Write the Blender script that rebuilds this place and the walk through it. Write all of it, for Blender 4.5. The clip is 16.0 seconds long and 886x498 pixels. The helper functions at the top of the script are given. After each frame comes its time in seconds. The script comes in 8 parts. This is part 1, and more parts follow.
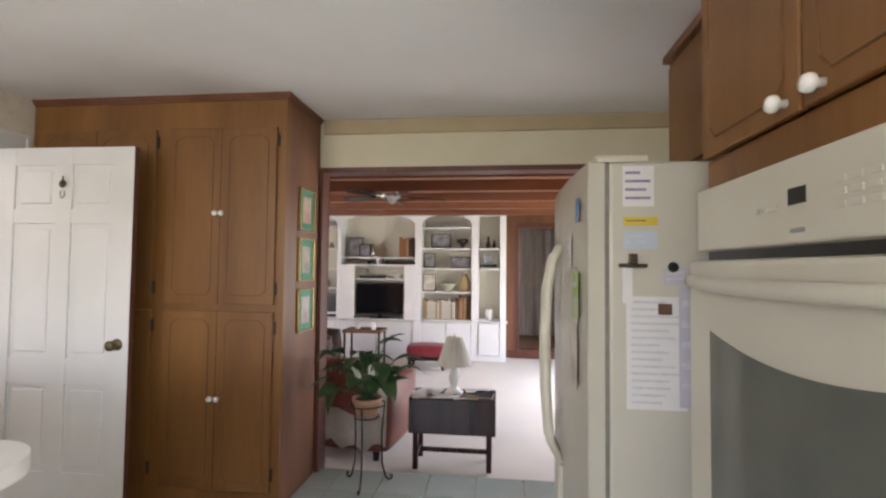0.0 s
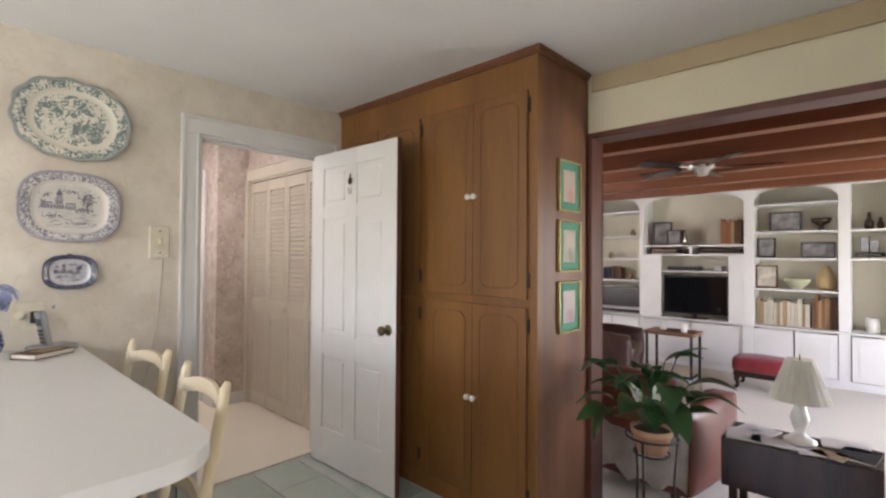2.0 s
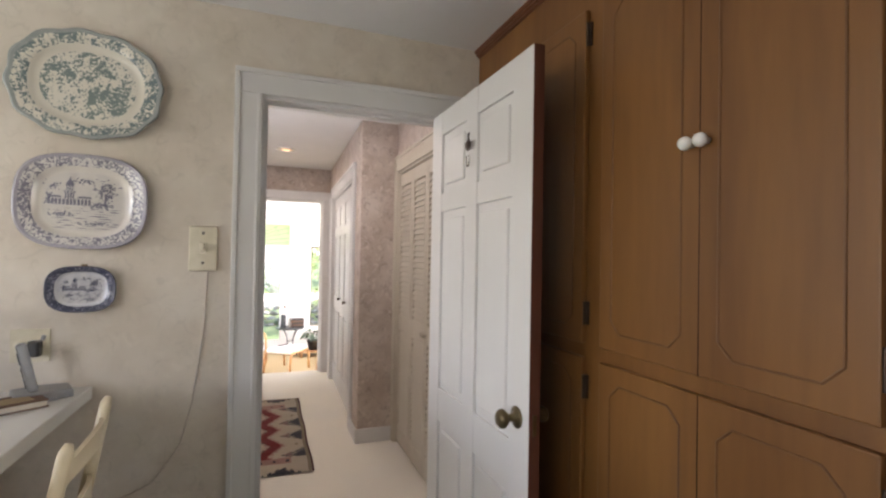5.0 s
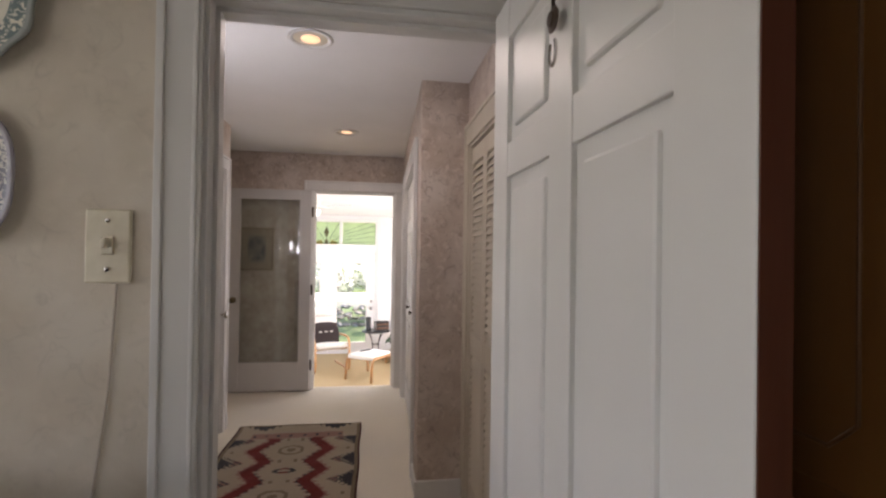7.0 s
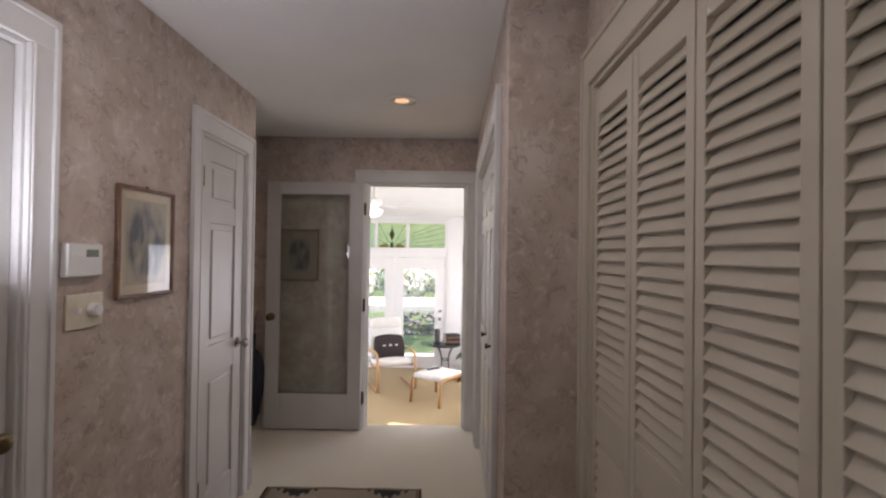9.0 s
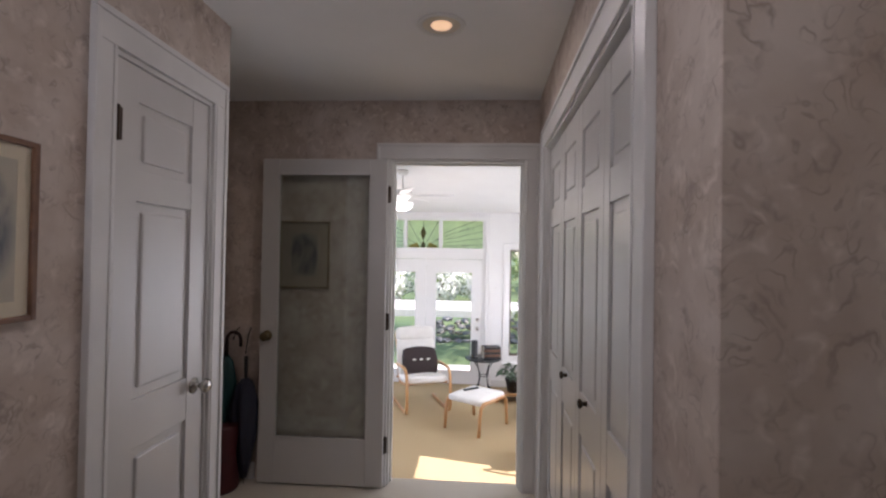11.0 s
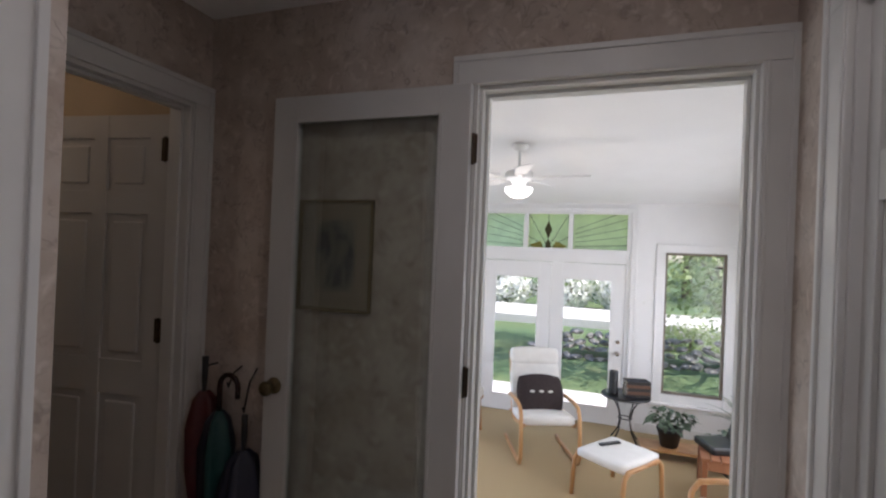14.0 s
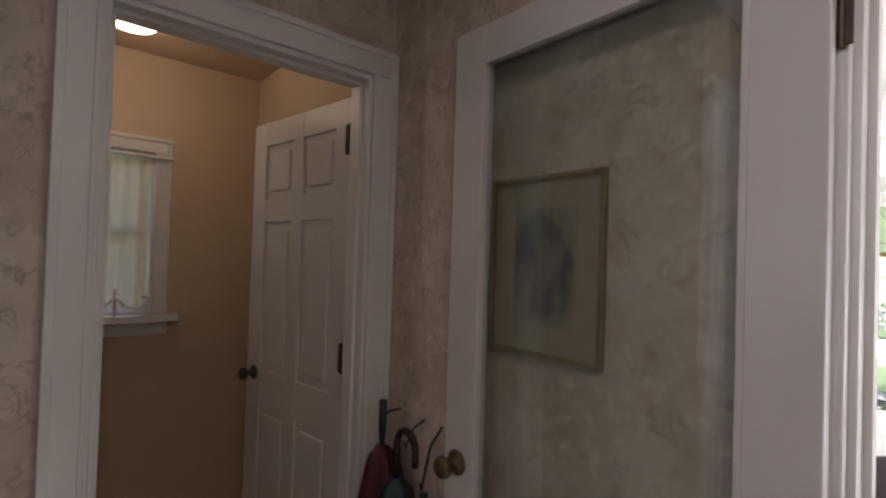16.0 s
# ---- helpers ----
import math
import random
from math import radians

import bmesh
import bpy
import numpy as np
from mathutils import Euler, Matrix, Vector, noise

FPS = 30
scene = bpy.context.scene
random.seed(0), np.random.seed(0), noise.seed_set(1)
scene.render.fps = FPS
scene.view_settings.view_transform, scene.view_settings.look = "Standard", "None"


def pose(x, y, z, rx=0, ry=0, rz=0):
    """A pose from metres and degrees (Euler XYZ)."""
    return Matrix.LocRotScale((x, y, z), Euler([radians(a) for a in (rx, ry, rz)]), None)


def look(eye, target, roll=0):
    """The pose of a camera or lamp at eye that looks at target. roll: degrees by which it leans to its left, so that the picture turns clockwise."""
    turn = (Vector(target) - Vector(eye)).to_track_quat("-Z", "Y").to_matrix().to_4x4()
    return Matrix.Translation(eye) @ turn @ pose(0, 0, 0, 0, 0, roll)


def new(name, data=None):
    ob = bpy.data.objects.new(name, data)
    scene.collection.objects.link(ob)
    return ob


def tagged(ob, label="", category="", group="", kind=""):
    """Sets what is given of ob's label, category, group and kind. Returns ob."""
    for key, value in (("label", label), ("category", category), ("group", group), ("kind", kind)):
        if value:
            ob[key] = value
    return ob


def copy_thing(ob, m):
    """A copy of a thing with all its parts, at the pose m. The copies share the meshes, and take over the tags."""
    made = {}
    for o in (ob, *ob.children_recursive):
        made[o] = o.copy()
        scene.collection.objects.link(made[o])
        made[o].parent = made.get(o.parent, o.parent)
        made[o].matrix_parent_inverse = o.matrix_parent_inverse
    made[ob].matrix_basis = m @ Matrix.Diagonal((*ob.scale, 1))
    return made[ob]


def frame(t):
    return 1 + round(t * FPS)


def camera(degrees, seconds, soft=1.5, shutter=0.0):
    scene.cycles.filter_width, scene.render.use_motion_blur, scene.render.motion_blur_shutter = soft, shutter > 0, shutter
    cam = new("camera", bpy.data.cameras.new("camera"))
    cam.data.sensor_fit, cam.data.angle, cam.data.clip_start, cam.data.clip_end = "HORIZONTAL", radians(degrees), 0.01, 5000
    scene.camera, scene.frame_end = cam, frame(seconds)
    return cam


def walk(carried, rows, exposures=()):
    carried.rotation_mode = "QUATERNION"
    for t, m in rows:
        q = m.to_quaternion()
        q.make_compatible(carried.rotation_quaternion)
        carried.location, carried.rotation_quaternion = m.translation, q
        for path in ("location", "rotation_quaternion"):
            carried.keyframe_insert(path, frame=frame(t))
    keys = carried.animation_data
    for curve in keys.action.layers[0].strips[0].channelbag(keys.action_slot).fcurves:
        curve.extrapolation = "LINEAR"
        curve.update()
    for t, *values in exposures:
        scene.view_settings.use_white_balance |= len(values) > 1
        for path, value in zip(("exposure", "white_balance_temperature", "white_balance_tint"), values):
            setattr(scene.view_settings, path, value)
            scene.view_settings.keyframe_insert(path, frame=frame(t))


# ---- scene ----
cam = camera(86.0, 16.0, soft=2.3)
PATH = [
    (0, (0.956, 0.677, 1.386), (0.728, 2.662, 1.465), 0.6),
    (0.5, (0.989, 0.834, 1.349), (0.461, 2.762, 1.418), -0.4),
    (1, (1.0, 0.97, 1.348), (0.16, 2.785, 1.394), -0.7),
    (1.5, (1.016, 1.145, 1.378), (-0.129, 2.784, 1.414), -0.9),
    (2, (0.973, 1.312, 1.37), (-0.397, 2.769, 1.401), 0.4),
    (2.5, (0.869, 1.509, 1.364), (-0.624, 2.84, 1.373), 1.2),
    (3, (0.771, 1.692, 1.375), (-0.81, 2.917, 1.377), 1.2),
    (3.5, (0.678, 1.895, 1.39), (-0.993, 2.993, 1.419), 0.8),
    (4, (0.536, 2.048, 1.386), (-1.194, 3.05, 1.443), 1.0),
    (4.5, (0.329, 2.23, 1.413), (-1.473, 3.097, 1.453), 1.1),
    (5, (0.144, 2.365, 1.424), (-1.73, 3.062, 1.452), 1.0),
    (5.2, (0.07, 2.426, 1.42), (-1.825, 3.064, 1.456), 0.8),
    (7.5, (-0.952, 2.765, 1.438), (-2.942, 2.971, 1.436), 1.2),
    (8, (-1.242, 2.758, 1.447), (-3.239, 2.862, 1.434), 1.5),
    (8.5, (-1.491, 2.772, 1.454), (-3.49, 2.819, 1.454), 1.3),
    (9, (-1.755, 2.806, 1.465), (-3.755, 2.804, 1.488), 0.8),
    (9.5, (-2.019, 2.784, 1.456), (-4.019, 2.743, 1.49), 0.5),
    (9.7, (-2.123, 2.763, 1.457), (-4.122, 2.72, 1.495), 0.5),
    (12, (-3.221, 2.673, 1.453), (-5.205, 2.421, 1.462), 1.4),
    (12.5, (-3.464, 2.679, 1.457), (-5.437, 2.35, 1.462), 1.5),
    (13, (-3.698, 2.654, 1.466), (-5.65, 2.218, 1.468), 1.7),
    (13.5, (-3.942, 2.626, 1.477), (-5.874, 2.111, 1.475), 2.0),
    (14, (-4.14, 2.591, 1.479), (-6.031, 1.939, 1.488), 2.3),
    (14.5, (-4.344, 2.569, 1.469), (-6.148, 1.706, 1.501), 1.3),
    (15, (-4.507, 2.505, 1.464), (-6.188, 1.422, 1.502), 1.6),
    (15.5, (-4.692, 2.384, 1.46), (-6.197, 1.067, 1.495), 1.8),
    (16, (-4.831, 2.294, 1.46), (-6.134, 0.777, 1.493), 1.8),
]
EXPO = [(0, 3.04, 6800, 22), (1, 3.05, 6800, 21), (3, 3.0, 6750, 22), (5.2, 2.70, 6720, 22), (6.5, 2.25, 6850, 24), (7.5, 1.82, 6850, 25), (8.5, 1.65, 6680, 24), (9.7, 1.59, 6350, 23), (12, 1.20, 6200, 24), (13, 1.12, 6200, 23), (14.5, 1.0, 6050, 20), (15, 0.92, 6050, 20), (15.5, 1.12, 6150, 23), (16, 2.05, 6400, 24)]
walk(cam, [(t, look(eye, target, roll)) for t, eye, target, roll in PATH], EXPO)

# ---------------- world, sun, large lights ----------------
world = bpy.data.worlds.new("world")
scene.world = world
world.use_nodes = True
wn = world.node_tree.nodes
sky = wn.new("ShaderNodeTexSky")
sky.sky_type, sky.sun_disc = 'NISHITA', False
sky.sun_elevation, sky.sun_rotation = radians(44.3), radians(12.8)
world.node_tree.links.new(sky.outputs[0], wn["Background"].inputs[0])
wn["Background"].inputs[1].default_value = 0.15


def lamp(name, kind, m, energy, color=(1, 1, 1), **kw):
    d = bpy.data.lights.new(name, kind)
    d.energy, d.color = energy, color
    if kind == 'AREA':
        d.shape, d.size, d.size_y = 'RECTANGLE', kw["size"][0], kw["size"][1]
    elif kind == 'SUN':
        d.angle = radians(kw["angle"])
    else:
        d.shadow_soft_size = kw["radius"]
    ob = new(name, d)
    ob.matrix_world = m
    return ob


lamp("sun", 'SUN', look((1.0, 4.4, 4.4), (0, 0, 0)), 5.0, (1.0, 0.95, 0.86), angle=0.5)
H0 = 2.44
DAY = (0.88, 0.95, 1.0)
lamp("kitchen_window_light", 'AREA', look((-0.6, -1.56, 1.55), (0.1, 2, 3.2)), 6.8, (0.95, 0.97, 1.0), size=(2.3, 1.15))
# added fill from the east, brightens the wall with the platters
lamp("kitchen_side_light", 'AREA', look((2.3, -0.5, 1.55), (-1, 0.8, 1.3)), 3.9, (0.95, 0.97, 1.0), size=(1.1, 1.1))
lamp("living_door_light", 'AREA', look((3.05, 6.6, 1.0), (0, 6.2, -0.1)), 13, DAY, size=(2.2, 1.9))
# added fill from the west, no source is known on that side
lamp("living_west_light", 'AREA', look((-3.35, 5.6, 1.4), (0, 6.0, 1.0)), 4.5, DAY, size=(1.8, 1.3))
lamp("sunroom_side_light", 'AREA', look((-8.3, 4.18, 0.6), (-8.3, 0, 0.0)), 16, DAY, size=(2.8, 1.9))
# fill from the south side, through a window that is only assumed
lamp("sunroom_south_light", 'AREA', look((-8.3, -0.55, 0.6), (-8.3, 4, 0.2)), 16, DAY, size=(2.8, 1.9))
# added fill inside the hall, tilted up to brighten the ceiling
lamp("side_door_light", 'AREA', look((-2.7, 1.72, 1.5), (-3.3, 2.05, 2.6)), 1.9, DAY, size=(0.5, 0.36))
lamp("side_door_sky", 'AREA', look((-2.7, 1.50, 1.43), (-2.7, 4, 1.43)), 0.22, DAY, size=(0.5, 0.9))
WARM = (1.0, 0.93, 0.84)
for x, y in ((-3.0, 2.45), (-4.76, 2.53)):
    lamp("recessed_lamp_light", 'AREA', look((x, y, H0 - 0.02), (x, y, 0)), 1.1, WARM, size=(0.1, 0.1))
lamp("bath_lamp_light", 'POINT', pose(-5.1, 0.0, 2.29), 0.5, (1.0, 0.76, 0.48), radius=0.09)
lamp("bath_window_light", 'AREA', look((-4.95, -0.56, 1.54), (-4.95, 1, 1.4)), 0.035, DAY, size=(0.6, 0.75))
lamp("fan_lamp_light", 'POINT', pose(-8.4, 1.82, 1.93), 2.5, (1.0, 0.88, 0.7), radius=0.1)


# ---------------- materials ----------------
def mat(name, color, rough=0.5, metal=0.0, var=None, scale=8.0, bump=0.0, bump_scale=60.0, amount=1.0, detail=6.0, stretch=(1, 1, 1), spec=0.5, sheen=0.0, second=None, second_scale=2.0):
    """Principled surface: base colour, a second tone mixed in by noise, a third at a larger scale, and fine relief."""
    m = bpy.data.materials.new(name)
    m.use_nodes = True
    nt = m.node_tree
    n, l = nt.nodes, nt.links
    b = n["Principled BSDF"]
    b.inputs["Base Color"].default_value = (*color, 1)
    b.inputs["Roughness"].default_value = rough
    b.inputs["Metallic"].default_value = metal
    b.inputs["Specular IOR Level"].default_value = spec
    b.inputs["Sheen Weight"].default_value = sheen
    if var or bump or second:
        tc = n.new("ShaderNodeTexCoord")
        mp = n.new("ShaderNodeMapping")
        mp.inputs["Scale"].default_value = stretch
        l.new(tc.outputs["Object"], mp.inputs[0])
    last = None
    if var:
        t = n.new("ShaderNodeTexNoise")
        t.inputs["Scale"].default_value, t.inputs["Detail"].default_value = scale, detail
        l.new(mp.outputs[0], t.inputs["Vector"])
        r = n.new("ShaderNodeValToRGB")
        r.color_ramp.elements[0].position, r.color_ramp.elements[1].position = 0.5 - 0.22 / amount, 0.5 + 0.22 / amount
        r.color_ramp.elements[0].color, r.color_ramp.elements[1].color = (*color, 1), (*var, 1)
        l.new(t.outputs[0], r.inputs[0])
        last = r.outputs[0]
    if second:
        t = n.new("ShaderNodeTexNoise")
        t.inputs["Scale"].default_value, t.inputs["Detail"].default_value = second_scale, 3
        l.new(mp.outputs[0], t.inputs["Vector"])
        r = n.new("ShaderNodeMapRange")
        r.inputs["From Min"].default_value, r.inputs["From Max"].default_value = 0.42, 0.7
        l.new(t.outputs[0], r.inputs["Value"])
        mx = n.new("ShaderNodeMix")
        mx.data_type = 'RGBA'
        l.new(r.outputs[0], mx.inputs["Factor"])
        if last:
            l.new(last, mx.inputs[6])
        else:
            mx.inputs[6].default_value = (*color, 1)
        mx.inputs[7].default_value = (*second, 1)
        last = mx.outputs[2]
    if last:
        l.new(last, b.inputs["Base Color"])
    if bump:
        t = n.new("ShaderNodeTexNoise")
        t.inputs["Scale"].default_value, t.inputs["Detail"].default_value = bump_scale, 4
        l.new(mp.outputs[0], t.inputs["Vector"])
        bp = n.new("ShaderNodeBump")
        bp.inputs["Strength"].default_value, bp.inputs["Distance"].default_value = bump, 0.004
        l.new(t.outputs[0], bp.inputs["Height"])
        l.new(bp.outputs[0], b.inputs["Normal"])
    return m


def wood(name, dark, light, rough=0.35, grain=9.0, axis=2, bump=0.12):
    """Wood with grain that runs along an axis: long stretched noise, rings and pores."""
    m = bpy.data.materials.new(name)
    m.use_nodes = True
    nt = m.node_tree
    n, l = nt.nodes, nt.links
    b = n["Principled BSDF"]
    b.inputs["Roughness"].default_value = rough
    tc = n.new("ShaderNodeTexCoord")
    oi = n.new("ShaderNodeObjectInfo")
    ad = n.new("ShaderNodeVectorMath")
    ad.operation = 'ADD'
    mu = n.new("ShaderNodeMath")
    mu.operation = 'MULTIPLY'
    mu.inputs[1].default_value = 7.0
    l.new(oi.outputs["Random"], mu.inputs[0])
    l.new(tc.outputs["Object"], ad.inputs[0])
    l.new(mu.outputs[0], ad.inputs[1])
    mp = n.new("ShaderNodeMapping")
    st = [1.0, 1.0, 1.0]
    st[axis] = 0.11
    mp.inputs["Scale"].default_value = st
    l.new(ad.outputs[0], mp.inputs[0])
    t = n.new("ShaderNodeTexNoise")
    t.inputs["Scale"].default_value, t.inputs["Detail"].default_value, t.inputs["Distortion"].default_value = grain, 5, 0.8
    l.new(mp.outputs[0], t.inputs["Vector"])
    f = n.new("ShaderNodeTexNoise")
    f.inputs["Scale"].default_value, f.inputs["Detail"].default_value = grain * 14, 3
    l.new(mp.outputs[0], f.inputs["Vector"])
    mx = n.new("ShaderNodeMix")
    mx.inputs["Factor"].default_value = 0.2
    l.new(t.outputs[0], mx.inputs[2])
    l.new(f.outputs[0], mx.inputs[3])
    r = n.new("ShaderNodeValToRGB")
    r.color_ramp.elements[0].position, r.color_ramp.elements[1].position = 0.33, 0.68
    r.color_ramp.elements[0].color, r.color_ramp.elements[1].color = (*dark, 1), (*light, 1)
    l.new(mx.outputs[0], r.inputs[0])
    l.new(r.outputs[0], b.inputs["Base Color"])
    bp = n.new("ShaderNodeBump")
    bp.inputs["Strength"].default_value, bp.inputs["Distance"].default_value = bump, 0.002
    l.new(f.outputs[0], bp.inputs["Height"])
    l.new(bp.outputs[0], b.inputs["Normal"])
    return m


def glass(name, color=(1, 1, 1), rough=0.0, least=0.025):
    """Thin window glass: clear, with a reflecting film by Fresnel."""
    m = bpy.data.materials.new(name)
    m.use_nodes = True
    nt = m.node_tree
    n, l = nt.nodes, nt.links
    n.remove(n["Principled BSDF"])
    tr, gl, mx = n.new("ShaderNodeBsdfTransparent"), n.new("ShaderNodeBsdfGlossy"), n.new("ShaderNodeMixShader")
    lw_, pw, mr = n.new("ShaderNodeLayerWeight"), n.new("ShaderNodeMath"), n.new("ShaderNodeMapRange")
    lw_.inputs[0].default_value = 0.5
    pw.operation, pw.inputs[1].default_value = 'POWER', 4.0
    mr.inputs["To Min"].default_value, mr.inputs["To Max"].default_value = least, 0.6
    tr.inputs[0].default_value = (*color, 1)
    gl.inputs["Roughness"].default_value = rough
    l.new(lw_.outputs["Facing"], pw.inputs[0])
    l.new(pw.outputs[0], mr.inputs["Value"])
    l.new(mr.outputs[0], mx.inputs[0])
    l.new(tr.outputs[0], mx.inputs[1])
    l.new(gl.outputs[0], mx.inputs[2])
    l.new(mx.outputs[0], n["Material Output"].inputs[0])
    return m


def glow(name, color, strength):
    m = bpy.data.materials.new(name)
    m.use_nodes = True
    b = m.node_tree.nodes["Principled BSDF"]
    b.inputs["Base Color"].default_value = (*color, 1)
    b.inputs["Emission Color"].default_value = (*color, 1)
    b.inputs["Emission Strength"].default_value = strength
    return m


def paper(name, base, tone, tone2, scale, bump=0.1, line=0.3):
    """Wallpaper: curled damask sprays in two faint tones over a mottled ground."""
    m = mat(name, base, 0.75, var=tone, scale=scale * 1.7, amount=0.9, bump=bump, bump_scale=160, second=tone2, second_scale=scale * 0.7)
    nt = m.node_tree
    n, l = nt.nodes, nt.links
    b = n["Principled BSDF"]
    src = b.inputs["Base Color"].links[0].from_socket
    tc = n.new("ShaderNodeTexCoord")
    warp = n.new("ShaderNodeTexNoise")
    warp.inputs["Scale"].default_value, warp.inputs["Detail"].default_value = scale * 1.4, 3
    l.new(tc.outputs["Object"], warp.inputs["Vector"])
    shift = n.new("ShaderNodeVectorMath")
    shift.operation = 'MULTIPLY_ADD'
    shift.inputs[1].default_value = (0.16, 0.16, 0.16)
    l.new(warp.outputs["Color"], shift.inputs[0])
    l.new(tc.outputs["Object"], shift.inputs[2])
    last = src
    for k, (sc, width, colour) in enumerate(((1.7, 0.09, [c * 0.72 for c in tone]), (3.1, 0.10, [c * 0.8 for c in tone]), (1.3, 0.15, [min(0.8, c * 1.12) for c in tone2]))):
        v = n.new("ShaderNodeTexVoronoi")
        v.inputs["Scale"].default_value = scale * sc
        l.new(shift.outputs[0], v.inputs["Vector"])
        band = n.new("ShaderNodeValToRGB")
        e = band.color_ramp.elements
        e[0].position, e[0].color = 0.40 - width, (0, 0, 0, 1)
        e[1].position, e[1].color = 0.40 + width, (0, 0, 0, 1)
        e.new(0.40).color = (line, line, line, 1)
        l.new(v.outputs["Distance"], band.inputs[0])
        gate = n.new("ShaderNodeTexNoise")
        gate.inputs["Scale"].default_value, gate.inputs["Detail"].default_value = scale * 1.7 + 4 * k, 2
        l.new(tc.outputs["Object"], gate.inputs["Vector"])
        keep = n.new("ShaderNodeMapRange")
        keep.inputs["From Min"].default_value, keep.inputs["From Max"].default_value = 0.46, 0.66
        l.new(gate.outputs[0], keep.inputs["Value"])
        mul = n.new("ShaderNodeMath")
        mul.operation = 'MULTIPLY'
        l.new(band.outputs[0], mul.inputs[0])
        l.new(keep.outputs[0], mul.inputs[1])
        mx = n.new("ShaderNodeMix")
        mx.data_type = 'RGBA'
        l.new(mul.outputs[0], mx.inputs["Factor"])
        l.new(last, mx.inputs[6])
        mx.inputs[7].default_value = (*colour, 1)
        last = mx.outputs[2]
    l.new(last, b.inputs["Base Color"])
    return m


PAPER_K = paper("cream_wallpaper", (0.655, 0.58, 0.48), (0.595, 0.525, 0.43), (0.69, 0.625, 0.53), 7, line=0.3)
PAPER_H = paper("rose_wallpaper", (0.53, 0.44, 0.375), (0.43, 0.345, 0.29), (0.60, 0.52, 0.465), 8, line=0.85)
PLASTER = mat("cream_plaster", (0.68, 0.62, 0.46), 0.8, var=(0.65, 0.59, 0.43), scale=5, bump=0.08, bump_scale=120)
CEIL = mat("ceiling_paint", (0.84, 0.83, 0.82), 0.9, var=(0.80, 0.79, 0.78), scale=3, bump=0.15, bump_scale=90)
WHITE = mat("white_gloss_paint", (0.74, 0.73, 0.705), 0.38, var=(0.70, 0.69, 0.665), scale=4, bump=0.04, bump_scale=40, second=(0.66, 0.645, 0.61), second_scale=1.5)
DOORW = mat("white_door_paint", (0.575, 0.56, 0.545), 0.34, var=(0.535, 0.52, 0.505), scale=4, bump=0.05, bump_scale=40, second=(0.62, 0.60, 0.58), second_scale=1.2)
TRIM = mat("white_trim_paint", (0.70, 0.685, 0.667), 0.42, var=(0.63, 0.615, 0.60), scale=6, bump=0.05, bump_scale=50)
SUNWALL = mat("sunroom_white_wall", (0.82, 0.81, 0.80), 0.7, var=(0.79, 0.78, 0.77), scale=3, bump=0.1, bump_scale=90)
LOUVER = mat("cream_louver_paint", (0.54, 0.485, 0.395), 0.5, var=(0.50, 0.445, 0.36), scale=5, bump=0.05)
OAK = wood("stained_cabinet_wood", (0.132, 0.052, 0.0125), (0.232, 0.102, 0.026), 0.42, 3.2)
OAKDK = wood("red_brown_panel_wood", (0.14, 0.052, 0.024), (0.235, 0.095, 0.045), 0.36, 3)
MAHOG = wood("red_mahogany_trim", (0.085, 0.026, 0.016), (0.16, 0.055, 0.033), 0.35, 6)
BEAM = wood("red_brown_beam_wood", (0.16, 0.055, 0.028), (0.27, 0.105, 0.05), 0.4, 5, axis=0)
DARKWOOD = wood("dark_mahogany", (0.017, 0.008, 0.008), (0.042, 0.017, 0.014), 0.25, 8)
CARPET_W = mat("off_white_carpet", (0.75, 0.69, 0.58), 1.0, var=(0.68, 0.62, 0.515), scale=220, bump=0.6, bump_scale=320, second=(0.67, 0.62, 0.535), second_scale=2, spec=0.1, sheen=0.2)
CARPET_T = mat("tan_carpet", (0.50, 0.38, 0.22), 1.0, var=(0.42, 0.31, 0.17), scale=200, bump=0.6, bump_scale=300, second=(0.46, 0.35, 0.20), second_scale=2, spec=0.1)
GROUT = mat("grey_grout", (0.36, 0.38, 0.34), 0.9, var=(0.28, 0.30, 0.27), scale=30, bump=0.2)
BATHWALL = mat("tan_bath_wall", (0.55, 0.43, 0.29), 0.8, var=(0.51, 0.40, 0.27), scale=4, bump=0.08)
CLEAR = glass("clear_glass")


def see_through(name, color, var, share, scale=1.5):
    """Thin matter that lets light pass through it: leaves, art glass, cloth."""
    m = mat(name, color, 0.6, var=var, scale=scale)
    n, l = m.node_tree.nodes, m.node_tree.links
    b = n["Principled BSDF"]
    t, mx = n.new("ShaderNodeBsdfTranslucent"), n.new("ShaderNodeMixShader")
    l.new(b.inputs["Base Color"].links[0].from_socket, t.inputs[0])
    mx.inputs[0].default_value = share
    l.new(b.outputs[0], mx.inputs[1])
    l.new(t.outputs[0], mx.inputs[2])
    l.new(mx.outputs[0], n["Material Output"].inputs[0])
    return m


# ---------------- shaping helpers ----------------
def part(name, bm, material, parent=None, label="", smooth=False):
    """Links a bmesh as ONE mesh object under a thing or a part."""
    me = bpy.data.meshes.new(name)
    bmesh.ops.recalc_face_normals(bm, faces=bm.faces[:])
    bm.to_mesh(me)
    bm.free()
    mats = material if isinstance(material, (list, tuple)) else [material]
    for k in mats:
        me.materials.append(k)
    if smooth:
        me.shade_smooth()
    ob = new(name, me)
    if parent is not None:
        ob.parent = parent
    if label:
        ob["label"] = label
    return ob


def thing(name, place, label, category, group="", turn=0.0, kind=""):
    e = new(name)
    e.matrix_basis = pose(*place, 0, 0, turn)
    e.empty_display_size = 0.1
    return tagged(e, label, category, group, kind)


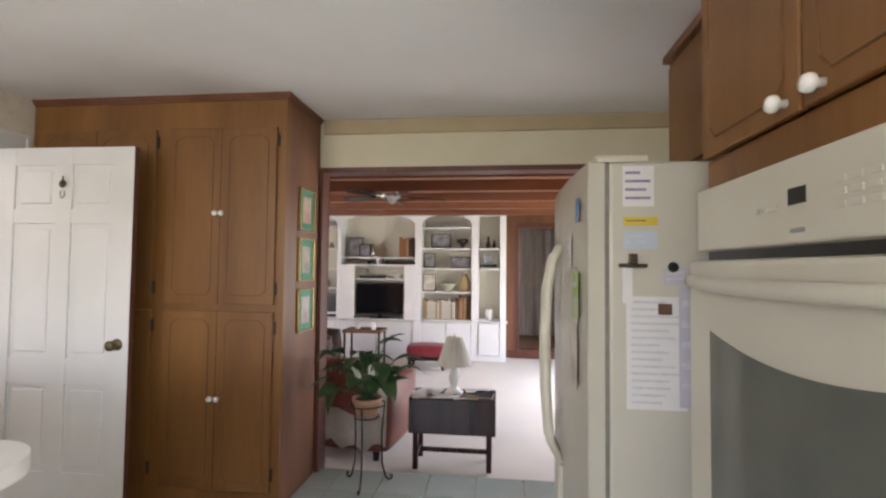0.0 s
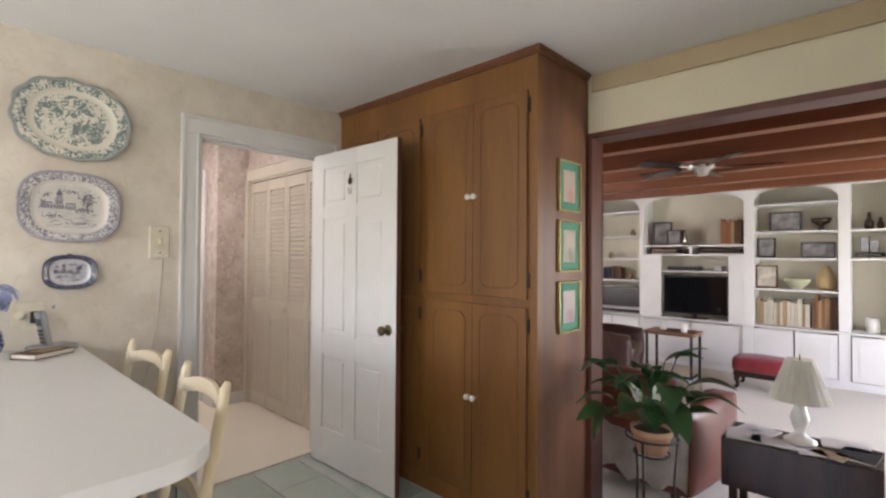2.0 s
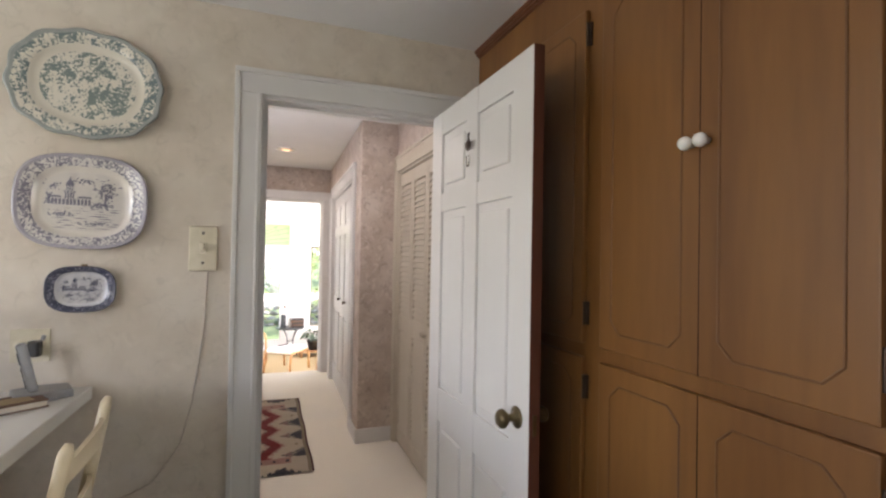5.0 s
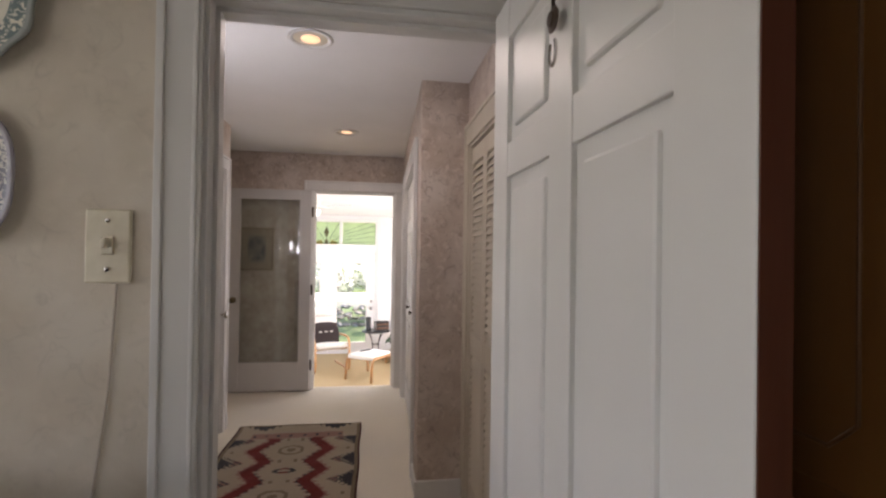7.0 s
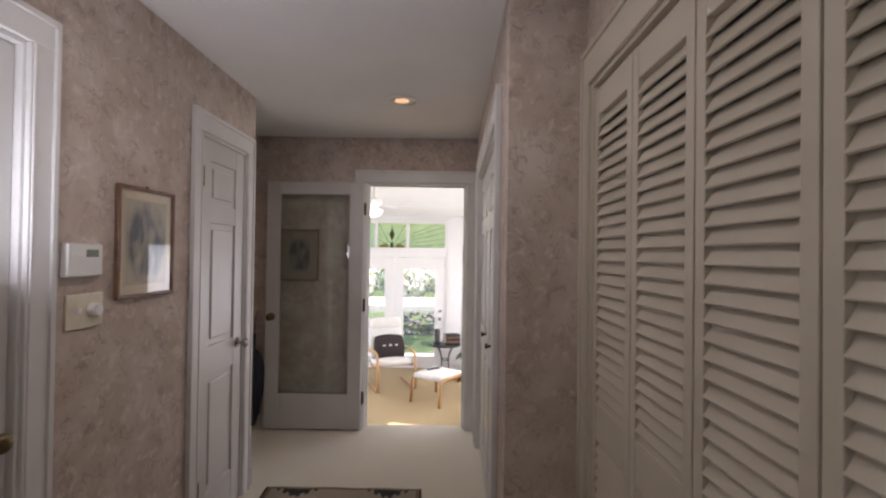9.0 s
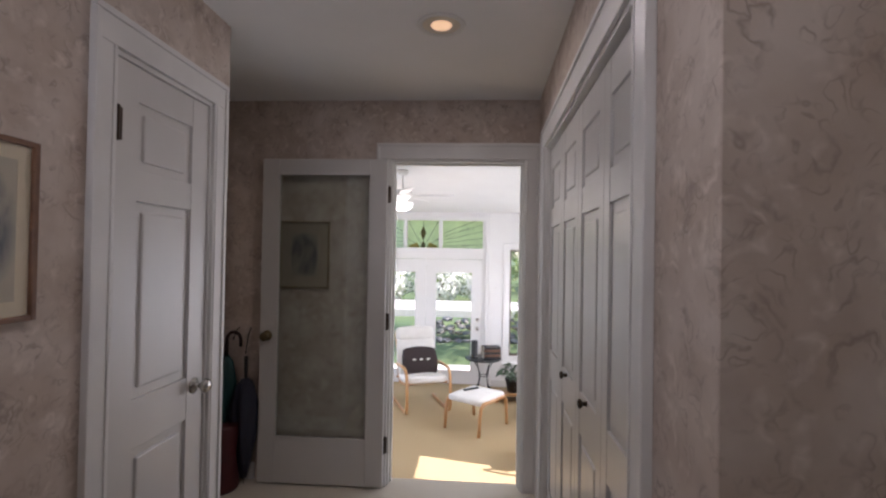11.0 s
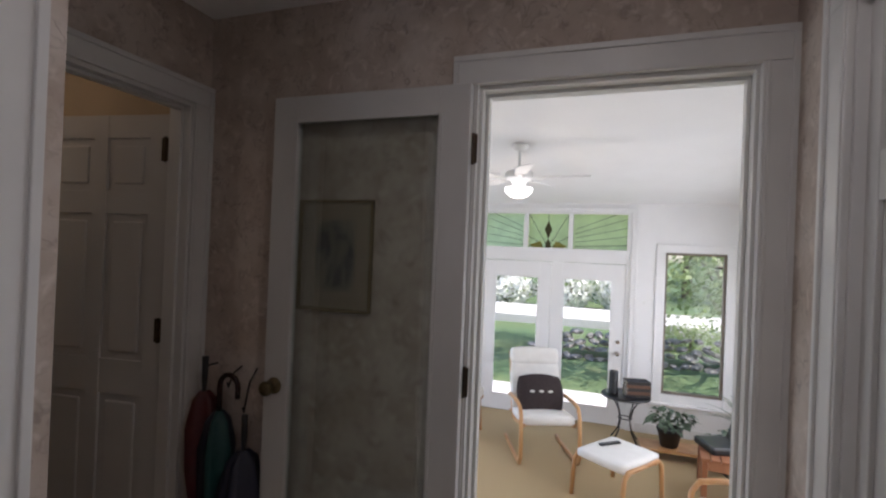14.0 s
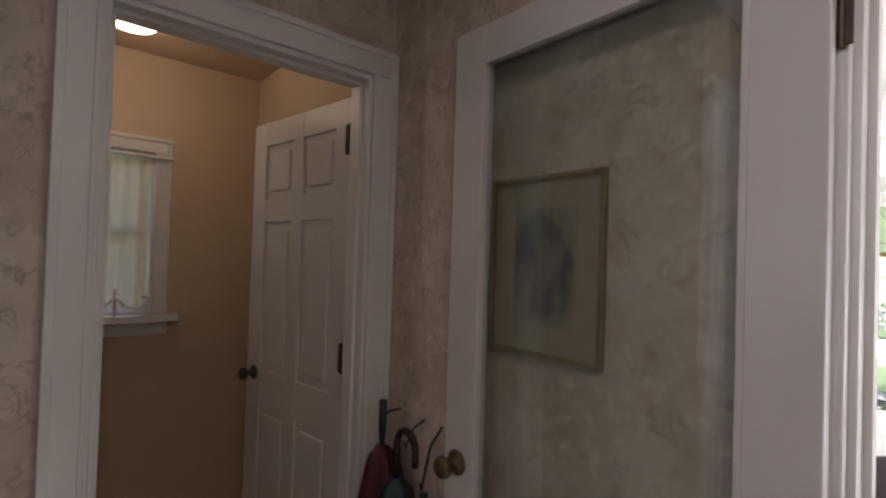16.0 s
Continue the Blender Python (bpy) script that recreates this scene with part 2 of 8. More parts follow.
def box(bm, x0, x1, y0, y1, z0, z1, bevel=0.0, m=None):
    """A box, its edges rounded by bevel, into bm."""
    pts = [Vector((x, y, z)) for x in (x0, x1) for y in (y0, y1) for z in (z0, z1)]
    v = [bm.verts.new(m @ p if m else p) for p in pts]
    faces = [bm.faces.new([v[i] for i in q]) for q in ((0, 1, 3, 2), (4, 6, 7, 5), (0, 4, 5, 1), (2, 3, 7, 6), (0, 2, 6, 4), (1, 5, 7, 3))]
    if bevel > 0:
        edges = list({e for f in faces for e in f.edges})
        bmesh.ops.bevel(bm, geom=edges, offset=bevel, segments=2, profile=0.5, affect='EDGES')
    return bm


def boxes(*rows, bevel=0.0):
    bm = bmesh.new()
    for r in rows:
        box(bm, *r, bevel=bevel)
    return bm


def lathe(profile, seg=24, bm=None, m=None):
    """Turns (radius, z) pairs round the z axis."""
    bm = bm or bmesh.new()
    rings = []
    for r, z in profile:
        ring = []
        for i in range(seg):
            a = 2 * math.pi * i / seg
            p = Vector((max(r, 0.0004) * math.cos(a), max(r, 0.0004) * math.sin(a), z))
            ring.append(bm.verts.new(m @ p if m else p))
        rings.append(ring)
    for a, b in zip(rings, rings[1:]):
        for i in range(seg):
            bm.faces.new((a[i], a[(i + 1) % seg], b[(i + 1) % seg], b[i]))
    bm.faces.new(rings[0][::-1])
    bm.faces.new(rings[-1])
    return bm


def tube(points, radius, seg=8, bm=None, closed=False):
    """A round bar along points; radius may be one number or one for each point."""
    bm = bm or bmesh.new()
    pts = [Vector(p) for p in points]
    n = len(pts)
    rad = radius if isinstance(radius, (list, tuple)) else [radius] * n
    rings, up = [], None
    for i, p in enumerate(pts):
        a = pts[(i - 1) % n] if (closed or i > 0) else p
        b = pts[(i + 1) % n] if (closed or i < n - 1) else p
        d = (b - a).normalized()
        if up is None:
            up = d.orthogonal().normalized()
        up = (up - d * up.dot(d)).normalized()
        side = d.cross(up)
        rings.append([bm.verts.new(p + (up * math.cos(2 * math.pi * k / seg) + side * math.sin(2 * math.pi * k / seg)) * rad[i]) for k in range(seg)])
    pairs = list(zip(rings, rings[1:])) + ([(rings[-1], rings[0])] if closed else [])
    for a, b in pairs:
        for k in range(seg):
            bm.faces.new((a[k], a[(k + 1) % seg], b[(k + 1) % seg], b[k]))
    if not closed:
        bm.faces.new(rings[0][::-1])
        bm.faces.new(rings[-1])
    return bm


def extrude_outline(pts, z0, z1, bm=None, m=None, bevel=0.0):
    """A flat outline (x, y) given thickness from z0 to z1."""
    bm = bm or bmesh.new()
    lo = [bm.verts.new(m @ Vector((x, y, z0)) if m else Vector((x, y, z0))) for x, y in pts]
    hi = [bm.verts.new(m @ Vector((x, y, z1)) if m else Vector((x, y, z1))) for x, y in pts]
    n = len(pts)
    fs = [bm.faces.new(lo[::-1]), bm.faces.new(hi)]
    for i in range(n):
        bm.faces.new((lo[i], lo[(i + 1) % n], hi[(i + 1) % n], hi[i]))
    if bevel:
        bmesh.ops.bevel(bm, geom=list(fs[1].edges), offset=bevel, segments=2, profile=0.5, affect='EDGES')
    return bm


def slab(name, rows, material, label="", category="", bevel=0.0):
    return tagged(part(name, boxes(*rows, bevel=bevel), material), label, category, kind="structure")


def wall_rows(axis, a0, a1, d0, d1, z0, z1, holes=()):
    """Boxes of a wall along x or y from a0 to a1, of depth d0..d1, with holes (b0, b1, zb, zt)."""
    out, at = [], a0
    for b0, b1, zb, zt in sorted(holes):
        out.append((at, b0, z0, z1))
        if zb > z0:
            out.append((b0, b1, z0, zb))
        if zt < z1:
            out.append((b0, b1, zt, z1))
        at = b1
    out.append((at, a1, z0, z1))
    return [(p, q, d0, d1, r, s) if axis == 'x' else (d0, d1, p, q, r, s) for p, q, r, s in out if q - p > 1e-4]


# ---------------- structure ----------------
H = 2.44
HK = 2.402           # kitchen ceiling, a little lower than the hall
XW = -1.92          # kitchen face of the wall with the platters
LY, LF = 9.0, -0.15  # living room end wall and floor, one step down
SF = -0.65          # sunroom floor
slab("floor_kitchen", [(-1.97, 2.4, -1.7, 3.90, -0.3, -0.008)], GROUT, "grouted bed of the kitchen floor tiles", "floor")
slab("floor_hall", [(-5.84, -1.975, 0.89, 3.9, -0.15, 0.0)], CARPET_W, "off-white cut pile hall carpet", "floor")
slab("floor_living", [(-3.5, 3.5, 3.905, LY, -0.3, LF), (0.9, 3.5, LY, 11.0, -0.3, LF - 0.001)], CARPET_W, "off-white living room carpet", "floor")
slab("floor_sunroom", [(-10.6, -5.84, -0.7, 4.4, SF - 0.15, SF)], CARPET_T, "tan sunroom carpet", "floor")
slab("floor_bath", [(-6.0, -3.6, -0.6, 0.889, -0.15, -0.001)], mat("bath_vinyl", (0.5, 0.44, 0.36), 0.4, var=(0.44, 0.38, 0.3), scale=12), "beige bathroom floor", "floor")
slab("stair_sunroom", [(-6.14, -5.845, 2.15, 2.985, SF + 0.002, -0.165), (-6.42, -6.145, 2.15, 2.985, SF + 0.002, -0.33), (-6.7, -6.425, 2.15, 2.985, SF + 0.002, -0.49)], CARPET_T, "tan carpeted steps down to the sunroom", "steps", bevel=0.01)
slab("ceiling_kitchen", [(-1.98, 2.4, -1.7, 3.84, HK, H + 0.12)], CEIL, "matt white plaster ceiling", "ceiling")
slab("ceiling_hall", [(-5.815, -1.985, 0.89, 3.96, H, H + 0.12)], CEIL, "matt white hall ceiling", "ceiling")
slab("ceiling_bath", [(-6.0, -3.6, -0.6, 0.889, H, H + 0.12)], BATHWALL, "tan bathroom ceiling", "ceiling")
slab("ceiling_living", [(-3.5, 3.5, 3.9, 11.0, 2.5, 2.6)], BEAM, "red-brown board ceiling", "ceiling")

# kitchen
D0, D1 = 2.335, 3.16   # hall doorway
slab("wall_west", wall_rows('y', -1.7, 3.84, XW - 0.06, XW, 0, H, [(D0, D1, 0, 2.065)]), PAPER_K, "cream damask wallpaper", "wall")
slab("wall_north", wall_rows('x', -1.98, 2.4, 3.842, 3.90, 0, H, [(-0.27, 1.95, 0, 2.06)]), PLASTER, "cream plaster wall over the wide opening", "wall")
slab("wall_south", wall_rows('x', -1.98, 2.4, -1.7, -1.6, 0, H, [(-1.75, 0.55, 0.98, 2.13)]), PAPER_K, "cream wallpaper behind the kitchen sink", "wall")
slab("wall_east", wall_rows('y', -1.6, 3.84, 2.34, 2.4, 0, H, [(-1.05, 0.05, 1.0, 2.1)]), PLASTER, "cream plaster wall", "wall")
# hall
HS, HN, BY = 1.605, 3.03, 0.95   # south and north faces of the hall, bathroom door wall
EX = -5.745         # end of the hall
B0, B1 = -5.66, -4.935
slab("wall_hall_east", wall_rows('y', HS, 3.31, XW - 0.12, XW - 0.0605, 0, H, [(D0, D1, 0, 2.065)]), PAPER_H, "rose wallpaper round the kitchen doorway", "wall")
L0, L1 = -3.11, -2.30
C0, C1 = -4.625, -4.085
slab("wall_hall_south", wall_rows('x', -4.755, -2.04, HS - 0.1, HS, 0, H, [(C0, C1, 0, 2.06), (L0, L1, 0, 2.06)]), PAPER_H, "rose mottled wallpaper", "wall")
slab("wall_alcove", [(-4.755, -4.65, BY - 0.06, HS - 0.1, 0, H)], PAPER_H, "rose wallpaper in the alcove", "wall")
slab("wall_bath_door", wall_rows('x', EX, -4.756, BY - 0.06, BY, 0, H, [(B0, B1, 0, 2.05)]), PAPER_H, "rose wallpaper round the bathroom door", "wall")
E0, E1 = 2.15, 3.0
slab("wall_hall_west", wall_rows('y', BY - 0.06, 3.9, EX - 0.07, EX, 0, H, [(E0, E1, 0, 2.06)]), PAPER_H, "rose wallpaper at the end of the hall", "wall")
F0, F1 = -5.38, -3.81
RX = -3.445
slab("wall_hall_north", wall_rows('x', EX, RX, HN, HN + 0.1, 0, H, [(F0, F1, 0, 2.06)]), PAPER_H, "rose mottled wallpaper", "wall")
slab("wall_hall_return", [(RX - 0.1, RX + 0.0035, HN + 0.0005, 3.41, 0, H)], PAPER_H, "rose wallpaper on the short return", "wall")
G0, G1 = -3.394, -2.076
slab("wall_louver", wall_rows('x', RX, -1.985, 3.31, 3.41, 0, H, [(G0, G1, 0, 2.06)]), PAPER_H, "rose wallpaper over the louvered closet", "wall")
slab("wall_closets", [(-5.81, -2.0, 3.9, 3.96, 0, H), (-4.6, -2.1, 0.9, 0.96, 0, H), (-2.1, -2.04, 0.96, 1.50, 0, H), (-3.7, -3.62, 3.42, 3.9, 0, H), (-3.4, -3.32, 0.96, 1.50, 0, H)], CEIL, "plain closet walls", "wall")
# bathroom
slab("wall_bath", [(-5.815, -5.79, -0.5, 0.83, 0, H), (-3.7, -3.6, -0.6, 0.83, 0, H)] + wall_rows('x', -5.815, -3.7, -0.6, -0.5, 0, H, [(-5.28, -4.62, 1.13, 1.94)]) + wall_rows('x', -5.815, -3.7, 0.83, 0.889, 0, H, [(B0, B1, 0, 2.05)]), BATHWALL, "tan painted bathroom walls", "wall")
# sunroom
slab("wall_sunroom_east", wall_rows('y', -0.7, 4.4, -5.87, EX - 0.071, SF, 3.2, [(E0, E1, SF, 2.06)]), SUNWALL, "white sunroom wall", "wall")
FX = -10.5
DN0, DN1 = 0.96, 2.88
slab("wall_sunroom_west", wall_rows('y', -0.7, 4.4, FX - 0.12, FX, SF, 2.4, [(DN0, DN1, SF, 2.06), (3.27, 3.94, -0.15, 1.57)]), SUNWALL, "white sunroom end wall", "wall")
slab("wall_sunroom_north", wall_rows('x', FX, -5.871, 4.3, 4.4, SF, 3.2, [(-10.1, -6.7, -0.2, 1.62)]), SUNWALL, "white sunroom side wall", "wall")
slab("wall_sunroom_south", wall_rows('x', FX, -5.871, -0.7, -0.6, SF, 3.2, [(-10.0, -6.7, -0.2, 1.62)]), SUNWALL, "white sunroom side wall", "wall")
bm = extrude_outline([(-10.7, 2.13), (-5.75, 2.86), (-5.75, 2.96), (-10.7, 2.23)], -4.5, 0.8, m=pose(0, 0, 0, 90, 0, 0))
tagged(part("ceiling_sunroom", bm, SUNWALL), "sloping white sunroom ceiling", "ceiling", kind="structure")
# living room
slab("wall_living_north", wall_rows('x', -3.5, 3.5, LY, LY + 0.1, LF, 2.5, [(1.33, 2.13, LF, 2.08)]), OAKDK, "red-brown panelled wall", "wall")
slab("wall_living_east", wall_rows('y', 3.9, 11.0, 3.1, 3.2, LF, 2.5, [(5.3, 8.0, LF + 0.05, 2.0)]), OAKDK, "red-brown panelled wall with wide glass door", "wall")
# the opening in this unseen wall is added for the west fill
slab("wall_living_west", wall_rows('y', 3.9, LY, -3.6, -3.5, LF, 2.5, [(4.7, 6.5, 0.75, 2.0)]), OAKDK, "red-brown panelled wall with an added opening out of view", "wall")
slab("wall_living_south", wall_rows('x', -3.5, 3.5, 3.9015, 3.96, LF, 2.5, [(-0.27, 1.95, LF, 2.06)]), OAKDK, "red-brown panelling by the kitchen opening", "wall")
slab("wall_far_room", [(0.8, 0.9, 9.1, 11.0, LF, 2.5), (0.9, 3.5, 10.9, 11.0, LF, 2.5)], PLASTER, "cream wall of the room behind", "wall")

# ---------------- more materials ----------------
BRASS = mat("aged_brass", (0.20, 0.155, 0.085), 0.4, 1.0, var=(0.13, 0.10, 0.06), scale=30)
DARKBR = mat("dark_bronze", (0.06, 0.045, 0.035), 0.4, 0.8, var=(0.1, 0.07, 0.05), scale=40)
CHROME = mat("satin_nickel", (0.55, 0.53, 0.5), 0.25, 1.0, var=(0.45, 0.43, 0.4), scale=50)
IRON = mat("black_iron", (0.018, 0.018, 0.018), 0.5, 0.3, var=(0.035, 0.03, 0.028), scale=60, bump=0.1)
GOLD = mat("gold_leaf_frame", (0.50, 0.40, 0.18), 0.3, 1.0, var=(0.38, 0.29, 0.12), scale=25, bump=0.1)
GREENMAT = mat("green_mat_board", (0.09, 0.34, 0.23), 0.8, var=(0.12, 0.38, 0.28), scale=60)
CREAM = mat("cream_card", (0.70, 0.62, 0.48), 0.85, var=(0.64, 0.56, 0.42), scale=12)
PORC = mat("white_porcelain", (0.82, 0.80, 0.75), 0.15, var=(0.78, 0.76, 0.70), scale=10)
APPL = mat("almond_enamel", (0.53, 0.50, 0.415), 0.28, var=(0.50, 0.47, 0.39), scale=5, bump=0.12, bump_scale=220)
APPLIN = mat("almond_plastic", (0.62, 0.58, 0.47), 0.4, var=(0.58, 0.54, 0.44), scale=8)
RUBBER = mat("grey_gasket", (0.25, 0.24, 0.2), 0.8, var=(0.2, 0.19, 0.16), scale=20)
OVENGLASS = mat("smoked_oven_glass", (0.11, 0.115, 0.10), 0.10, var=(0.135, 0.14, 0.12), scale=6)
BLACK = mat("black_plastic", (0.012, 0.012, 0.013), 0.3, var=(0.02, 0.02, 0.02), scale=30)
LAM = mat("white_laminate", (0.74, 0.72, 0.68), 0.35, var=(0.71, 0.69, 0.65), scale=40, second=(0.70, 0.68, 0.63), second_scale=2)
CHAIRP = mat("worn_cream_chair_paint", (0.66, 0.58, 0.42), 0.5, var=(0.60, 0.50, 0.33), scale=9, bump=0.08, second=(0.55, 0.42, 0.24), second_scale=3)
RUSH = mat("woven_rush", (0.52, 0.35, 0.17), 0.8, var=(0.36, 0.23, 0.10), scale=14, stretch=(1, 9, 1), bump=0.8, bump_scale=40)
TERRA = mat("terracotta", (0.42, 0.20, 0.11), 0.8, var=(0.5, 0.29, 0.19), scale=9, bump=0.15)
SOIL = mat("potting_soil", (0.03, 0.02, 0.014), 1.0, var=(0.06, 0.045, 0.03), scale=40, bump=0.8)
LEAF = mat("glossy_green_leaf", (0.016, 0.055, 0.017), 0.35, var=(0.032, 0.09, 0.028), scale=7, bump=0.15, bump_scale=30)
LEAF2 = mat("grey_green_leaf", (0.06, 0.10, 0.055), 0.5, var=(0.10, 0.13, 0.09), scale=12, bump=0.1)
PETAL = mat("white_petal", (0.78, 0.78, 0.70), 0.6, var=(0.70, 0.72, 0.58), scale=12)
LEATHER = mat("red_brown_leather", (0.17, 0.045, 0.03), 0.35, var=(0.12, 0.03, 0.02), scale=5, bump=0.3, bump_scale=90)
LEATHERD = mat("dark_brown_leather", (0.045, 0.022, 0.017), 0.35, var=(0.075, 0.035, 0.025), scale=5, bump=0.3, bump_scale=90)
THROW = mat("white_knit_throw", (0.68, 0.64, 0.58), 0.95, var=(0.58, 0.54, 0.48), scale=60, bump=0.7, bump_scale=110, sheen=0.2)
REDVEL = mat("crimson_velvet", (0.22, 0.012, 0.018), 0.8, var=(0.30, 0.02, 0.03), scale=14, bump=0.2, sheen=0.3)
BLUEF = mat("blue_cloth", (0.12, 0.22, 0.36), 0.9, var=(0.20, 0.32, 0.45), scale=12, bump=0.4)
SHADE = mat("pleated_cream_shade", (0.82, 0.79, 0.70), 0.8, var=(0.77, 0.74, 0.65), scale=20, bump=0.1)
BLUEPR = mat("blue_hydrangea", (0.20, 0.24, 0.42), 0.7, var=(0.34, 0.38, 0.55), scale=30)
PHONES = mat("silver_plastic", (0.34, 0.35, 0.36), 0.35, 0.5, var=(0.28, 0.29, 0.30), scale=30)
BIRCH = wood("light_birch", (0.42, 0.20, 0.075), (0.60, 0.34, 0.15), 0.35, 6)
WHITECL = mat("white_cotton_cushion", (0.80, 0.78, 0.74), 0.9, var=(0.74, 0.72, 0.68), scale=10, bump=0.35, bump_scale=25)
BROWNCL = mat("dark_brown_cloth", (0.028, 0.018, 0.018), 0.9, var=(0.04, 0.028, 0.028), scale=40, bump=0.3)
SHEERT = see_through("translucent_sheer", (0.85, 0.85, 0.84), (0.8, 0.8, 0.8), 0.6, 8)
BOOKC = [mat("book_cloth_" + n, c, 0.7, var=tuple(k * 0.8 for k in c), scale=25) for n, c in (("brown", (0.14, 0.07, 0.04)), ("navy", (0.03, 0.04, 0.09)), ("cream", (0.6, 0.55, 0.45)), ("rust", (0.3, 0.12, 0.05)), ("black", (0.02, 0.02, 0.022)), ("tan", (0.4, 0.28, 0.15)))]
PAGES = mat("book_pages", (0.72, 0.66, 0.55), 0.9, var=(0.6, 0.55, 0.45), scale=80, stretch=(1, 1, 12))
PHOTO = [mat("faded_print_" + n, a, 0.5, var=b, scale=14, amount=1.6, second=c, second_scale=9) for n, a, b, c in (("rose", (0.62, 0.48, 0.40), (0.70, 0.62, 0.52), (0.55, 0.30, 0.26)), ("sepia", (0.60, 0.52, 0.42), (0.68, 0.62, 0.52), (0.30, 0.28, 0.25)), ("mauve", (0.60, 0.52, 0.50), (0.70, 0.63, 0.58), (0.46, 0.30, 0.33)), ("blue", (0.30, 0.33, 0.36), (0.50, 0.50, 0.48), (0.14, 0.16, 0.20)))]


# ---------------- doors, casings, trim ----------------
def door_leaf(root, w, h, t, cols, rows, material, inset=0.011, stile=0.11, name="panel"):
    """A framed door leaf in x 0..w, y 0..t, z 0..h with raised panels; cols and rows are (from, to)."""
    bm = bmesh.new()
    xs = [0.0] + [v for c in cols for v in c] + [w]
    for i in range(0, len(xs), 2):
        box(bm, xs[i], xs[i + 1], 0, t, 0, h, 0.002)
    zs = [0.0] + [v for r in rows for v in r] + [h]
    for c in cols:
        for i in range(0, len(zs), 2):
            box(bm, c[0] - 0.001, c[1] + 0.001, 0.0015, t - 0.0015, zs[i], zs[i + 1], 0.002)
    part("frame", bm, material, root)
    for c in cols:
        for r in rows:
            b2 = bmesh.new()
            box(b2, c[0] - 0.004, c[1] + 0.004, inset, t - inset, r[0] - 0.004, r[1] + 0.004)
            m_ = 0.032
            box(b2, c[0] + m_, c[1] - m_, inset * 0.3, t - inset * 0.3, r[0] + m_, r[1] - m_, inset * 0.62)
            part(name, b2, material, root)


def knob(root, x, y, z, axis, material, r=0.027, label="", name="knob"):
    """A turned door knob with its rose, standing out along the given direction."""
    m = Matrix.Translation((x, y, z)) @ Vector(axis).to_track_quat('Z', 'Y').to_matrix().to_4x4()
    bm = lathe([(r * 1.15, 0), (r * 1.15, 0.004), (r * 0.9, 0.008), (r * 0.42, 0.011), (r * 0.38, 0.03), (r * 0.7, 0.036), (r, 0.046), (r * 0.98, 0.056), (r * 0.7, 0.064), (0, 0.066)], 20, m=m)
    return part(name, bm, material, root, label, smooth=True)


def hinge(root, x, y, z, material, h=0.09, w=0.03, axis='x'):
    bm = bmesh.new()
    if axis == 'x':
        box(bm, x - w / 2, x + w / 2, y - 0.002, y + 0.002, z - h / 2, z + h / 2, 0.001)
    else:
        box(bm, x - 0.002, x + 0.002, y - w / 2, y + w / 2, z - h / 2, z + h / 2, 0.001)
    tube([(x, y, z - h / 2 - 0.004), (x, y, z + h / 2 + 0.004)], 0.006, 8, bm)
    return part("hinge", bm, material, root)


def casing(name, axis, a0, a1, top, face, out, w=0.085, bottom=0.0, material=None, t=0.016, head=None, label="white painted door casing"):
    """Moulded boards round an opening: flat board with a raised back band. face: wall plane, out: +1 or -1."""
    bm = bmesh.new()
    hw = head or w

    def board(p0, p1, z0, z1, d):
        lo, hi = sorted((face, face + out * d))
        if axis == 'x':
            box(bm, p0, p1, lo, hi, z0, z1, 0.003)
        else:
            box(bm, lo, hi, p0, p1, z0, z1, 0.003)
    for p0, p1, o0, o1, i0, i1 in ((a0 - w, a0 + 0.004, a0 - w, a0 - w + 0.02, a0 - 0.016, a0 - 0.004), (a1 - 0.004, a1 + w, a1 + w - 0.02, a1 + w, a1 + 0.004, a1 + 0.016)):
        board(max(p0, a0 - w + 0.003), min(p1, a1 + w - 0.003), bottom, top, t)
        board(o0, o1, bottom, top + hw - 0.021, t + 0.008)
        board(i0, i1, bottom, top, t + 0.004)
    board(a0 - w + 0.0005, a1 + w - 0.0005, top + 0.0005, top + hw - 0.0005, t)
    board(a0 - w, a1 + w, top + hw - 0.02, top + hw, t + 0.008)
    return tagged(part(name, bm, material or TRIM), label, "door casing", kind="structure")


def jamb(name, axis, a0, a1, top, d0, d1, material, bottom=0.0, label="white painted door jamb"):
    bm = bmesh.new()
    th = 0.016
    for p0, p1, z0, z1 in ((a0, a0 + th, bottom, top), (a1 - th, a1, bottom, top), (a0 + th, a1 - th, top - th, top)):
        box(bm, *((p0, p1, d0, d1) if axis == 'x' else (d0, d1, p0, p1)), z0, z1, 0.001)
    c = (d0 + d1) / 2
    for p0, p1, z0, z1 in ((a0 + th, a0 + th + 0.011, bottom, top - th), (a1 - th - 0.011, a1 - th, bottom, top - th), (a0 + th + 0.011, a1 - th - 0.011, top - th - 0.011, top - th)):
        box(bm, *((p0, p1, c - 0.018, c + 0.018) if axis == 'x' else (c - 0.018, c + 0.018, p0, p1)), z0, z1)
    return tagged(part(name, bm, material), label, "door jamb", kind="structure")


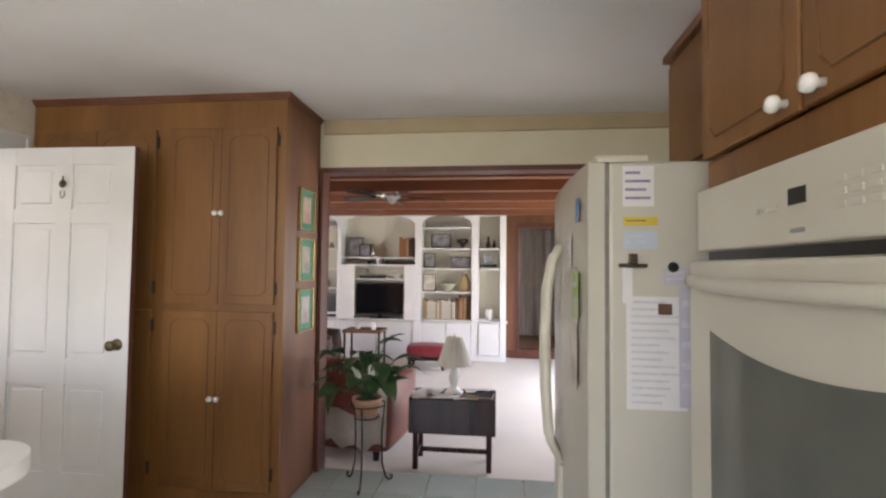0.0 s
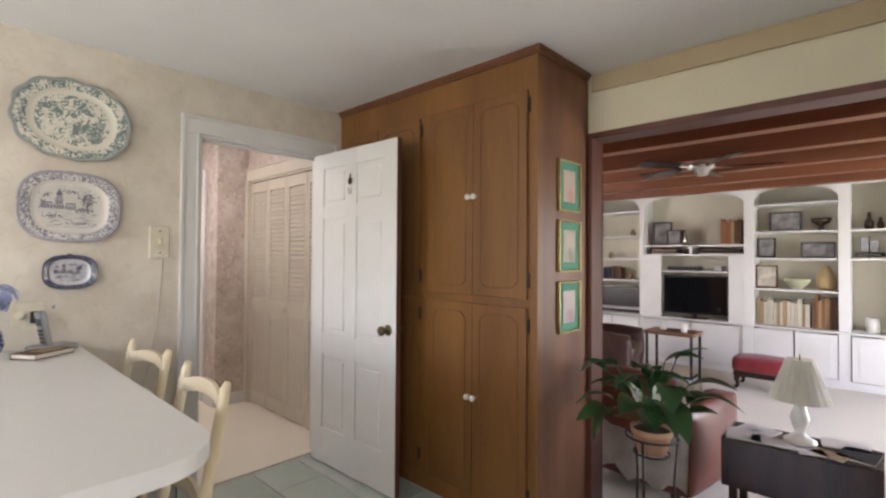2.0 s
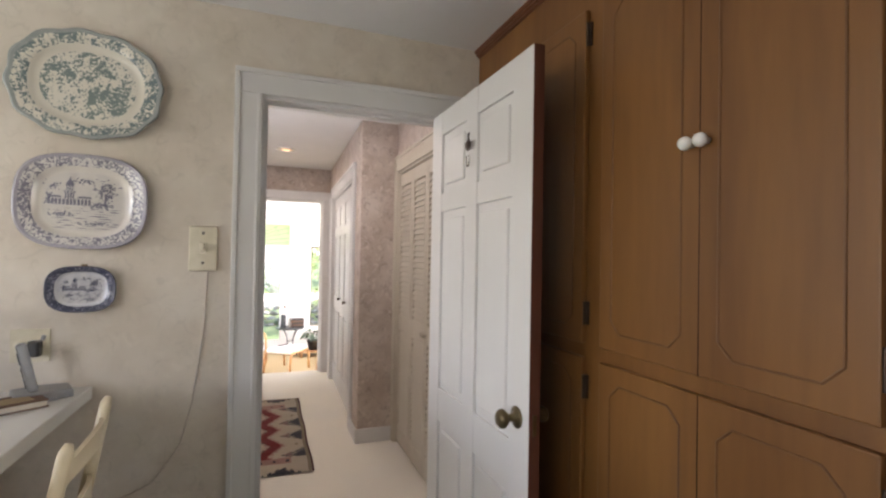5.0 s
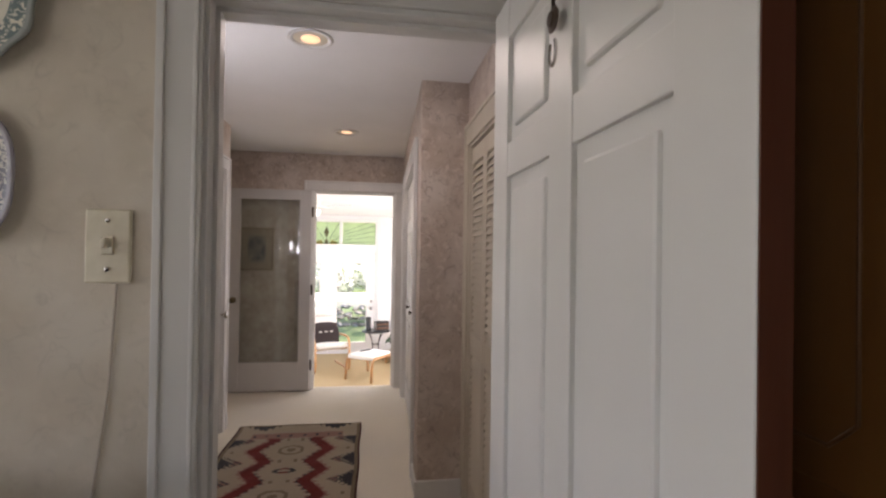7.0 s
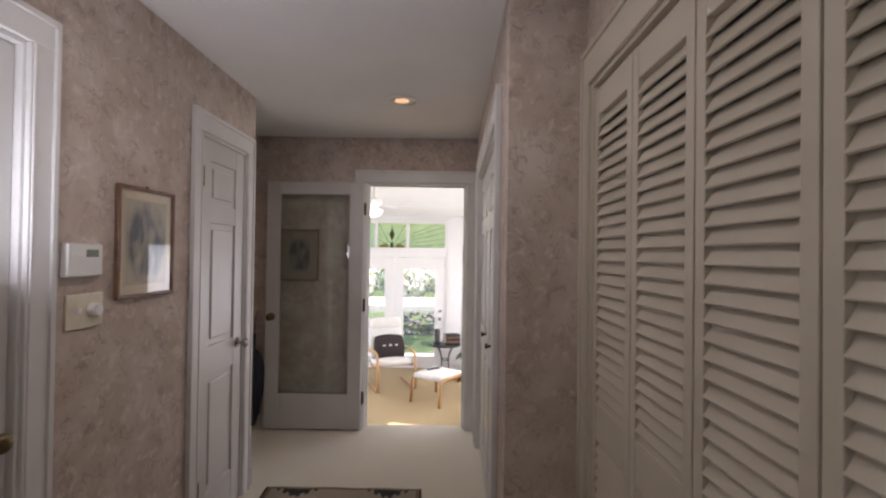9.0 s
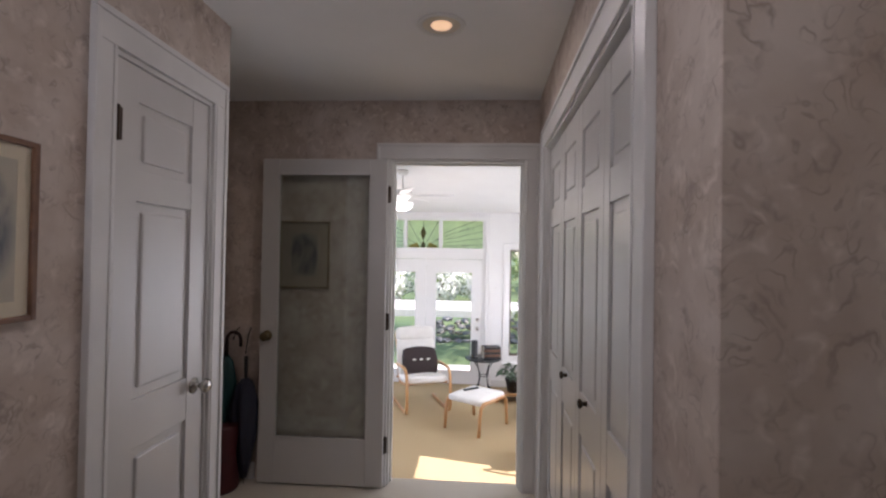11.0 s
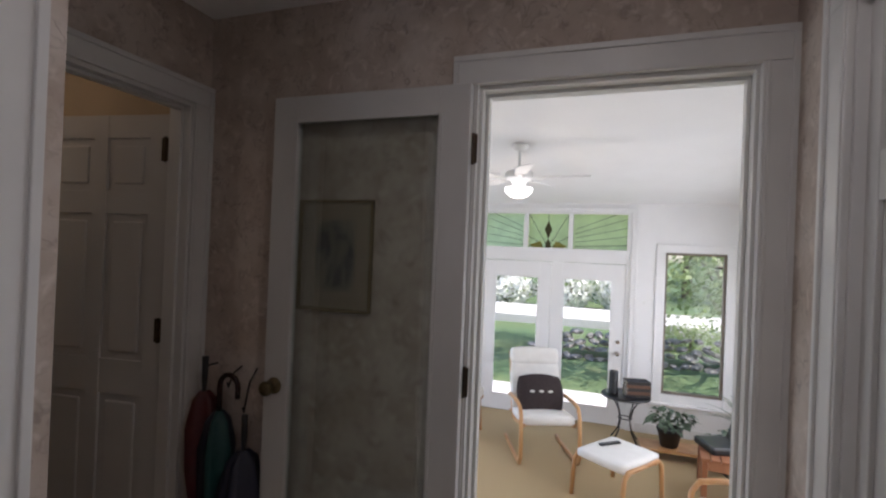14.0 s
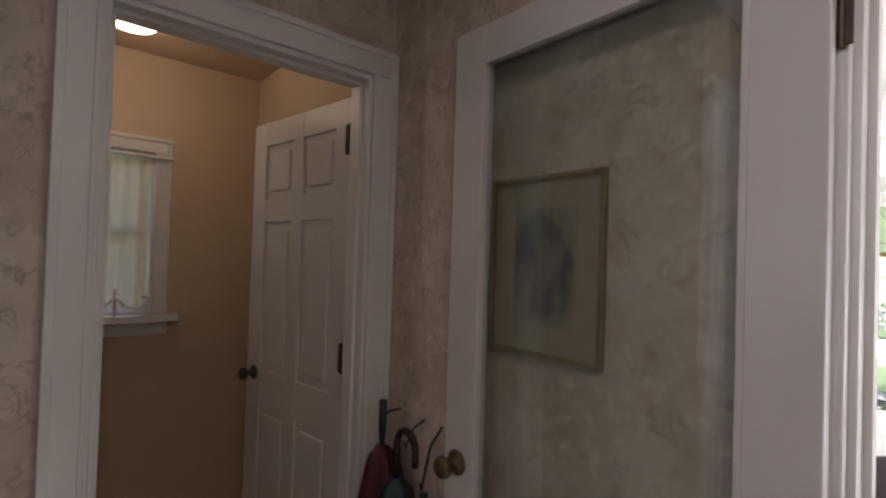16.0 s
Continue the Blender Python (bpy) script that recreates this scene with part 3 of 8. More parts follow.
casing("trim_kitchen_door", 'y', D0, D1, 2.065, XW, 1, 0.10, material=WHITE)
jamb("jamb_kitchen_door", 'y', D0 - 0.001, D1 + 0.001, 2.066, XW - 0.121, XW + 0.001, TRIM)
casing("trim_hall_side", 'y', D0, D1, 2.065, XW - 0.12, -1, 0.09)
casing("trim_closet_door", 'x', C0, C1, 2.06, HS, 1, 0.088, head=0.10)
casing("trim_side_door", 'x', L0, L1, 2.06, HS, 1, 0.095)
jamb("jamb_side_door", 'x', L0 - 0.001, L1 + 0.001, 2.061, HS - 0.101, HS + 0.001, TRIM)
jamb("jamb_closet_door", 'x', C0 - 0.001, C1 + 0.001, 2.061, HS - 0.101, HS + 0.001, TRIM)
casing("trim_bath_door", 'x', B0, B1, 2.05, BY, 1, 0.086)
jamb("jamb_bath_door", 'x', B0 - 0.001, B1 + 0.001, 2.051, 0.834, BY + 0.001, TRIM)
casing("trim_sunroom_door", 'y', E0, E1, 2.06, EX, 1, 0.088, t=0.03, head=0.10)
jamb("jamb_sunroom_door", 'y', E0 - 0.001, E1 + 0.001, 2.061, -5.872, EX + 0.001, WHITE)
casing("trim_panel_closet", 'x', F0, F1, 2.06, HN, -1, 0.11)
casing("trim_louver_closet", 'x', G0, G1, 2.06, 3.31, -1, 0.06, head=0.12, material=LOUVER, label="cream painted closet casing")
jamb("jamb_louver_closet", 'x', G0 - 0.001, G1 + 0.001, 2.061, 3.309, 3.411, LOUVER)
jamb("jamb_panel_closet", 'x', F0 - 0.001, F1 + 0.001, 2.061, HN - 0.001, HN + 0.101, TRIM)


def skirting(name, rows):
    bm = bmesh.new()
    for x0, x1, y0, y1, z in rows:
        box(bm, x0, x1, y0, y1, z, z + 0.095, 0.003)
        box(bm, x0, x1, y0 + (0.003 if x1 - x0 > y1 - y0 else 0), y1 - (0.003 if x1 - x0 > y1 - y0 else 0), z + 0.09, z + 0.108, 0.002)
    return tagged(part(name, bm, TRIM), "white painted baseboard", "baseboard", kind="structure")


skirting("baseboard_hall", [(-3.997, -3.21, HS, HS + 0.014, 0), (-2.20, -2.045, HS, HS + 0.014, 0), (-3.69, RX, HN - 0.014, HN, 0), (RX + 0.0035, RX + 0.017, HN - 0.014, 3.29, 0), (-4.769, -4.755, BY + 0.02, HS + 0.014, 0), (EX, EX + 0.014, BY + 0.03, 1.3, 0)])
skirting("baseboard_kitchen", [(XW, XW + 0.014, 1.0, 2.23, 0)])
skirting("baseboard_sunroom", [(FX, FX + 0.014, 2.99, 4.3, SF), (FX, FX + 0.014, -0.6, 0.85, SF)])

# kitchen door, standing open along the pantry
door_1 = thing("door_1", (XW + 0.035, 3.062, 0.012), "white six-panel door standing open, brass knob", "door", kind="structure")
door_1.matrix_basis = pose(XW + 0.035, 3.062, 0.012, 0, 0, 1.0)
COLS, ROWSP = [(0.115, 0.372), (0.468, 0.725)], [(0.23, 0.71), (0.85, 1.60), (1.68, 1.93)]
door_leaf(door_1, 0.84, 2.03, 0.035, COLS, ROWSP, WHITE)
part("edge_strip", boxes((0.8405, 0.8425, 0.001, 0.034, 0.0, 2.03)), MAHOG, door_1, "dark stained door edge")
part("back_skin", boxes((0.0, 0.84, 0.0355, 0.0375, 0.0, 2.03)), MAHOG, door_1, "dark stained back of the door")
knob(door_1, 0.775, 0.0, 0.935, (0, -1, 0), BRASS, 0.028, "aged brass knob")
knob(door_1, 0.775, 0.0375, 0.935, (0, 1, 0), BRASS, 0.024, "aged brass knob")
part("latch", boxes((0.8426, 0.846, 0.012, 0.024, 0.90, 0.96), bevel=0.001), BRASS, door_1)
hang = thing("door_hanging", (-1.455, 3.057, 1.832), "dark metal medallion with a ring hanging on the door", "ornament")
bm = lathe([(0.004, 0.0), (0.021, 0.003), (0.023, 0.006), (0.014, 0.009), (0.012, 0.012), (0, 0.013)], 18, m=Matrix.Translation((0, -0.001, 0)) @ pose(0, 0, 0, 90, 0, 0))
part("medallion", bm, DARKBR, hang)
part("hook", tube([(0, -0.005, 0.02), (0, -0.006, 0.035), (0, -0.003, 0.045)], 0.004, 8), DARKBR, hang)
part("ring", tube([(0.014 * math.sin(a) * 1.0, -0.006, -0.055 - 0.024 * math.cos(a)) for a in [math.pi * (0.25 + 1.5 * i / 16) + math.pi for i in range(17)]], 0.003, 8), CHROME, hang, "grey metal horseshoe ring")

# hall closet door with three stacked panels
door_2 = thing("door_2", (C0 + 0.018, HS - 0.04, 0.012), "narrow white three-panel closet door, shut", "door", kind="structure")
WD2 = C1 - C0 - 0.036
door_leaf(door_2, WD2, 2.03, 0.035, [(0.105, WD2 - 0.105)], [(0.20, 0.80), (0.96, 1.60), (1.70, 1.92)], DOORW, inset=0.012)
knob(door_2, 0.062, 0.035, 0.92, (0, 1, 0), CHROME, 0.027, "satin nickel knob")
for z in (0.25, 1.83):
    hinge(door_2, WD2 - 0.012, 0.037, z, DARKBR, 0.1, 0.036)

# side door with a curtained pane
door_3 = thing("door_3", (L0 + 0.018, HS - 0.06, 0.012), "white outside door with a curtained glass pane, shut", "door", kind="structure")
W3 = L1 - L0 - 0.036
bm = bmesh.new()
for r in ((0, 0.12, 0, 0.04, 0, 2.03), (W3 - 0.12, W3, 0, 0.04, 0, 2.03), (0.12, W3 - 0.12, 0.001, 0.039, 0, 0.95), (0.12, W3 - 0.12, 0.001, 0.039, 1.90, 2.03)):
    box(bm, *r, 0.002)
part("frame", bm, DOORW, door_3)
pane = part("pane", boxes((0.115, W3 - 0.115, 0.018, 0.022, 0.945, 1.905)), CLEAR, door_3)
pane.visible_shadow = False
bm = bmesh.new()
vs = []
for i in range(60):
    u = i / 59
    vs.append((bm.verts.new((0.12 + u * (W3 - 0.24), 0.044 + 0.006 * math.sin(u * 70), 0.96)), bm.verts.new((0.12 + u * (W3 - 0.24), 0.044 + 0.006 * math.sin(u * 70 + 0.4), 1.89))))
for a, b in zip(vs, vs[1:]):
    bm.faces.new((a[0], b[0], b[1], a[1]))
part("curtain", bm, SHEERT, door_3, "gathered white sheer curtain", smooth=True)
knob(door_3, 0.062, 0.04, 0.93, (0, 1, 0), BRASS, 0.027, "aged brass knob")
part("lock", lathe([(0.02, 0), (0.02, 0.008), (0.01, 0.012), (0, 0.013)], 16, m=Matrix.Translation((0.062, 0.04, 1.08)) @ pose(0, 0, 0, -90, 0, 0)), BRASS, door_3)

# bathroom door, opened inwards
door_4 = thing("door_4", (B0 + 0.02, 0.83, 0.012), "white six-panel bathroom door opened inwards", "door", kind="structure")
door_4.matrix_basis = pose(B0 - 0.037, 0.822, 0.004, 0, 0, -82)
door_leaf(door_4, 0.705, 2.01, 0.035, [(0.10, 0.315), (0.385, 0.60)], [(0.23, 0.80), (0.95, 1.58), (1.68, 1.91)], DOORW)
knob(door_4, 0.64, 0.035, 0.93, (0, 1, 0), DARKBR, 0.026, "dark bronze knob")
knob(door_4, 0.64, 0.0, 0.93, (0, -1, 0), DARKBR, 0.026)
for z in (0.3, 1.09, 1.86):
    hinge(door_4, 0.024, 0.0365, z, DARKBR, 0.1, 0.036)

# glazed door folded back on the end wall
GX = EX + 0.036
door_5 = thing("door_5", (GX, 1.345, 0.014), "white full-glass door folded back against the wallpaper", "door", kind="structure")
gw = 0.795
bm = bmesh.new()
for r in ((0, 0.036, 0, 0.108, 0, 2.036), (0, 0.036, gw - 0.108, gw, 0, 2.036), (0.001, 0.035, 0.108, gw - 0.108, 0, 0.285), (0.001, 0.035, 0.108, gw - 0.108, 1.94, 2.036)):
    box(bm, *r, 0.003)
part("frame", bm, DOORW, door_5)
bm = bmesh.new()
for r in ((0.031, 0.041, 0.1, 0.112, 0.28, 1.945), (0.031, 0.041, gw - 0.112, gw - 0.1, 0.28, 1.945), (0.031, 0.041, 0.112, gw - 0.112, 0.28, 0.292), (0.031, 0.041, 0.112, gw - 0.112, 1.933, 1.945)):
    box(bm, *r, 0.002)
part("glazing_bead", bm, DOORW, door_5)
part("pane", boxes((0.015, 0.019, 0.104, gw - 0.104, 0.283, 1.942)), glass("dim_glass", (0.88, 0.92, 0.90), 0.0, 0.11), door_5, "dim reflecting glass").visible_shadow = False
knob(door_5, 0.036, 0.05, 0.92, (1, 0, 0), BRASS, 0.028, "aged brass knob")
for z in (0.25, 1.02, 1.82):
    hinge(door_5, 0.0, gw + 0.004, z, DARKBR, 0.1, 0.03, axis='y')


# ---------------- louvered and panelled bifold doors ----------------
def louver_leaf(name, x0, w):
    root = thing(name, (x0, 3.322, 0.015), "cream louvered bifold closet leaf, shut", "closet door", "louvered closet leaves")
    h = 2.02
    bm = bmesh.new()
    s = 0.038
    for r in ((0.002, s, 0, 0.028, 0, h), (w - s, w - 0.002, 0, 0.028, 0, h), (s, w - s, 0.001, 0.027, 0, 0.12), (s, w - s, 0.001, 0.027, 0.838, 0.962), (s, w - s, 0.001, 0.027, h - 0.09, h)):
        box(bm, *r, 0.002)
    part("frame", bm, LOUVER, root)
    sb = bmesh.new()
    box(sb, s - 0.004, w - s + 0.004, -0.0245, 0.0245, -0.0038, 0.0038, 0.0022, m=pose(0, 0.014, 0, 61, 0, 0))
    first = None
    z = 0.145
    while z < h - 0.1:
        if not 0.83 < z < 0.955:
            if first is None:
                first = part("slat", sb, LOUVER, root)
                first.location = (0, 0, z)
            else:
                o = new("slat", first.data)
                o.parent, o.location = root, (0, 0, z)
        z += 0.0375
    return root


lw = (G1 - G0) / 4
for i in range(4):
    leaf = louver_leaf("louvered_closet_door", G0 + i * lw + 0.001, lw - 0.002)
    if i in (1, 2):
        part("knob", lathe([(0.008, 0), (0.007, 0.012), (0.015, 0.018), (0.016, 0.026), (0.01, 0.031), (0, 0.032)], 16, m=Matrix.Translation((0.02 if i == 2 else lw - 0.022, 0, 0.9)) @ pose(0, 0, 0, 90, 0, 0)), LOUVER, leaf)
fw = (F1 - F0) / 4
for i in range(4):
    root = thing("panel_closet_door", (F0 + i * fw + 0.001, HN + 0.022, 0.015), "white moulded three-panel bifold closet leaf, shut", "closet door", "panelled closet leaves")
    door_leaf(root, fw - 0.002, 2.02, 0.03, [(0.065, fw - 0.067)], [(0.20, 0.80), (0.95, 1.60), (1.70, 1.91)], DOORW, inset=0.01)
    if i in (1, 2):
        part("knob", lathe([(0.009, 0), (0.007, 0.014), (0.016, 0.02), (0.016, 0.027), (0.009, 0.031), (0, 0.032)], 16, m=Matrix.Translation((fw / 2, 0, 0.945)) @ pose(0, 0, 0, 90, 0, 0)), DARKBR, root, "dark bronze knob")

# the panelled closet wall runs a little out of square with the hall
SKEW = Matrix.Translation((RX, HN, 0)) @ Matrix.Rotation(radians(-1.35), 4, 'Z') @ Matrix.Translation((-RX, -HN, 0))
for ob in list(bpy.data.objects):
    if ob.parent is None and ob.name.split(".")[0] in ("wall_hall_north", "trim_panel_closet", "jamb_panel_closet", "panel_closet_door"):
        ob.matrix_basis = SKEW @ ob.matrix_basis

# ---------------- opening to the living room ----------------
bm = bmesh.new()
for r in ((-0.266, -0.24, 3.815, 3.8415, 0.0, 2.068), (-0.27, -0.25, 3.8415, 3.975, LF, 2.06), (-0.24, 1.95, 3.815, 3.8415, 2.034, 2.068), (-0.25, 1.93, 3.8415, 3.975, 2.036, 2.06), (1.93, 1.95, 3.8415, 3.975, LF, 2.06), (-0.33, -0.25, 3.961, 3.98, LF, 2.17), (-0.25, 1.95, 3.961, 3.98, 2.09, 2.17)):
    box(bm, *r, 0.003)
tagged(part("trim_living_opening", bm, MAHOG), "red mahogany trim round the wide opening", "trim", kind="structure")
bm = boxes((-0.25, 2.34, 3.822, 3.8415, 2.30, 2.4015), bevel=0.006)
tagged(part("trim_crown", bm, mat("tan_crown_paint", (0.46, 0.36, 0.22), 0.6, var=(0.42, 0.33, 0.2), scale=8)), "tan painted crown strip below the ceiling", "trim", kind="structure")
bm = boxes((-0.25, 1.93, 3.88, 3.9045, LF, -0.004), bevel=0.002)
tagged(part("trim_step", bm, MAHOG), "red mahogany riser at the step down", "trim", kind="structure")


# ---------------- pantry cupboard ----------------
ROUT = wood("routed_wood", (0.10, 0.042, 0.014), (0.19, 0.085, 0.028), 0.5, 6)


def cupboard_door(root, x0, x1, z0, z1, y, arch=True, side='r', knob_z=None, label="stained wood cupboard door"):
    """Overlay door with a slight lip and a routed panel line with clipped corners."""
    w, h = x1 - x0, z1 - z0
    d = part("door", boxes((x0, x1, y - 0.018, y, z0, z1), bevel=0.004), OAK, root, label)
    n = 2 if w > 0.5 else 1
    for k in range(n):
        a, b = x0 + k * w / n + 0.05, x0 + (k + 1) * w / n - 0.05
        c0, c1, cc = z0 + 0.05, z1 - 0.05, 0.035
        loop = [(a + cc, c0), (b - cc, c0), (b, c0 + cc), (b, c1 - cc), (b - cc, c1), (a + cc, c1), (a, c1 - cc), (a, c0 + cc)]
        pts = []
        for i, p in enumerate(loop):
            q = loop[(i + 1) % 8]
            pts += [(p[0] + (q[0] - p[0]) * s / 4, y - 0.0185, p[1] + (q[1] - p[1]) * s / 4) for s in range(4)]
        part("moulding", tube(pts, 0.0028, 6, closed=True), ROUT, d, smooth=True)
    return d


def porc_knob(root, x, y, z, axis=(0, -1, 0), r=0.0155):
    m = Matrix.Translation((x, y, z)) @ Vector(axis).to_track_quat('Z', 'Y').to_matrix().to_4x4()
    return part("knob", lathe([(r * 0.55, 0), (r * 0.5, 0.012), (r, 0.018), (r * 1.05, 0.026), (r * 0.8, 0.034), (0, 0.037)], 18, m=m), PORC, root, "white porcelain knob", smooth=True)


PY = 3.30
pantry = thing("pantry_cupboard", (0, 0, 0), "tall stained wood pantry cupboard with white porcelain knobs", "cupboard")
part("body", boxes((XW + 0.003, -0.275, PY, 3.839, 0.0, 2.365), bevel=0.003), OAK, pantry)
part("side_panel", boxes((-0.2745, -0.268, PY + 0.045, 3.812, 0.0, 2.365), bevel=0.001), OAKDK, pantry, "plain red-brown end panel")
part("stile", boxes((-0.306, -0.2665, PY - 0.004, PY + 0.045, 0.0, 2.365), bevel=0.003), OAK, pantry)
bm = bmesh.new()
for i, (o, z0, z1) in enumerate(((0.010, 2.365, 2.373), (0.018, 2.373, 2.385), (0.026, 2.385, 2.4))):
    box(bm, XW + 0.003, -0.268 + o, PY - o, 3.812, z0, z1, 0.003)
part("cornice", bm, OAKDK, pantry, "darker moulded cornice")
for (x0, x1) in ((-1.0, -0.32), (-1.86, -1.08)):
    cupboard_door(pantry, x0, x1, 1.162, 2.197, PY - 0.001)
    cupboard_door(pantry, x0, x1, 0.10, 1.120, PY - 0.001)
    xm = (x0 + x1) / 2
    part("door_gap", boxes((xm - 0.0014, xm + 0.0014, PY - 0.0195, PY - 0.0185, 0.10, 1.120), (xm - 0.0014, xm + 0.0014, PY - 0.0195, PY - 0.0185, 1.162, 2.197)), DARKWOOD, pantry, "dark line between paired doors")
    for zz in (1.69, 0.62):
        for dx in (-0.02, 0.02):
            porc_knob(pantry, xm + dx, PY - 0.019, zz)
for z in (2.12, 1.255, 1.03, 0.2):
    for x in (-0.3125, -1.0725):
        bm = boxes((x - 0.006, x + 0.006, PY - 0.009, PY - 0.001, z - 0.036, z + 0.036), bevel=0.002)
        tube([(x - 0.004, PY - 0.014, z - 0.036), (x - 0.004, PY - 0.014, z + 0.036)], 0.0045, 8, bm)
        part("hinge", bm, DARKBR, pantry, "dark strap hinge")
part("plinth", boxes((XW + 0.003, -0.275, PY + 0.003, PY + 0.004, 0.0, 0.09)), DARKWOOD, pantry)


# ---------------- pictures ----------------
def on_wall(x, y, z, facing):
    """Basis with local x along the wall, y up and z out of it."""
    out = Vector(facing)
    up = Vector((0, 0, 1))
    side = up.cross(out)
    m = Matrix((side, up, out)).transposed().to_4x4()
    return Matrix.Translation((x, y, z)) @ m


def picture(name, m, w, h, label, frame_mat, mat_board, art, border=0.045, fr=0.014, depth=0.018, group="", glazed=True):
    root = thing(name, (0, 0, 0), label, "picture", group)
    root.matrix_basis = m
    for r in ((-w / 2, -w / 2 + fr, -h / 2, h / 2), (w / 2 - fr, w / 2, -h / 2, h / 2), (-w / 2 + fr, w / 2 - fr, -h / 2, -h / 2 + fr), (-w / 2 + fr, w / 2 - fr, h / 2 - fr, h / 2)):
        part("frame_bar", boxes((r[0], r[1], r[2], r[3], 0.0, depth), bevel=0.003), frame_mat, root)
    part("mat_board", boxes((-w / 2 + fr * 0.8, w / 2 - fr * 0.8, -h / 2 + fr * 0.8, h / 2 - fr * 0.8, 0.001, 0.006)), mat_board, root)
    aw, ah = w / 2 - fr - border, h / 2 - fr - border
    part("print", boxes((-aw, aw, -ah, ah, 0.0063, 0.0075)), art, root)
    bm = bmesh.new()
    for r in ((-aw - 0.004, -aw, -ah - 0.004, ah + 0.004), (aw, aw + 0.004, -ah - 0.004, ah + 0.004), (-aw, aw, -ah - 0.004, -ah), (-aw, aw, ah, ah + 0.004)):
        box(bm, r[0], r[1], r[2], r[3], 0.0063, 0.0085)
    part("inner_line", bm, mat_board, root)
    if glazed:
        g = part("pane", boxes((-w / 2 + fr, w / 2 - fr, -h / 2 + fr, h / 2 - fr, 0.0105, 0.012)), CLEAR, root)
        g.visible_shadow = False
    return root


def drawing(name, ground, ink, rx, ry, scale):
    """A soft ink study on paper: upright strokes that fade out towards an oval edge."""
    m = mat(name, ground, 0.7, var=tuple(c * 0.92 for c in ground), scale=18)
    n, l = m.node_tree.nodes, m.node_tree.links
    b = n["Principled BSDF"]
    src = b.inputs["Base Color"].links[0].from_socket
    tc, mp, gr = n.new("ShaderNodeTexCoord"), n.new("ShaderNodeMapping"), n.new("ShaderNodeTexGradient")
    mp.inputs["Scale"].default_value = (1 / rx, 1 / ry, 1)
    gr.gradient_type = 'SPHERICAL'
    l.new(tc.outputs["Object"], mp.inputs[0])
    l.new(mp.outputs[0], gr.inputs[0])
    fade = n.new("ShaderNodeMapRange")
    fade.inputs["From Min"].default_value, fade.inputs["From Max"].default_value = 0.05, 0.35
    l.new(gr.outputs["Fac"], fade.inputs["Value"])
    st, no = n.new("ShaderNodeMapping"), n.new("ShaderNodeTexNoise")
    st.inputs["Scale"].default_value = (1.0, 0.4, 1)
    no.inputs["Scale"].default_value, no.inputs["Detail"].default_value, no.inputs["Distortion"].default_value = scale, 5, 0.6
    l.new(tc.outputs["Object"], st.inputs[0])
    l.new(st.outputs[0], no.inputs["Vector"])
    cut = n.new("ShaderNodeMapRange")
    cut.inputs["From Min"].default_value, cut.inputs["From Max"].default_value = 0.30, 0.62
    l.new(no.outputs[0], cut.inputs["Value"])
    mul, mx = n.new("ShaderNodeMath"), n.new("ShaderNodeMix")
    mul.operation, mx.data_type = 'MULTIPLY', 'RGBA'
    l.new(fade.outputs[0], mul.inputs[0])
    l.new(cut.outputs[0], mul.inputs[1])
    l.new(mul.outputs[0], mx.inputs["Factor"])
    l.new(src, mx.inputs[6])
    mx.inputs[7].default_value = (*ink, 1)
    l.new(mx.outputs[2], b.inputs["Base Color"])
    return m


for zc, art, tone in ((1.744, 0, "a rose study"), (1.4285, 1, "a sepia study"), (1.11, 2, "a mauve study")):
    p = picture("framed_print", on_wall(-0.2675, 3.598, zc, (1, 0, 0)), 0.23, 0.27, "gilt-framed print of %s with green mat" % tone, GOLD, GREENMAT, PHOTO[art], 0.042, 0.009, group="prints on the pantry side")
sketch = picture("framed_sketch", on_wall(-3.663, HS + 0.001, 1.496, (0, 1, 0)), 0.36, 0.43, "faded blue-grey sketch in a thin wooden frame", wood("thin_frame_wood", (0.12, 0.055, 0.03), (0.2, 0.1, 0.05), 0.4, 20), CREAM, drawing("blue_grey_study", (0.50, 0.45, 0.36), (0.10, 0.115, 0.145), 0.15, 0.19, 26), 0.035, 0.014)
part("hook", tube([(0, 0.2, 0.004), (0, 0.215, 0.008), (0, 0.225, 0.003)], 0.004, 8), BRASS, sketch, "small brass hanger")
picture("framed_sketch", on_wall(EX + 0.001, 1.60, 1.445, (1, 0, 0)), 0.325, 0.43, "blue-grey sketch in a worn gilt frame behind the glass door", wood("worn_gilt_wood", (0.16, 0.11, 0.05), (0.26, 0.18, 0.09), 0.5, 12), mat("tan_mat_board", (0.40, 0.34, 0.26), 0.9, var=(0.36, 0.30, 0.23), scale=14), drawing("dim_blue_study", (0.34, 0.30, 0.24), (0.07, 0.08, 0.09), 0.12, 0.17, 26), 0.065, 0.012)


# ---------------- switches, thermostat, outlets ----------------
IVORY = mat("ivory_plastic", (0.74, 0.68, 0.53), 0.4, var=(0.62, 0.56, 0.41), scale=20)
WPLAS = mat("white_plastic", (0.76, 0.75, 0.72), 0.35, var=(0.73, 0.72, 0.69), scale=20)


def plate_box(name, m, w, h, d, label, cat, material):
    root = thing(name, (0, 0, 0), label, cat)
    root.matrix_basis = m
    part("cover", boxes((-w / 2, w / 2, -h / 2, h / 2, 0, d), bevel=min(0.006, d * 0.4)), material, root)
    return root


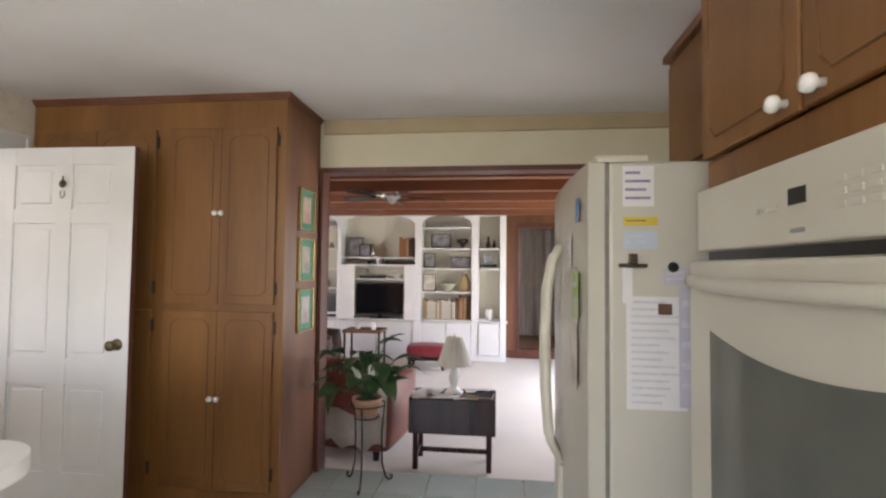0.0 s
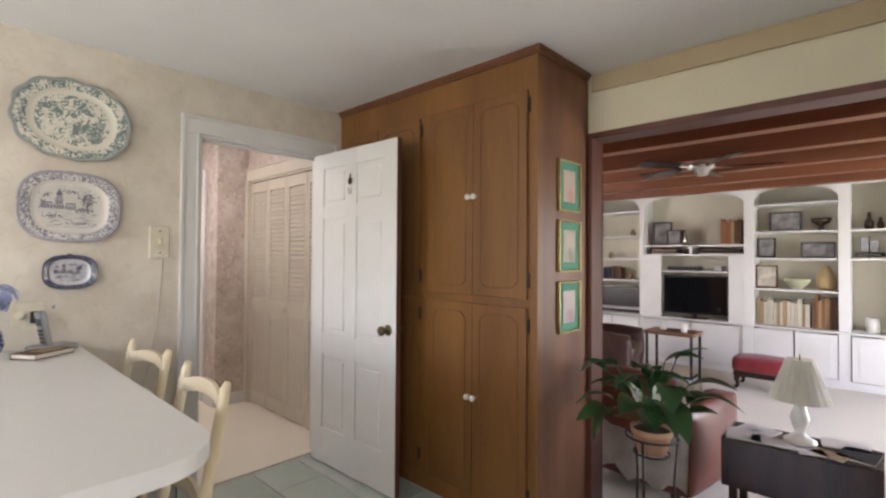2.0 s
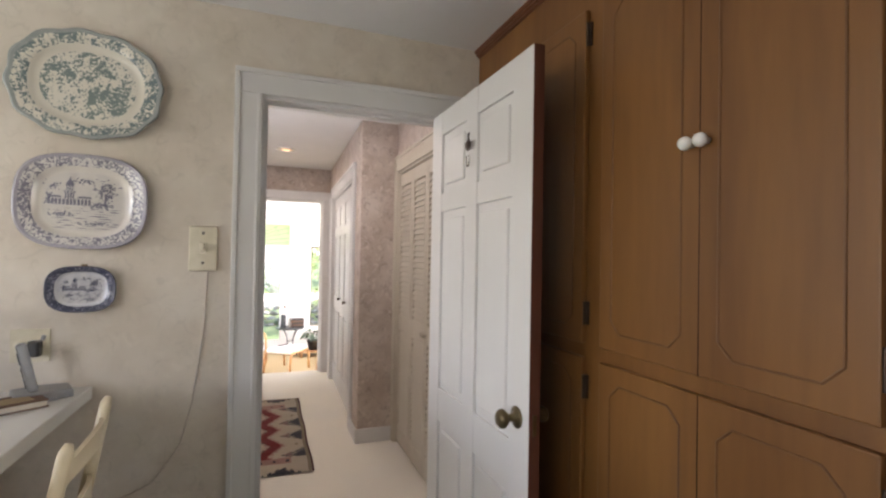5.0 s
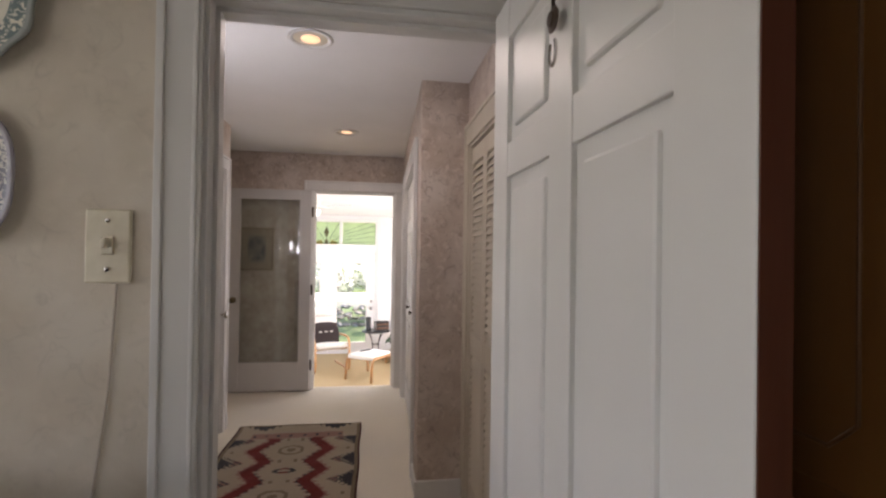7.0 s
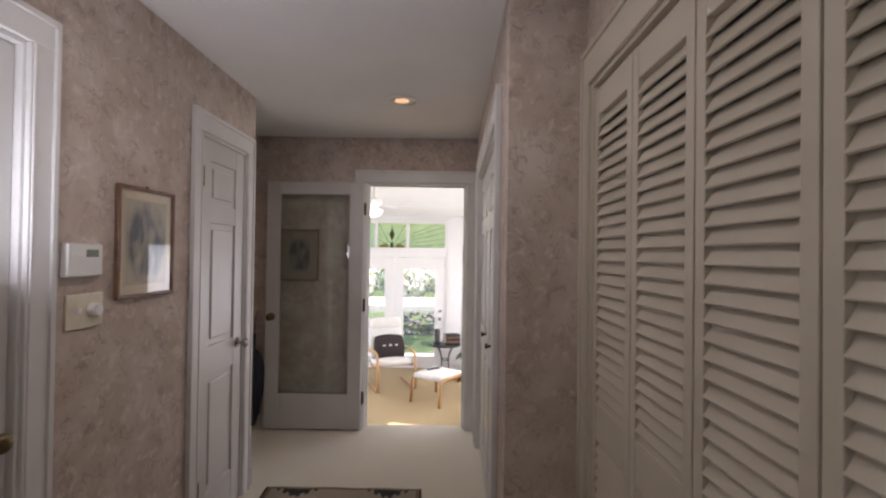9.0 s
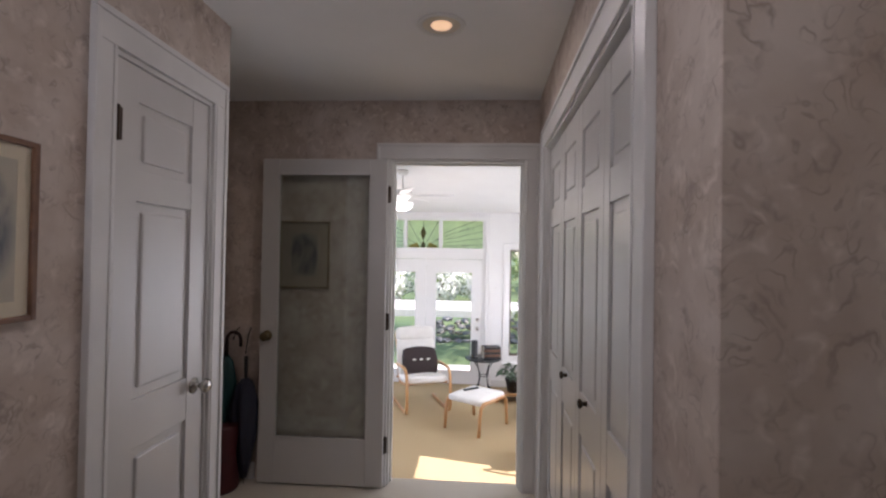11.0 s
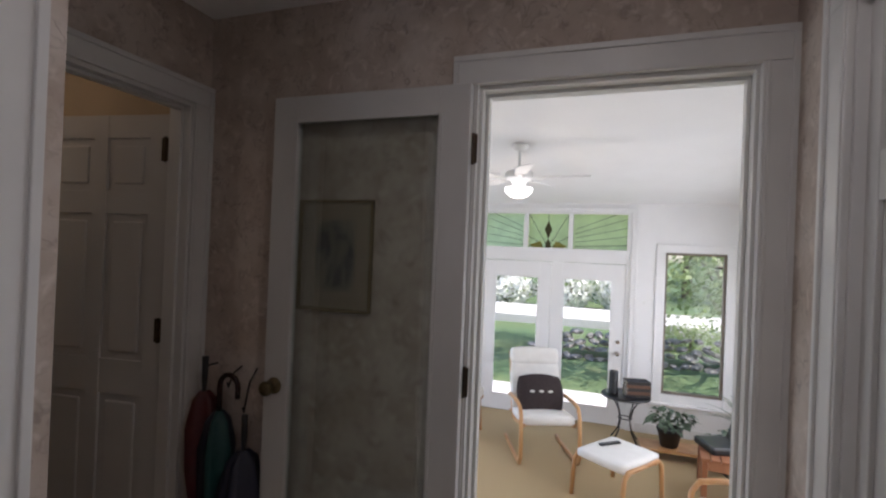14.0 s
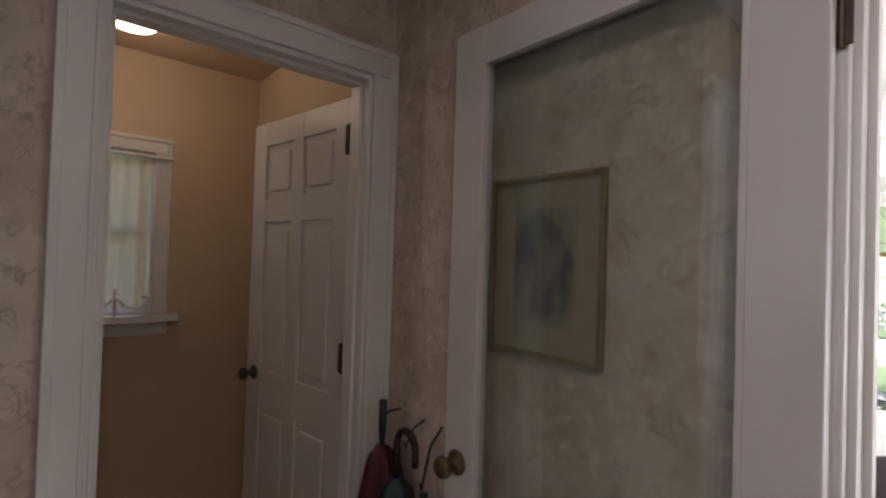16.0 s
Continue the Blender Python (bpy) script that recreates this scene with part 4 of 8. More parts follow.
tel = plate_box("wall_phone_plate", on_wall(XW, 2.135, 1.435, (1, 0, 0)), 0.10, 0.175, 0.012, "ivory wall plate with a small switch lever", "wall plate", IVORY)
part("toggle_frame", boxes((-0.014, 0.014, -0.02, 0.024, 0.012, 0.016), bevel=0.002), IVORY, tel)
part("toggle", boxes((-0.006, 0.006, -0.004, 0.02, 0.0162, 0.036), bevel=0.003), IVORY, tel, "small ivory lever")
part("stud", lathe([(0.005, 0), (0.005, 0.004), (0, 0.006)], 10, m=Matrix.Translation((0, 0.06, 0.012))), CHROME, tel)
part("stud", lathe([(0.005, 0), (0.005, 0.004), (0, 0.006)], 10, m=Matrix.Translation((0, -0.055, 0.012))), CHROME, tel)
cord = [(XW + 0.008, 2.155, 1.345), (XW + 0.006, 2.14, 1.1), (XW + 0.007, 2.11, 0.85), (XW + 0.006, 2.07, 0.68), (XW + 0.008, 1.98, 0.55), (XW + 0.01, 1.85, 0.5)]
tagged(part("phone_cord", tube(cord, 0.0028, 6), mat("pale_cord", (0.6, 0.52, 0.45), 0.6, var=(0.55, 0.48, 0.4), scale=20), smooth=True), "thin pale cord hanging down the wallpaper", "cord")
out = plate_box("wall_outlet", on_wall(XW, 1.60, 1.085, (1, 0, 0)), 0.115, 0.115, 0.007, "ivory double outlet plate with a plug in it", "outlet", IVORY)
for x in (-0.028, 0.028):
    part("receptacle", lathe([(0.019, 0), (0.019, 0.004), (0.016, 0.006), (0, 0.0062)], 18, m=Matrix.Translation((x, 0.0, 0.007))), IVORY, out)
part("adapter", boxes((0.005, 0.04, -0.035, 0.02, 0.012, 0.05), bevel=0.006), BLACK, out, "black plug-in adapter")
th_ = plate_box("thermostat", on_wall(-3.318, HS, 1.43, (0, 1, 0)), 0.155, 0.11, 0.026, "white wall thermostat with a small grey display", "thermostat", WPLAS)
part("display", boxes((0.0, 0.055, 0.01, 0.035, 0.0262, 0.0272)), mat("lcd_grey", (0.22, 0.25, 0.22), 0.2, var=(0.2, 0.22, 0.2), scale=9), th_)
for i in range(3):
    part("button", boxes((-0.06 + i * 0.02, -0.046 + i * 0.02, 0.012, 0.026, 0.0262, 0.029), bevel=0.001), WPLAS, th_)
sw = plate_box("dimmer_switch", on_wall(-3.345, HS, 1.26, (0, 1, 0)), 0.165, 0.115, 0.007, "ivory double switch plate with a round dimmer", "switch", IVORY)
part("dimmer", lathe([(0.024, 0), (0.022, 0.02), (0.018, 0.026), (0, 0.027)], 24, m=Matrix.Translation((0.03, 0, 0.007))), WPLAS, sw, "round white dimmer knob")
part("toggle", boxes((-0.045, -0.033, -0.006, 0.014, 0.007, 0.02), bevel=0.002), WPLAS, sw)

# recessed ceiling lamps
CANIN = mat("white_can_reflector", (0.75, 0.68, 0.55), 0.4, var=(0.7, 0.62, 0.5), scale=10)
BULB = glow("dim_warm_bulb", (1.0, 0.66, 0.38), 0.26)
for i, (x, y) in enumerate(((-3.0, 2.45), (-4.76, 2.53))):
    root = thing("recessed_light", (x, y, H), "white recessed ceiling light, glowing dimly", "ceiling light", "recessed hall lights")
    bm = lathe([(0.105, -0.001), (0.105, -0.006), (0.095, -0.010), (0.083, -0.006), (0.083, -0.001)], 32)
    part("trim_ring", bm, WPLAS, root, smooth=True)
    part("reflector", lathe([(0.081, -0.0015), (0.055, -0.0025), (0.0, -0.003)], 28), CANIN, root)
    part("bulb", lathe([(0.045, -0.0032), (0.042, -0.007), (0.02, -0.011), (0, -0.012)], 24), BULB, root, "glowing warm bulb", smooth=True)


# ---------------- platters ----------------
def transfer(name, ground, ink, scale, thr, gather=0.0):
    """Transfer-printed glaze: inked sprays by thresholded noise on a pale ground."""
    m = bpy.data.materials.new(name)
    m.use_nodes = True
    n, l = m.node_tree.nodes, m.node_tree.links
    b = n["Principled BSDF"]
    b.inputs["Roughness"].default_value = 0.16
    tc = n.new("ShaderNodeTexCoord")
    a, c = n.new("ShaderNodeTexNoise"), n.new("ShaderNodeTexVoronoi")
    a.inputs["Scale"].default_value, a.inputs["Detail"].default_value, a.inputs["Distortion"].default_value = scale * 1.5, 5, 1.1
    c.inputs["Scale"].default_value = scale * 3.0
    l.new(tc.outputs["Object"], a.inputs["Vector"])
    l.new(tc.outputs["Object"], c.inputs["Vector"])
    mu = n.new("ShaderNodeMath")
    mu.operation = 'MULTIPLY_ADD'
    mu.inputs[1].default_value = -0.32
    l.new(c.outputs["Distance"], mu.inputs[0])
    l.new(a.outputs[0], mu.inputs[2])
    r = n.new("ShaderNodeValToRGB")
    e = r.color_ramp.elements
    e[0].position, e[0].color = thr - 0.05, (*ground, 1)
    e[1].position, e[1].color = thr + 0.05, (*ink, 1)
    last = mu.outputs[0]
    if gather:
        g, ga = n.new("ShaderNodeTexNoise"), n.new("ShaderNodeMath")
        g.inputs["Scale"].default_value, g.inputs["Detail"].default_value = 15, 1
        l.new(tc.outputs["Object"], g.inputs["Vector"])
        ga.operation, ga.inputs[1].default_value = 'MULTIPLY_ADD', gather
        l.new(g.outputs[0], ga.inputs[0])
        l.new(last, ga.inputs[2])
        sb_ = n.new("ShaderNodeMath")
        sb_.operation, sb_.inputs[1].default_value = 'SUBTRACT', gather * 0.5
        l.new(ga.outputs[0], sb_.inputs[0])
        last = sb_.outputs[0]
    l.new(last, r.inputs[0])
    l.new(r.outputs[0], b.inputs["Base Color"])
    return m


def printed_scene(root, w, h, ink, seed, z=0.0131):
    """Transfer-printed landscape in the well: shore lines, a domed tower with wings, trees in leaf."""
    rg = random.Random(seed)
    bm = bmesh.new()
    W, Hh = w * 0.315, h * 0.305

    def poly(pts, lift=0.0):
        bm.faces.new([bm.verts.new((x * W, y * Hh, z + lift)) for x, y in pts])

    def leaf(x, y, r, lift):
        a0 = rg.uniform(0, 3.14)
        poly([(x + r * math.cos(a) * (1.0 if k % 2 else 0.6), y + r * 1.15 * math.sin(a) * (1.0 if k % 2 else 0.6)) for k, a in enumerate([a0 + 2 * math.pi * i / 8 for i in range(8)])], lift)
    for k in range(9):
        y = -0.92 + 0.085 * k
        x = -0.85 + rg.uniform(0, 0.3)
        while x < 0.75:
            e = min(0.9, x + rg.uniform(0.15, 0.6))
            t = rg.uniform(0.01, 0.03)
            poly([(x, y), ((x + e) / 2, y - t * 0.6), (e, y), ((x + e) / 2, y + t)], 0.00002 * k)
            x = e + rg.uniform(0.03, 0.2)
    bx = -0.35
    for k, (half, y0, y1) in enumerate(((0.17, -0.12, 0.08), (0.12, 0.1, 0.3), (0.15, 0.31, 0.36), (0.09, 0.37, 0.52))):
        for j in range(4):
            a = bx - half + j * half / 2
            poly([(a + 0.008, y0), (a + half / 2 - 0.012, y0), (a + half / 2 - 0.012, y1), (a + 0.008, y1)], 0.0003)
    poly([(bx - 0.1, 0.53), (bx + 0.1, 0.53), (bx + 0.09, 0.63), (bx + 0.04, 0.72), (bx, 0.86), (bx - 0.04, 0.72), (bx - 0.09, 0.63)], 0.0003)
    for s_, x0 in ((-1, bx - 0.19), (1, bx + 0.19)):
        for j in range(4):
            a = x0 + s_ * j * 0.085
            poly([(a, -0.12), (a + s_ * 0.06, -0.12), (a + s_ * 0.06, 0.06), (a + s_ * 0.03, 0.11), (a, 0.06)], 0.0004)
        poly([(x0 - s_ * 0.02, 0.12), (x0 + s_ * 0.36, 0.12), (x0 + s_ * 0.3, 0.19), (x0 + s_ * 0.03, 0.19)], 0.0004)
    for cx, cy, sx, sy, count in ((0.50, 0.32, 0.22, 0.24, 90), (0.42, -0.1, 0.34, 0.10, 60), (-0.82, 0.08, 0.10, 0.2, 36), (0.05, 0.72, 0.3, 0.1, 34), (0.62, 0.60, 0.2, 0.14, 30), (-0.5, -0.45, 0.3, 0.08, 34), (0.3, -0.75, 0.3, 0.06, 26), (-0.72, 0.5, 0.14, 0.12, 20)):
        for i in range(count):
            leaf(cx + rg.gauss(0, sx * 0.55), cy + rg.gauss(0, sy * 0.6), rg.uniform(0.018, 0.042), 0.0005 + 0.000004 * i)
    poly([(0.48, -0.12), (0.53, -0.12), (0.52, 0.3), (0.49, 0.3)], 0.00045)
    part("print", bm, ink, root, "landscape printed in the well of the dish")


def platter(y, z, w, h, label, mats, power, scallop=0.0, tilt=0.0):
    """Oval dish hung on the wall: foot, well, shoulder and flat rim, with printed zones."""
    root = thing("wall_platter", (0, 0, 0), label, "platter", "platters on the wall")
    root.matrix_basis = on_wall(XW + 0.001, y, z, (1, 0, 0)) @ pose(0, 0, 0, 0, 0, tilt)
    prof = [(0.0, 0.012, 0), (0.3, 0.012, 0), (0.62, 0.0125, 0), (0.66, 0.013, 1), (0.71, 0.017, 1), (0.75, 0.024, 1), (0.79, 0.027, 2), (0.86, 0.029, 2), (0.93, 0.031, 2), (0.965, 0.033, 3), (1.0, 0.034, 3), (1.0, 0.028, 3), (0.7, 0.010, 3), (0.5, 0.0, 3)]
    seg = 72
    bm = bmesh.new()
    rings = []
    for s, d, k in prof:
        ring = []
        for i in range(seg):
            a = 2 * math.pi * i / seg
            ca, sa = math.cos(a), math.sin(a)
            r = (abs(ca) ** power + abs(sa) ** power) ** (-1 / power)
            r *= 1 + scallop * math.sin(a * 12) * max(0, s - 0.75) * 4
            ring.append(bm.verts.new((max(s, 0.002) * r * ca * w / 2, max(s, 0.002) * r * sa * h / 2, d)))
        rings.append((ring, k))
    for (a, ka), (b, kb) in zip(rings, rings[1:]):
        for i in range(seg):
            f = bm.faces.new((a[i], a[(i + 1) % seg], b[(i + 1) % seg], b[i]))
            f.material_index = kb
    bm.faces.new(rings[0][0])
    part("dish", bm, mats, root, smooth=True)
    part("hanger", boxes((-0.01, 0.01, h / 2 - 0.01, h / 2 + 0.006, 0.0, 0.003), bevel=0.001), BRASS, root)
    return root


IV = (0.70, 0.66, 0.56)
platter(1.753, 2.015, 0.472, 0.386, "large oval platter with grey-green floral transfer print", [transfer("green_spray", IV, (0.19, 0.235, 0.22), 38, 0.36, 0.55), mat("ivory_glaze", IV, 0.15, var=(0.66, 0.62, 0.52), scale=9), transfer("green_rim", IV, (0.16, 0.205, 0.205), 40, 0.345, 0.5), mat("green_edge", (0.27, 0.30, 0.28), 0.2, var=(0.34, 0.36, 0.34), scale=40)], 2.3, 0.02, -3)
violet_dish = platter(1.748, 1.594, 0.402, 0.338, "oval platter with grey-violet landscape transfer print", [mat("violet_well", (0.66, 0.62, 0.56), 0.15, var=(0.58, 0.55, 0.51), scale=30), mat("pale_glaze", (0.68, 0.64, 0.57), 0.15, var=(0.62, 0.58, 0.53), scale=12), transfer("violet_rim", (0.64, 0.61, 0.57), (0.22, 0.21, 0.25), 50, 0.33, 0.3), mat("violet_edge", (0.3, 0.28, 0.33), 0.2, var=(0.4, 0.38, 0.4), scale=40)], 2.9, 0.0, -1)
willow_dish = platter(1.75, 1.282, 0.213, 0.165, "small oval platter with dark blue willow print", [mat("willow_well", (0.62, 0.61, 0.60), 0.15, var=(0.50, 0.50, 0.53), scale=50), mat("willow_white", (0.64, 0.63, 0.61), 0.15, var=(0.5, 0.5, 0.55), scale=40), transfer("willow_rim", (0.20, 0.20, 0.25), (0.045, 0.05, 0.08), 60, 0.27), mat("willow_edge", (0.055, 0.06, 0.085), 0.2, var=(0.1, 0.1, 0.15), scale=40)], 2.8)

printed_scene(violet_dish, 0.402, 0.338, mat("violet_ink_print", (0.17, 0.165, 0.21), 0.2, var=(0.25, 0.24, 0.28), scale=60), 3)
printed_scene(willow_dish, 0.213, 0.165, mat("willow_ink_print", (0.06, 0.065, 0.10), 0.2, var=(0.10, 0.10, 0.15), scale=60), 9)

# ---------------- peninsula counter ----------------
def rounded_end(x0, x1, y0, y1, r, n=10):
    pts = [(x0, y0)]
    pts += [(x1 - r + r * math.sin(a), y0 + r - r * math.cos(a)) for a in [math.pi / 2 * i / n for i in range(n + 1)]]
    pts += [(x1 - r + r * math.cos(a), y1 - r + r * math.sin(a)) for a in [math.pi / 2 * i / n for i in range(n + 1)]]
    pts += [(x0, y1)]
    return pts


counter = thing("peninsula_counter", (0, 0, 0), "white laminate breakfast counter with a rounded end", "counter")
part("worktop", extrude_outline(rounded_end(XW + 0.003, -0.125, 0.85, 1.785, 0.17), 0.887, 0.93, bevel=0.004), LAM, counter)
part("base", boxes((XW + 0.016, -0.42, 0.95, 1.42, 0.1, 0.886), bevel=0.003), OAK, counter, "stained wood counter base")
part("toe_kick", boxes((XW + 0.016, -0.46, 1.0, 1.37, 0.0, 0.1)), DARKWOOD, counter)
for x in (-1.45, -0.95):
    part("batten", boxes((x - 0.03, x + 0.03, 1.4205, 1.435, 0.1, 0.886), bevel=0.003), OAK, counter)

phone = thing("cordless_phone", (-1.80, 1.675, 0.931), "silver cordless phone standing in its charging base", "phone", turn=25)
bm = extrude_outline([(-0.06, -0.075), (0.06, -0.075), (0.07, 0.0), (0.05, 0.08), (-0.05, 0.08), (-0.07, 0.0)], 0.0, 0.028, bevel=0.008)
part("base", bm, PHONES, phone)
bm = bmesh.new()
box(bm, -0.024, 0.024, -0.014, 0.014, 0, 0.165, 0.009, m=pose(0, -0.02, 0.022, 12, 0, 0))
hs = part("handset", bm, PHONES, phone)
bm = bmesh.new()
box(bm, -0.017, 0.017, -0.0165, -0.014, 0.10, 0.135, 0.001, m=pose(0, -0.02, 0.022, 12, 0, 0))
part("screen", bm, mat("phone_screen", (0.08, 0.1, 0.1), 0.2, var=(0.1, 0.12, 0.12), scale=5), hs)
bm = bmesh.new()
for i in range(4):
    for j in range(3):
        box(bm, -0.016 + j * 0.012, -0.008 + j * 0.012, -0.0165, -0.014, 0.02 + i * 0.018, 0.03 + i * 0.018, 0.001, m=pose(0, -0.02, 0.022, 12, 0, 0))
part("keypad", bm, BLACK, hs)
part("antenna", tube([(0.0, 0.0, 0.19), (0.002, 0.004, 0.205)], 0.006, 8), PHONES, hs)
pad = thing("address_book", (-1.68, 1.63, 0.931), "tan address book with dark cover lying on the counter", "book", turn=35)
part("cover", boxes((-0.06, 0.06, -0.09, 0.09, 0.0, 0.004), (-0.06, 0.06, -0.09, 0.09, 0.020, 0.024), bevel=0.001), BOOKC[0], pad)
part("page_block", boxes((-0.056, 0.058, -0.086, 0.086, 0.0042, 0.0198)), PAGES, pad)
part("label_panel", boxes((-0.03, 0.04, -0.04, 0.06, 0.0241, 0.0248)), BOOKC[5], pad)
vase = thing("flower_vase", (-1.70, 1.44, 0.931), "blue and white vase of blue hydrangeas", "vase")
part("body", lathe([(0.045, 0), (0.05, 0.01), (0.068, 0.06), (0.06, 0.11), (0.04, 0.14), (0.05, 0.155), (0.044, 0.15), (0.03, 0.13), (0, 0.12)], 28), transfer("vase_print", (0.62, 0.62, 0.62), (0.05, 0.07, 0.2), 30, 0.32), vase, smooth=True)
rng = random.Random(4)
for k in range(5):
    a = k * 1.26
    c = Vector((0.055 * math.cos(a), 0.055 * math.sin(a), 0.225 + 0.03 * (k % 2)))
    part("stem", tube([(0, 0, 0.12), (c.x * 0.5, c.y * 0.5, 0.17), tuple(c)], 0.003, 6), LEAF, vase)
    bm = bmesh.new()
    for i in range(70):
        d = Vector((rng.gauss(0, 1), rng.gauss(0, 1), rng.gauss(0, 1))).normalized()
        if d.z < -0.5:
            continue
        p = c + d * 0.052 * rng.uniform(0.9, 1.08)
        q = d.to_track_quat('Z', 'Y').to_matrix().to_4x4()
        for j in range(4):
            mm = Matrix.Translation(p) @ q @ pose(0, 0, 0, 0, 0, 90 * j + i * 31)
            v = [bm.verts.new(mm @ Vector(w_)) for w_ in ((0, 0, 0), (0.008, -0.006, 0.002), (0.014, 0, 0.001), (0.008, 0.006, 0.002))]
            bm.faces.new(v)
    part("blossom", bm, BLUEPR, vase, "round blue flower head")


# ---------------- ladder-back chairs ----------------
def ladder_chair():
    root = thing("ladder_back_chair", (0, 0, 0), "worn cream ladder-back chair with woven rush seat at the counter", "chair", "chairs at the counter")
    for sx in (-1, 1):
        x = sx * 0.19
        part("back_leg", tube([(x, 0.0, 0.0), (x, -0.005, 0.25), (x, 0, 0.45), (x * 1.01, 0.03, 0.68), (x * 1.02, 0.08, 0.965), (x * 1.02, 0.086, 0.985)], [0.016, 0.018, 0.019, 0.018, 0.016, 0.009], 10), CHAIRP, root, smooth=True)
        part("front_leg", tube([(x * 1.12, -0.38, 0.0), (x * 1.12, -0.38, 0.2), (x * 1.12, -0.38, 0.455)], [0.015, 0.018, 0.018], 10), CHAIRP, root, smooth=True)
        for z in (0.14, 0.27):
            part("stretcher", tube([(x * 1.01, -0.005, z + 0.02), (x * 1.1, -0.38, z)], 0.010, 8), CHAIRP, root, smooth=True)
    for z in (0.18, 0.3):
        part("stretcher", tube([(-0.21, -0.38, z), (0.21, -0.38, z)], 0.010, 8), CHAIRP, root, smooth=True)
    part("stretcher", tube([(-0.19, 0, 0.22), (0.19, 0, 0.22)], 0.010, 8), CHAIRP, root, smooth=True)
    for zc, yc in ((0.905, 0.069), (0.745, 0.044), (0.59, 0.018)):
        bm = bmesh.new()
        n, rows = 16, []
        for i in range(n + 1):
            u = i / n * 2 - 1
            bow = 0.028 * (1 - u * u)
            top, bot = 0.022 + 0.026 * (1 - u * u), -0.022 + 0.020 * (1 - u * u)
            rows.append([bm.verts.new((u * 0.185, yc + bow + dy, zc + z)) for dy, z in ((-0.006, bot), (0.006, bot), (0.006, top), (-0.006, top))])
        for a, b in zip(rows, rows[1:]):
            for k in range(4):
                bm.faces.new((a[k], a[(k + 1) % 4], b[(k + 1) % 4], b[k]))
        bm.faces.new(rows[0])
        bm.faces.new(rows[-1][::-1])
        part("slat", bm, CHAIRP, root)
    bm = bmesh.new()
    n = 12
    grid = [[bm.verts.new(((j / n - 0.5) * (0.38 + 0.05 * (1 - i / n)), -0.385 + i / n * 0.39, 0.462 - 0.012 * max(abs(j / n - 0.5), abs(i / n - 0.5)) ** 0.5 * 0 + 0.008 * max(abs(j / n - 0.5), abs(i / n - 0.5)) * 2)) for j in range(n + 1)] for i in range(n + 1)]
    for i in range(n):
        for j in range(n):
            bm.faces.new((grid[i][j], grid[i][j + 1], grid[i + 1][j + 1], grid[i + 1][j]))
    bmesh.ops.solidify(bm, geom=bm.faces[:], thickness=0.03)
    part("seat", bm, RUSH, root, "brown woven rush seat", smooth=True)
    for p, q in (((-0.19, 0, 0.45), (0.19, 0, 0.45)), ((-0.215, -0.385, 0.45), (0.215, -0.385, 0.45))):
        part("seat_rail", tube([p, q], 0.016, 8), CHAIRP, root, smooth=True)
    return root


ch = ladder_chair()
ch.matrix_basis = pose(-0.69, 1.845, 0.0, 0, 0, -3)
copy_thing(ch, pose(-1.34, 1.86, 0.0, 0, 0, 4))


# ---------------- refrigerator ----------------
fr = thing("refrigerator", (0, 0, 0), "almond side-by-side refrigerator with papers and magnets", "refrigerator")
fy0, fy1, fz = 2.19, 3.05, 1.72
part("body", boxes((1.30, 1.98, fy0, fy1, 0.02, fz), bevel=0.008), APPL, fr)
part("toe_grille", boxes((1.28, 1.31, fy0 + 0.01, fy1 - 0.01, 0.021, 0.11)), BLACK, fr)
part("gasket", boxes((1.286, 1.2995, fy0 + 0.006, fy1 - 0.006, 0.12, fz - 0.006)), RUBBER, fr)
for y in (fy0 + 0.005, fy1 - 0.14):
    part("hinge_cover", boxes((1.26, 1.42, y, y + 0.135, fz, fz + 0.022), bevel=0.006), APPLIN, fr)
split = fy0 + 0.50
for y0, y1 in ((fy0, split - 0.003), (split + 0.003, fy1)):
    bm = bmesh.new()
    n, rows = 10, []
    for i in range(n + 1):
        u = i / n
        bulge = 0.018 * (1 - (2 * (fy0 + (y0 - fy0) + u * (y1 - y0) - fy0) / (fy1 - fy0) - 1) ** 2)
        y = y0 + u * (y1 - y0)
        rows.append([bm.verts.new(v) for v in ((1.285, y, 0.12), (1.235 - bulge, y, 0.12), (1.235 - bulge, y, fz - 0.002), (1.285, y, fz - 0.002))])
    for a, b in zip(rows, rows[1:]):
        for k in range(4):
            bm.faces.new((a[k], a[(k + 1) % 4], b[(k + 1) % 4], b[k]))
    bm.faces.new(rows[0])
    bm.faces.new(rows[-1][::-1])
    bmesh.ops.bevel(bm, geom=[e for e in bm.edges if len(e.link_faces) == 2 and e.calc_face_angle(0) > 0.8], offset=0.008, segments=2, affect='EDGES')
    d = part("door", bm, APPL, fr, "slightly bowed almond door")
    hy = split + (-0.045 if y0 == fy0 else 0.045)
    part("handle", tube([(1.215, hy, 0.62), (1.17, hy, 0.70), (1.155, hy, 0.9), (1.152, hy, 1.1), (1.16, hy, 1.3), (1.18, hy, 1.42), (1.215, hy, 1.48)], [0.016, 0.018, 0.019, 0.019, 0.019, 0.018, 0.016], 12), APPLIN, d, "long bowed almond handle", smooth=True)
    part("grip_trim", tube([(1.216, hy, 0.14), (1.216, hy, 0.6)], 0.008, 8), APPLIN, d)


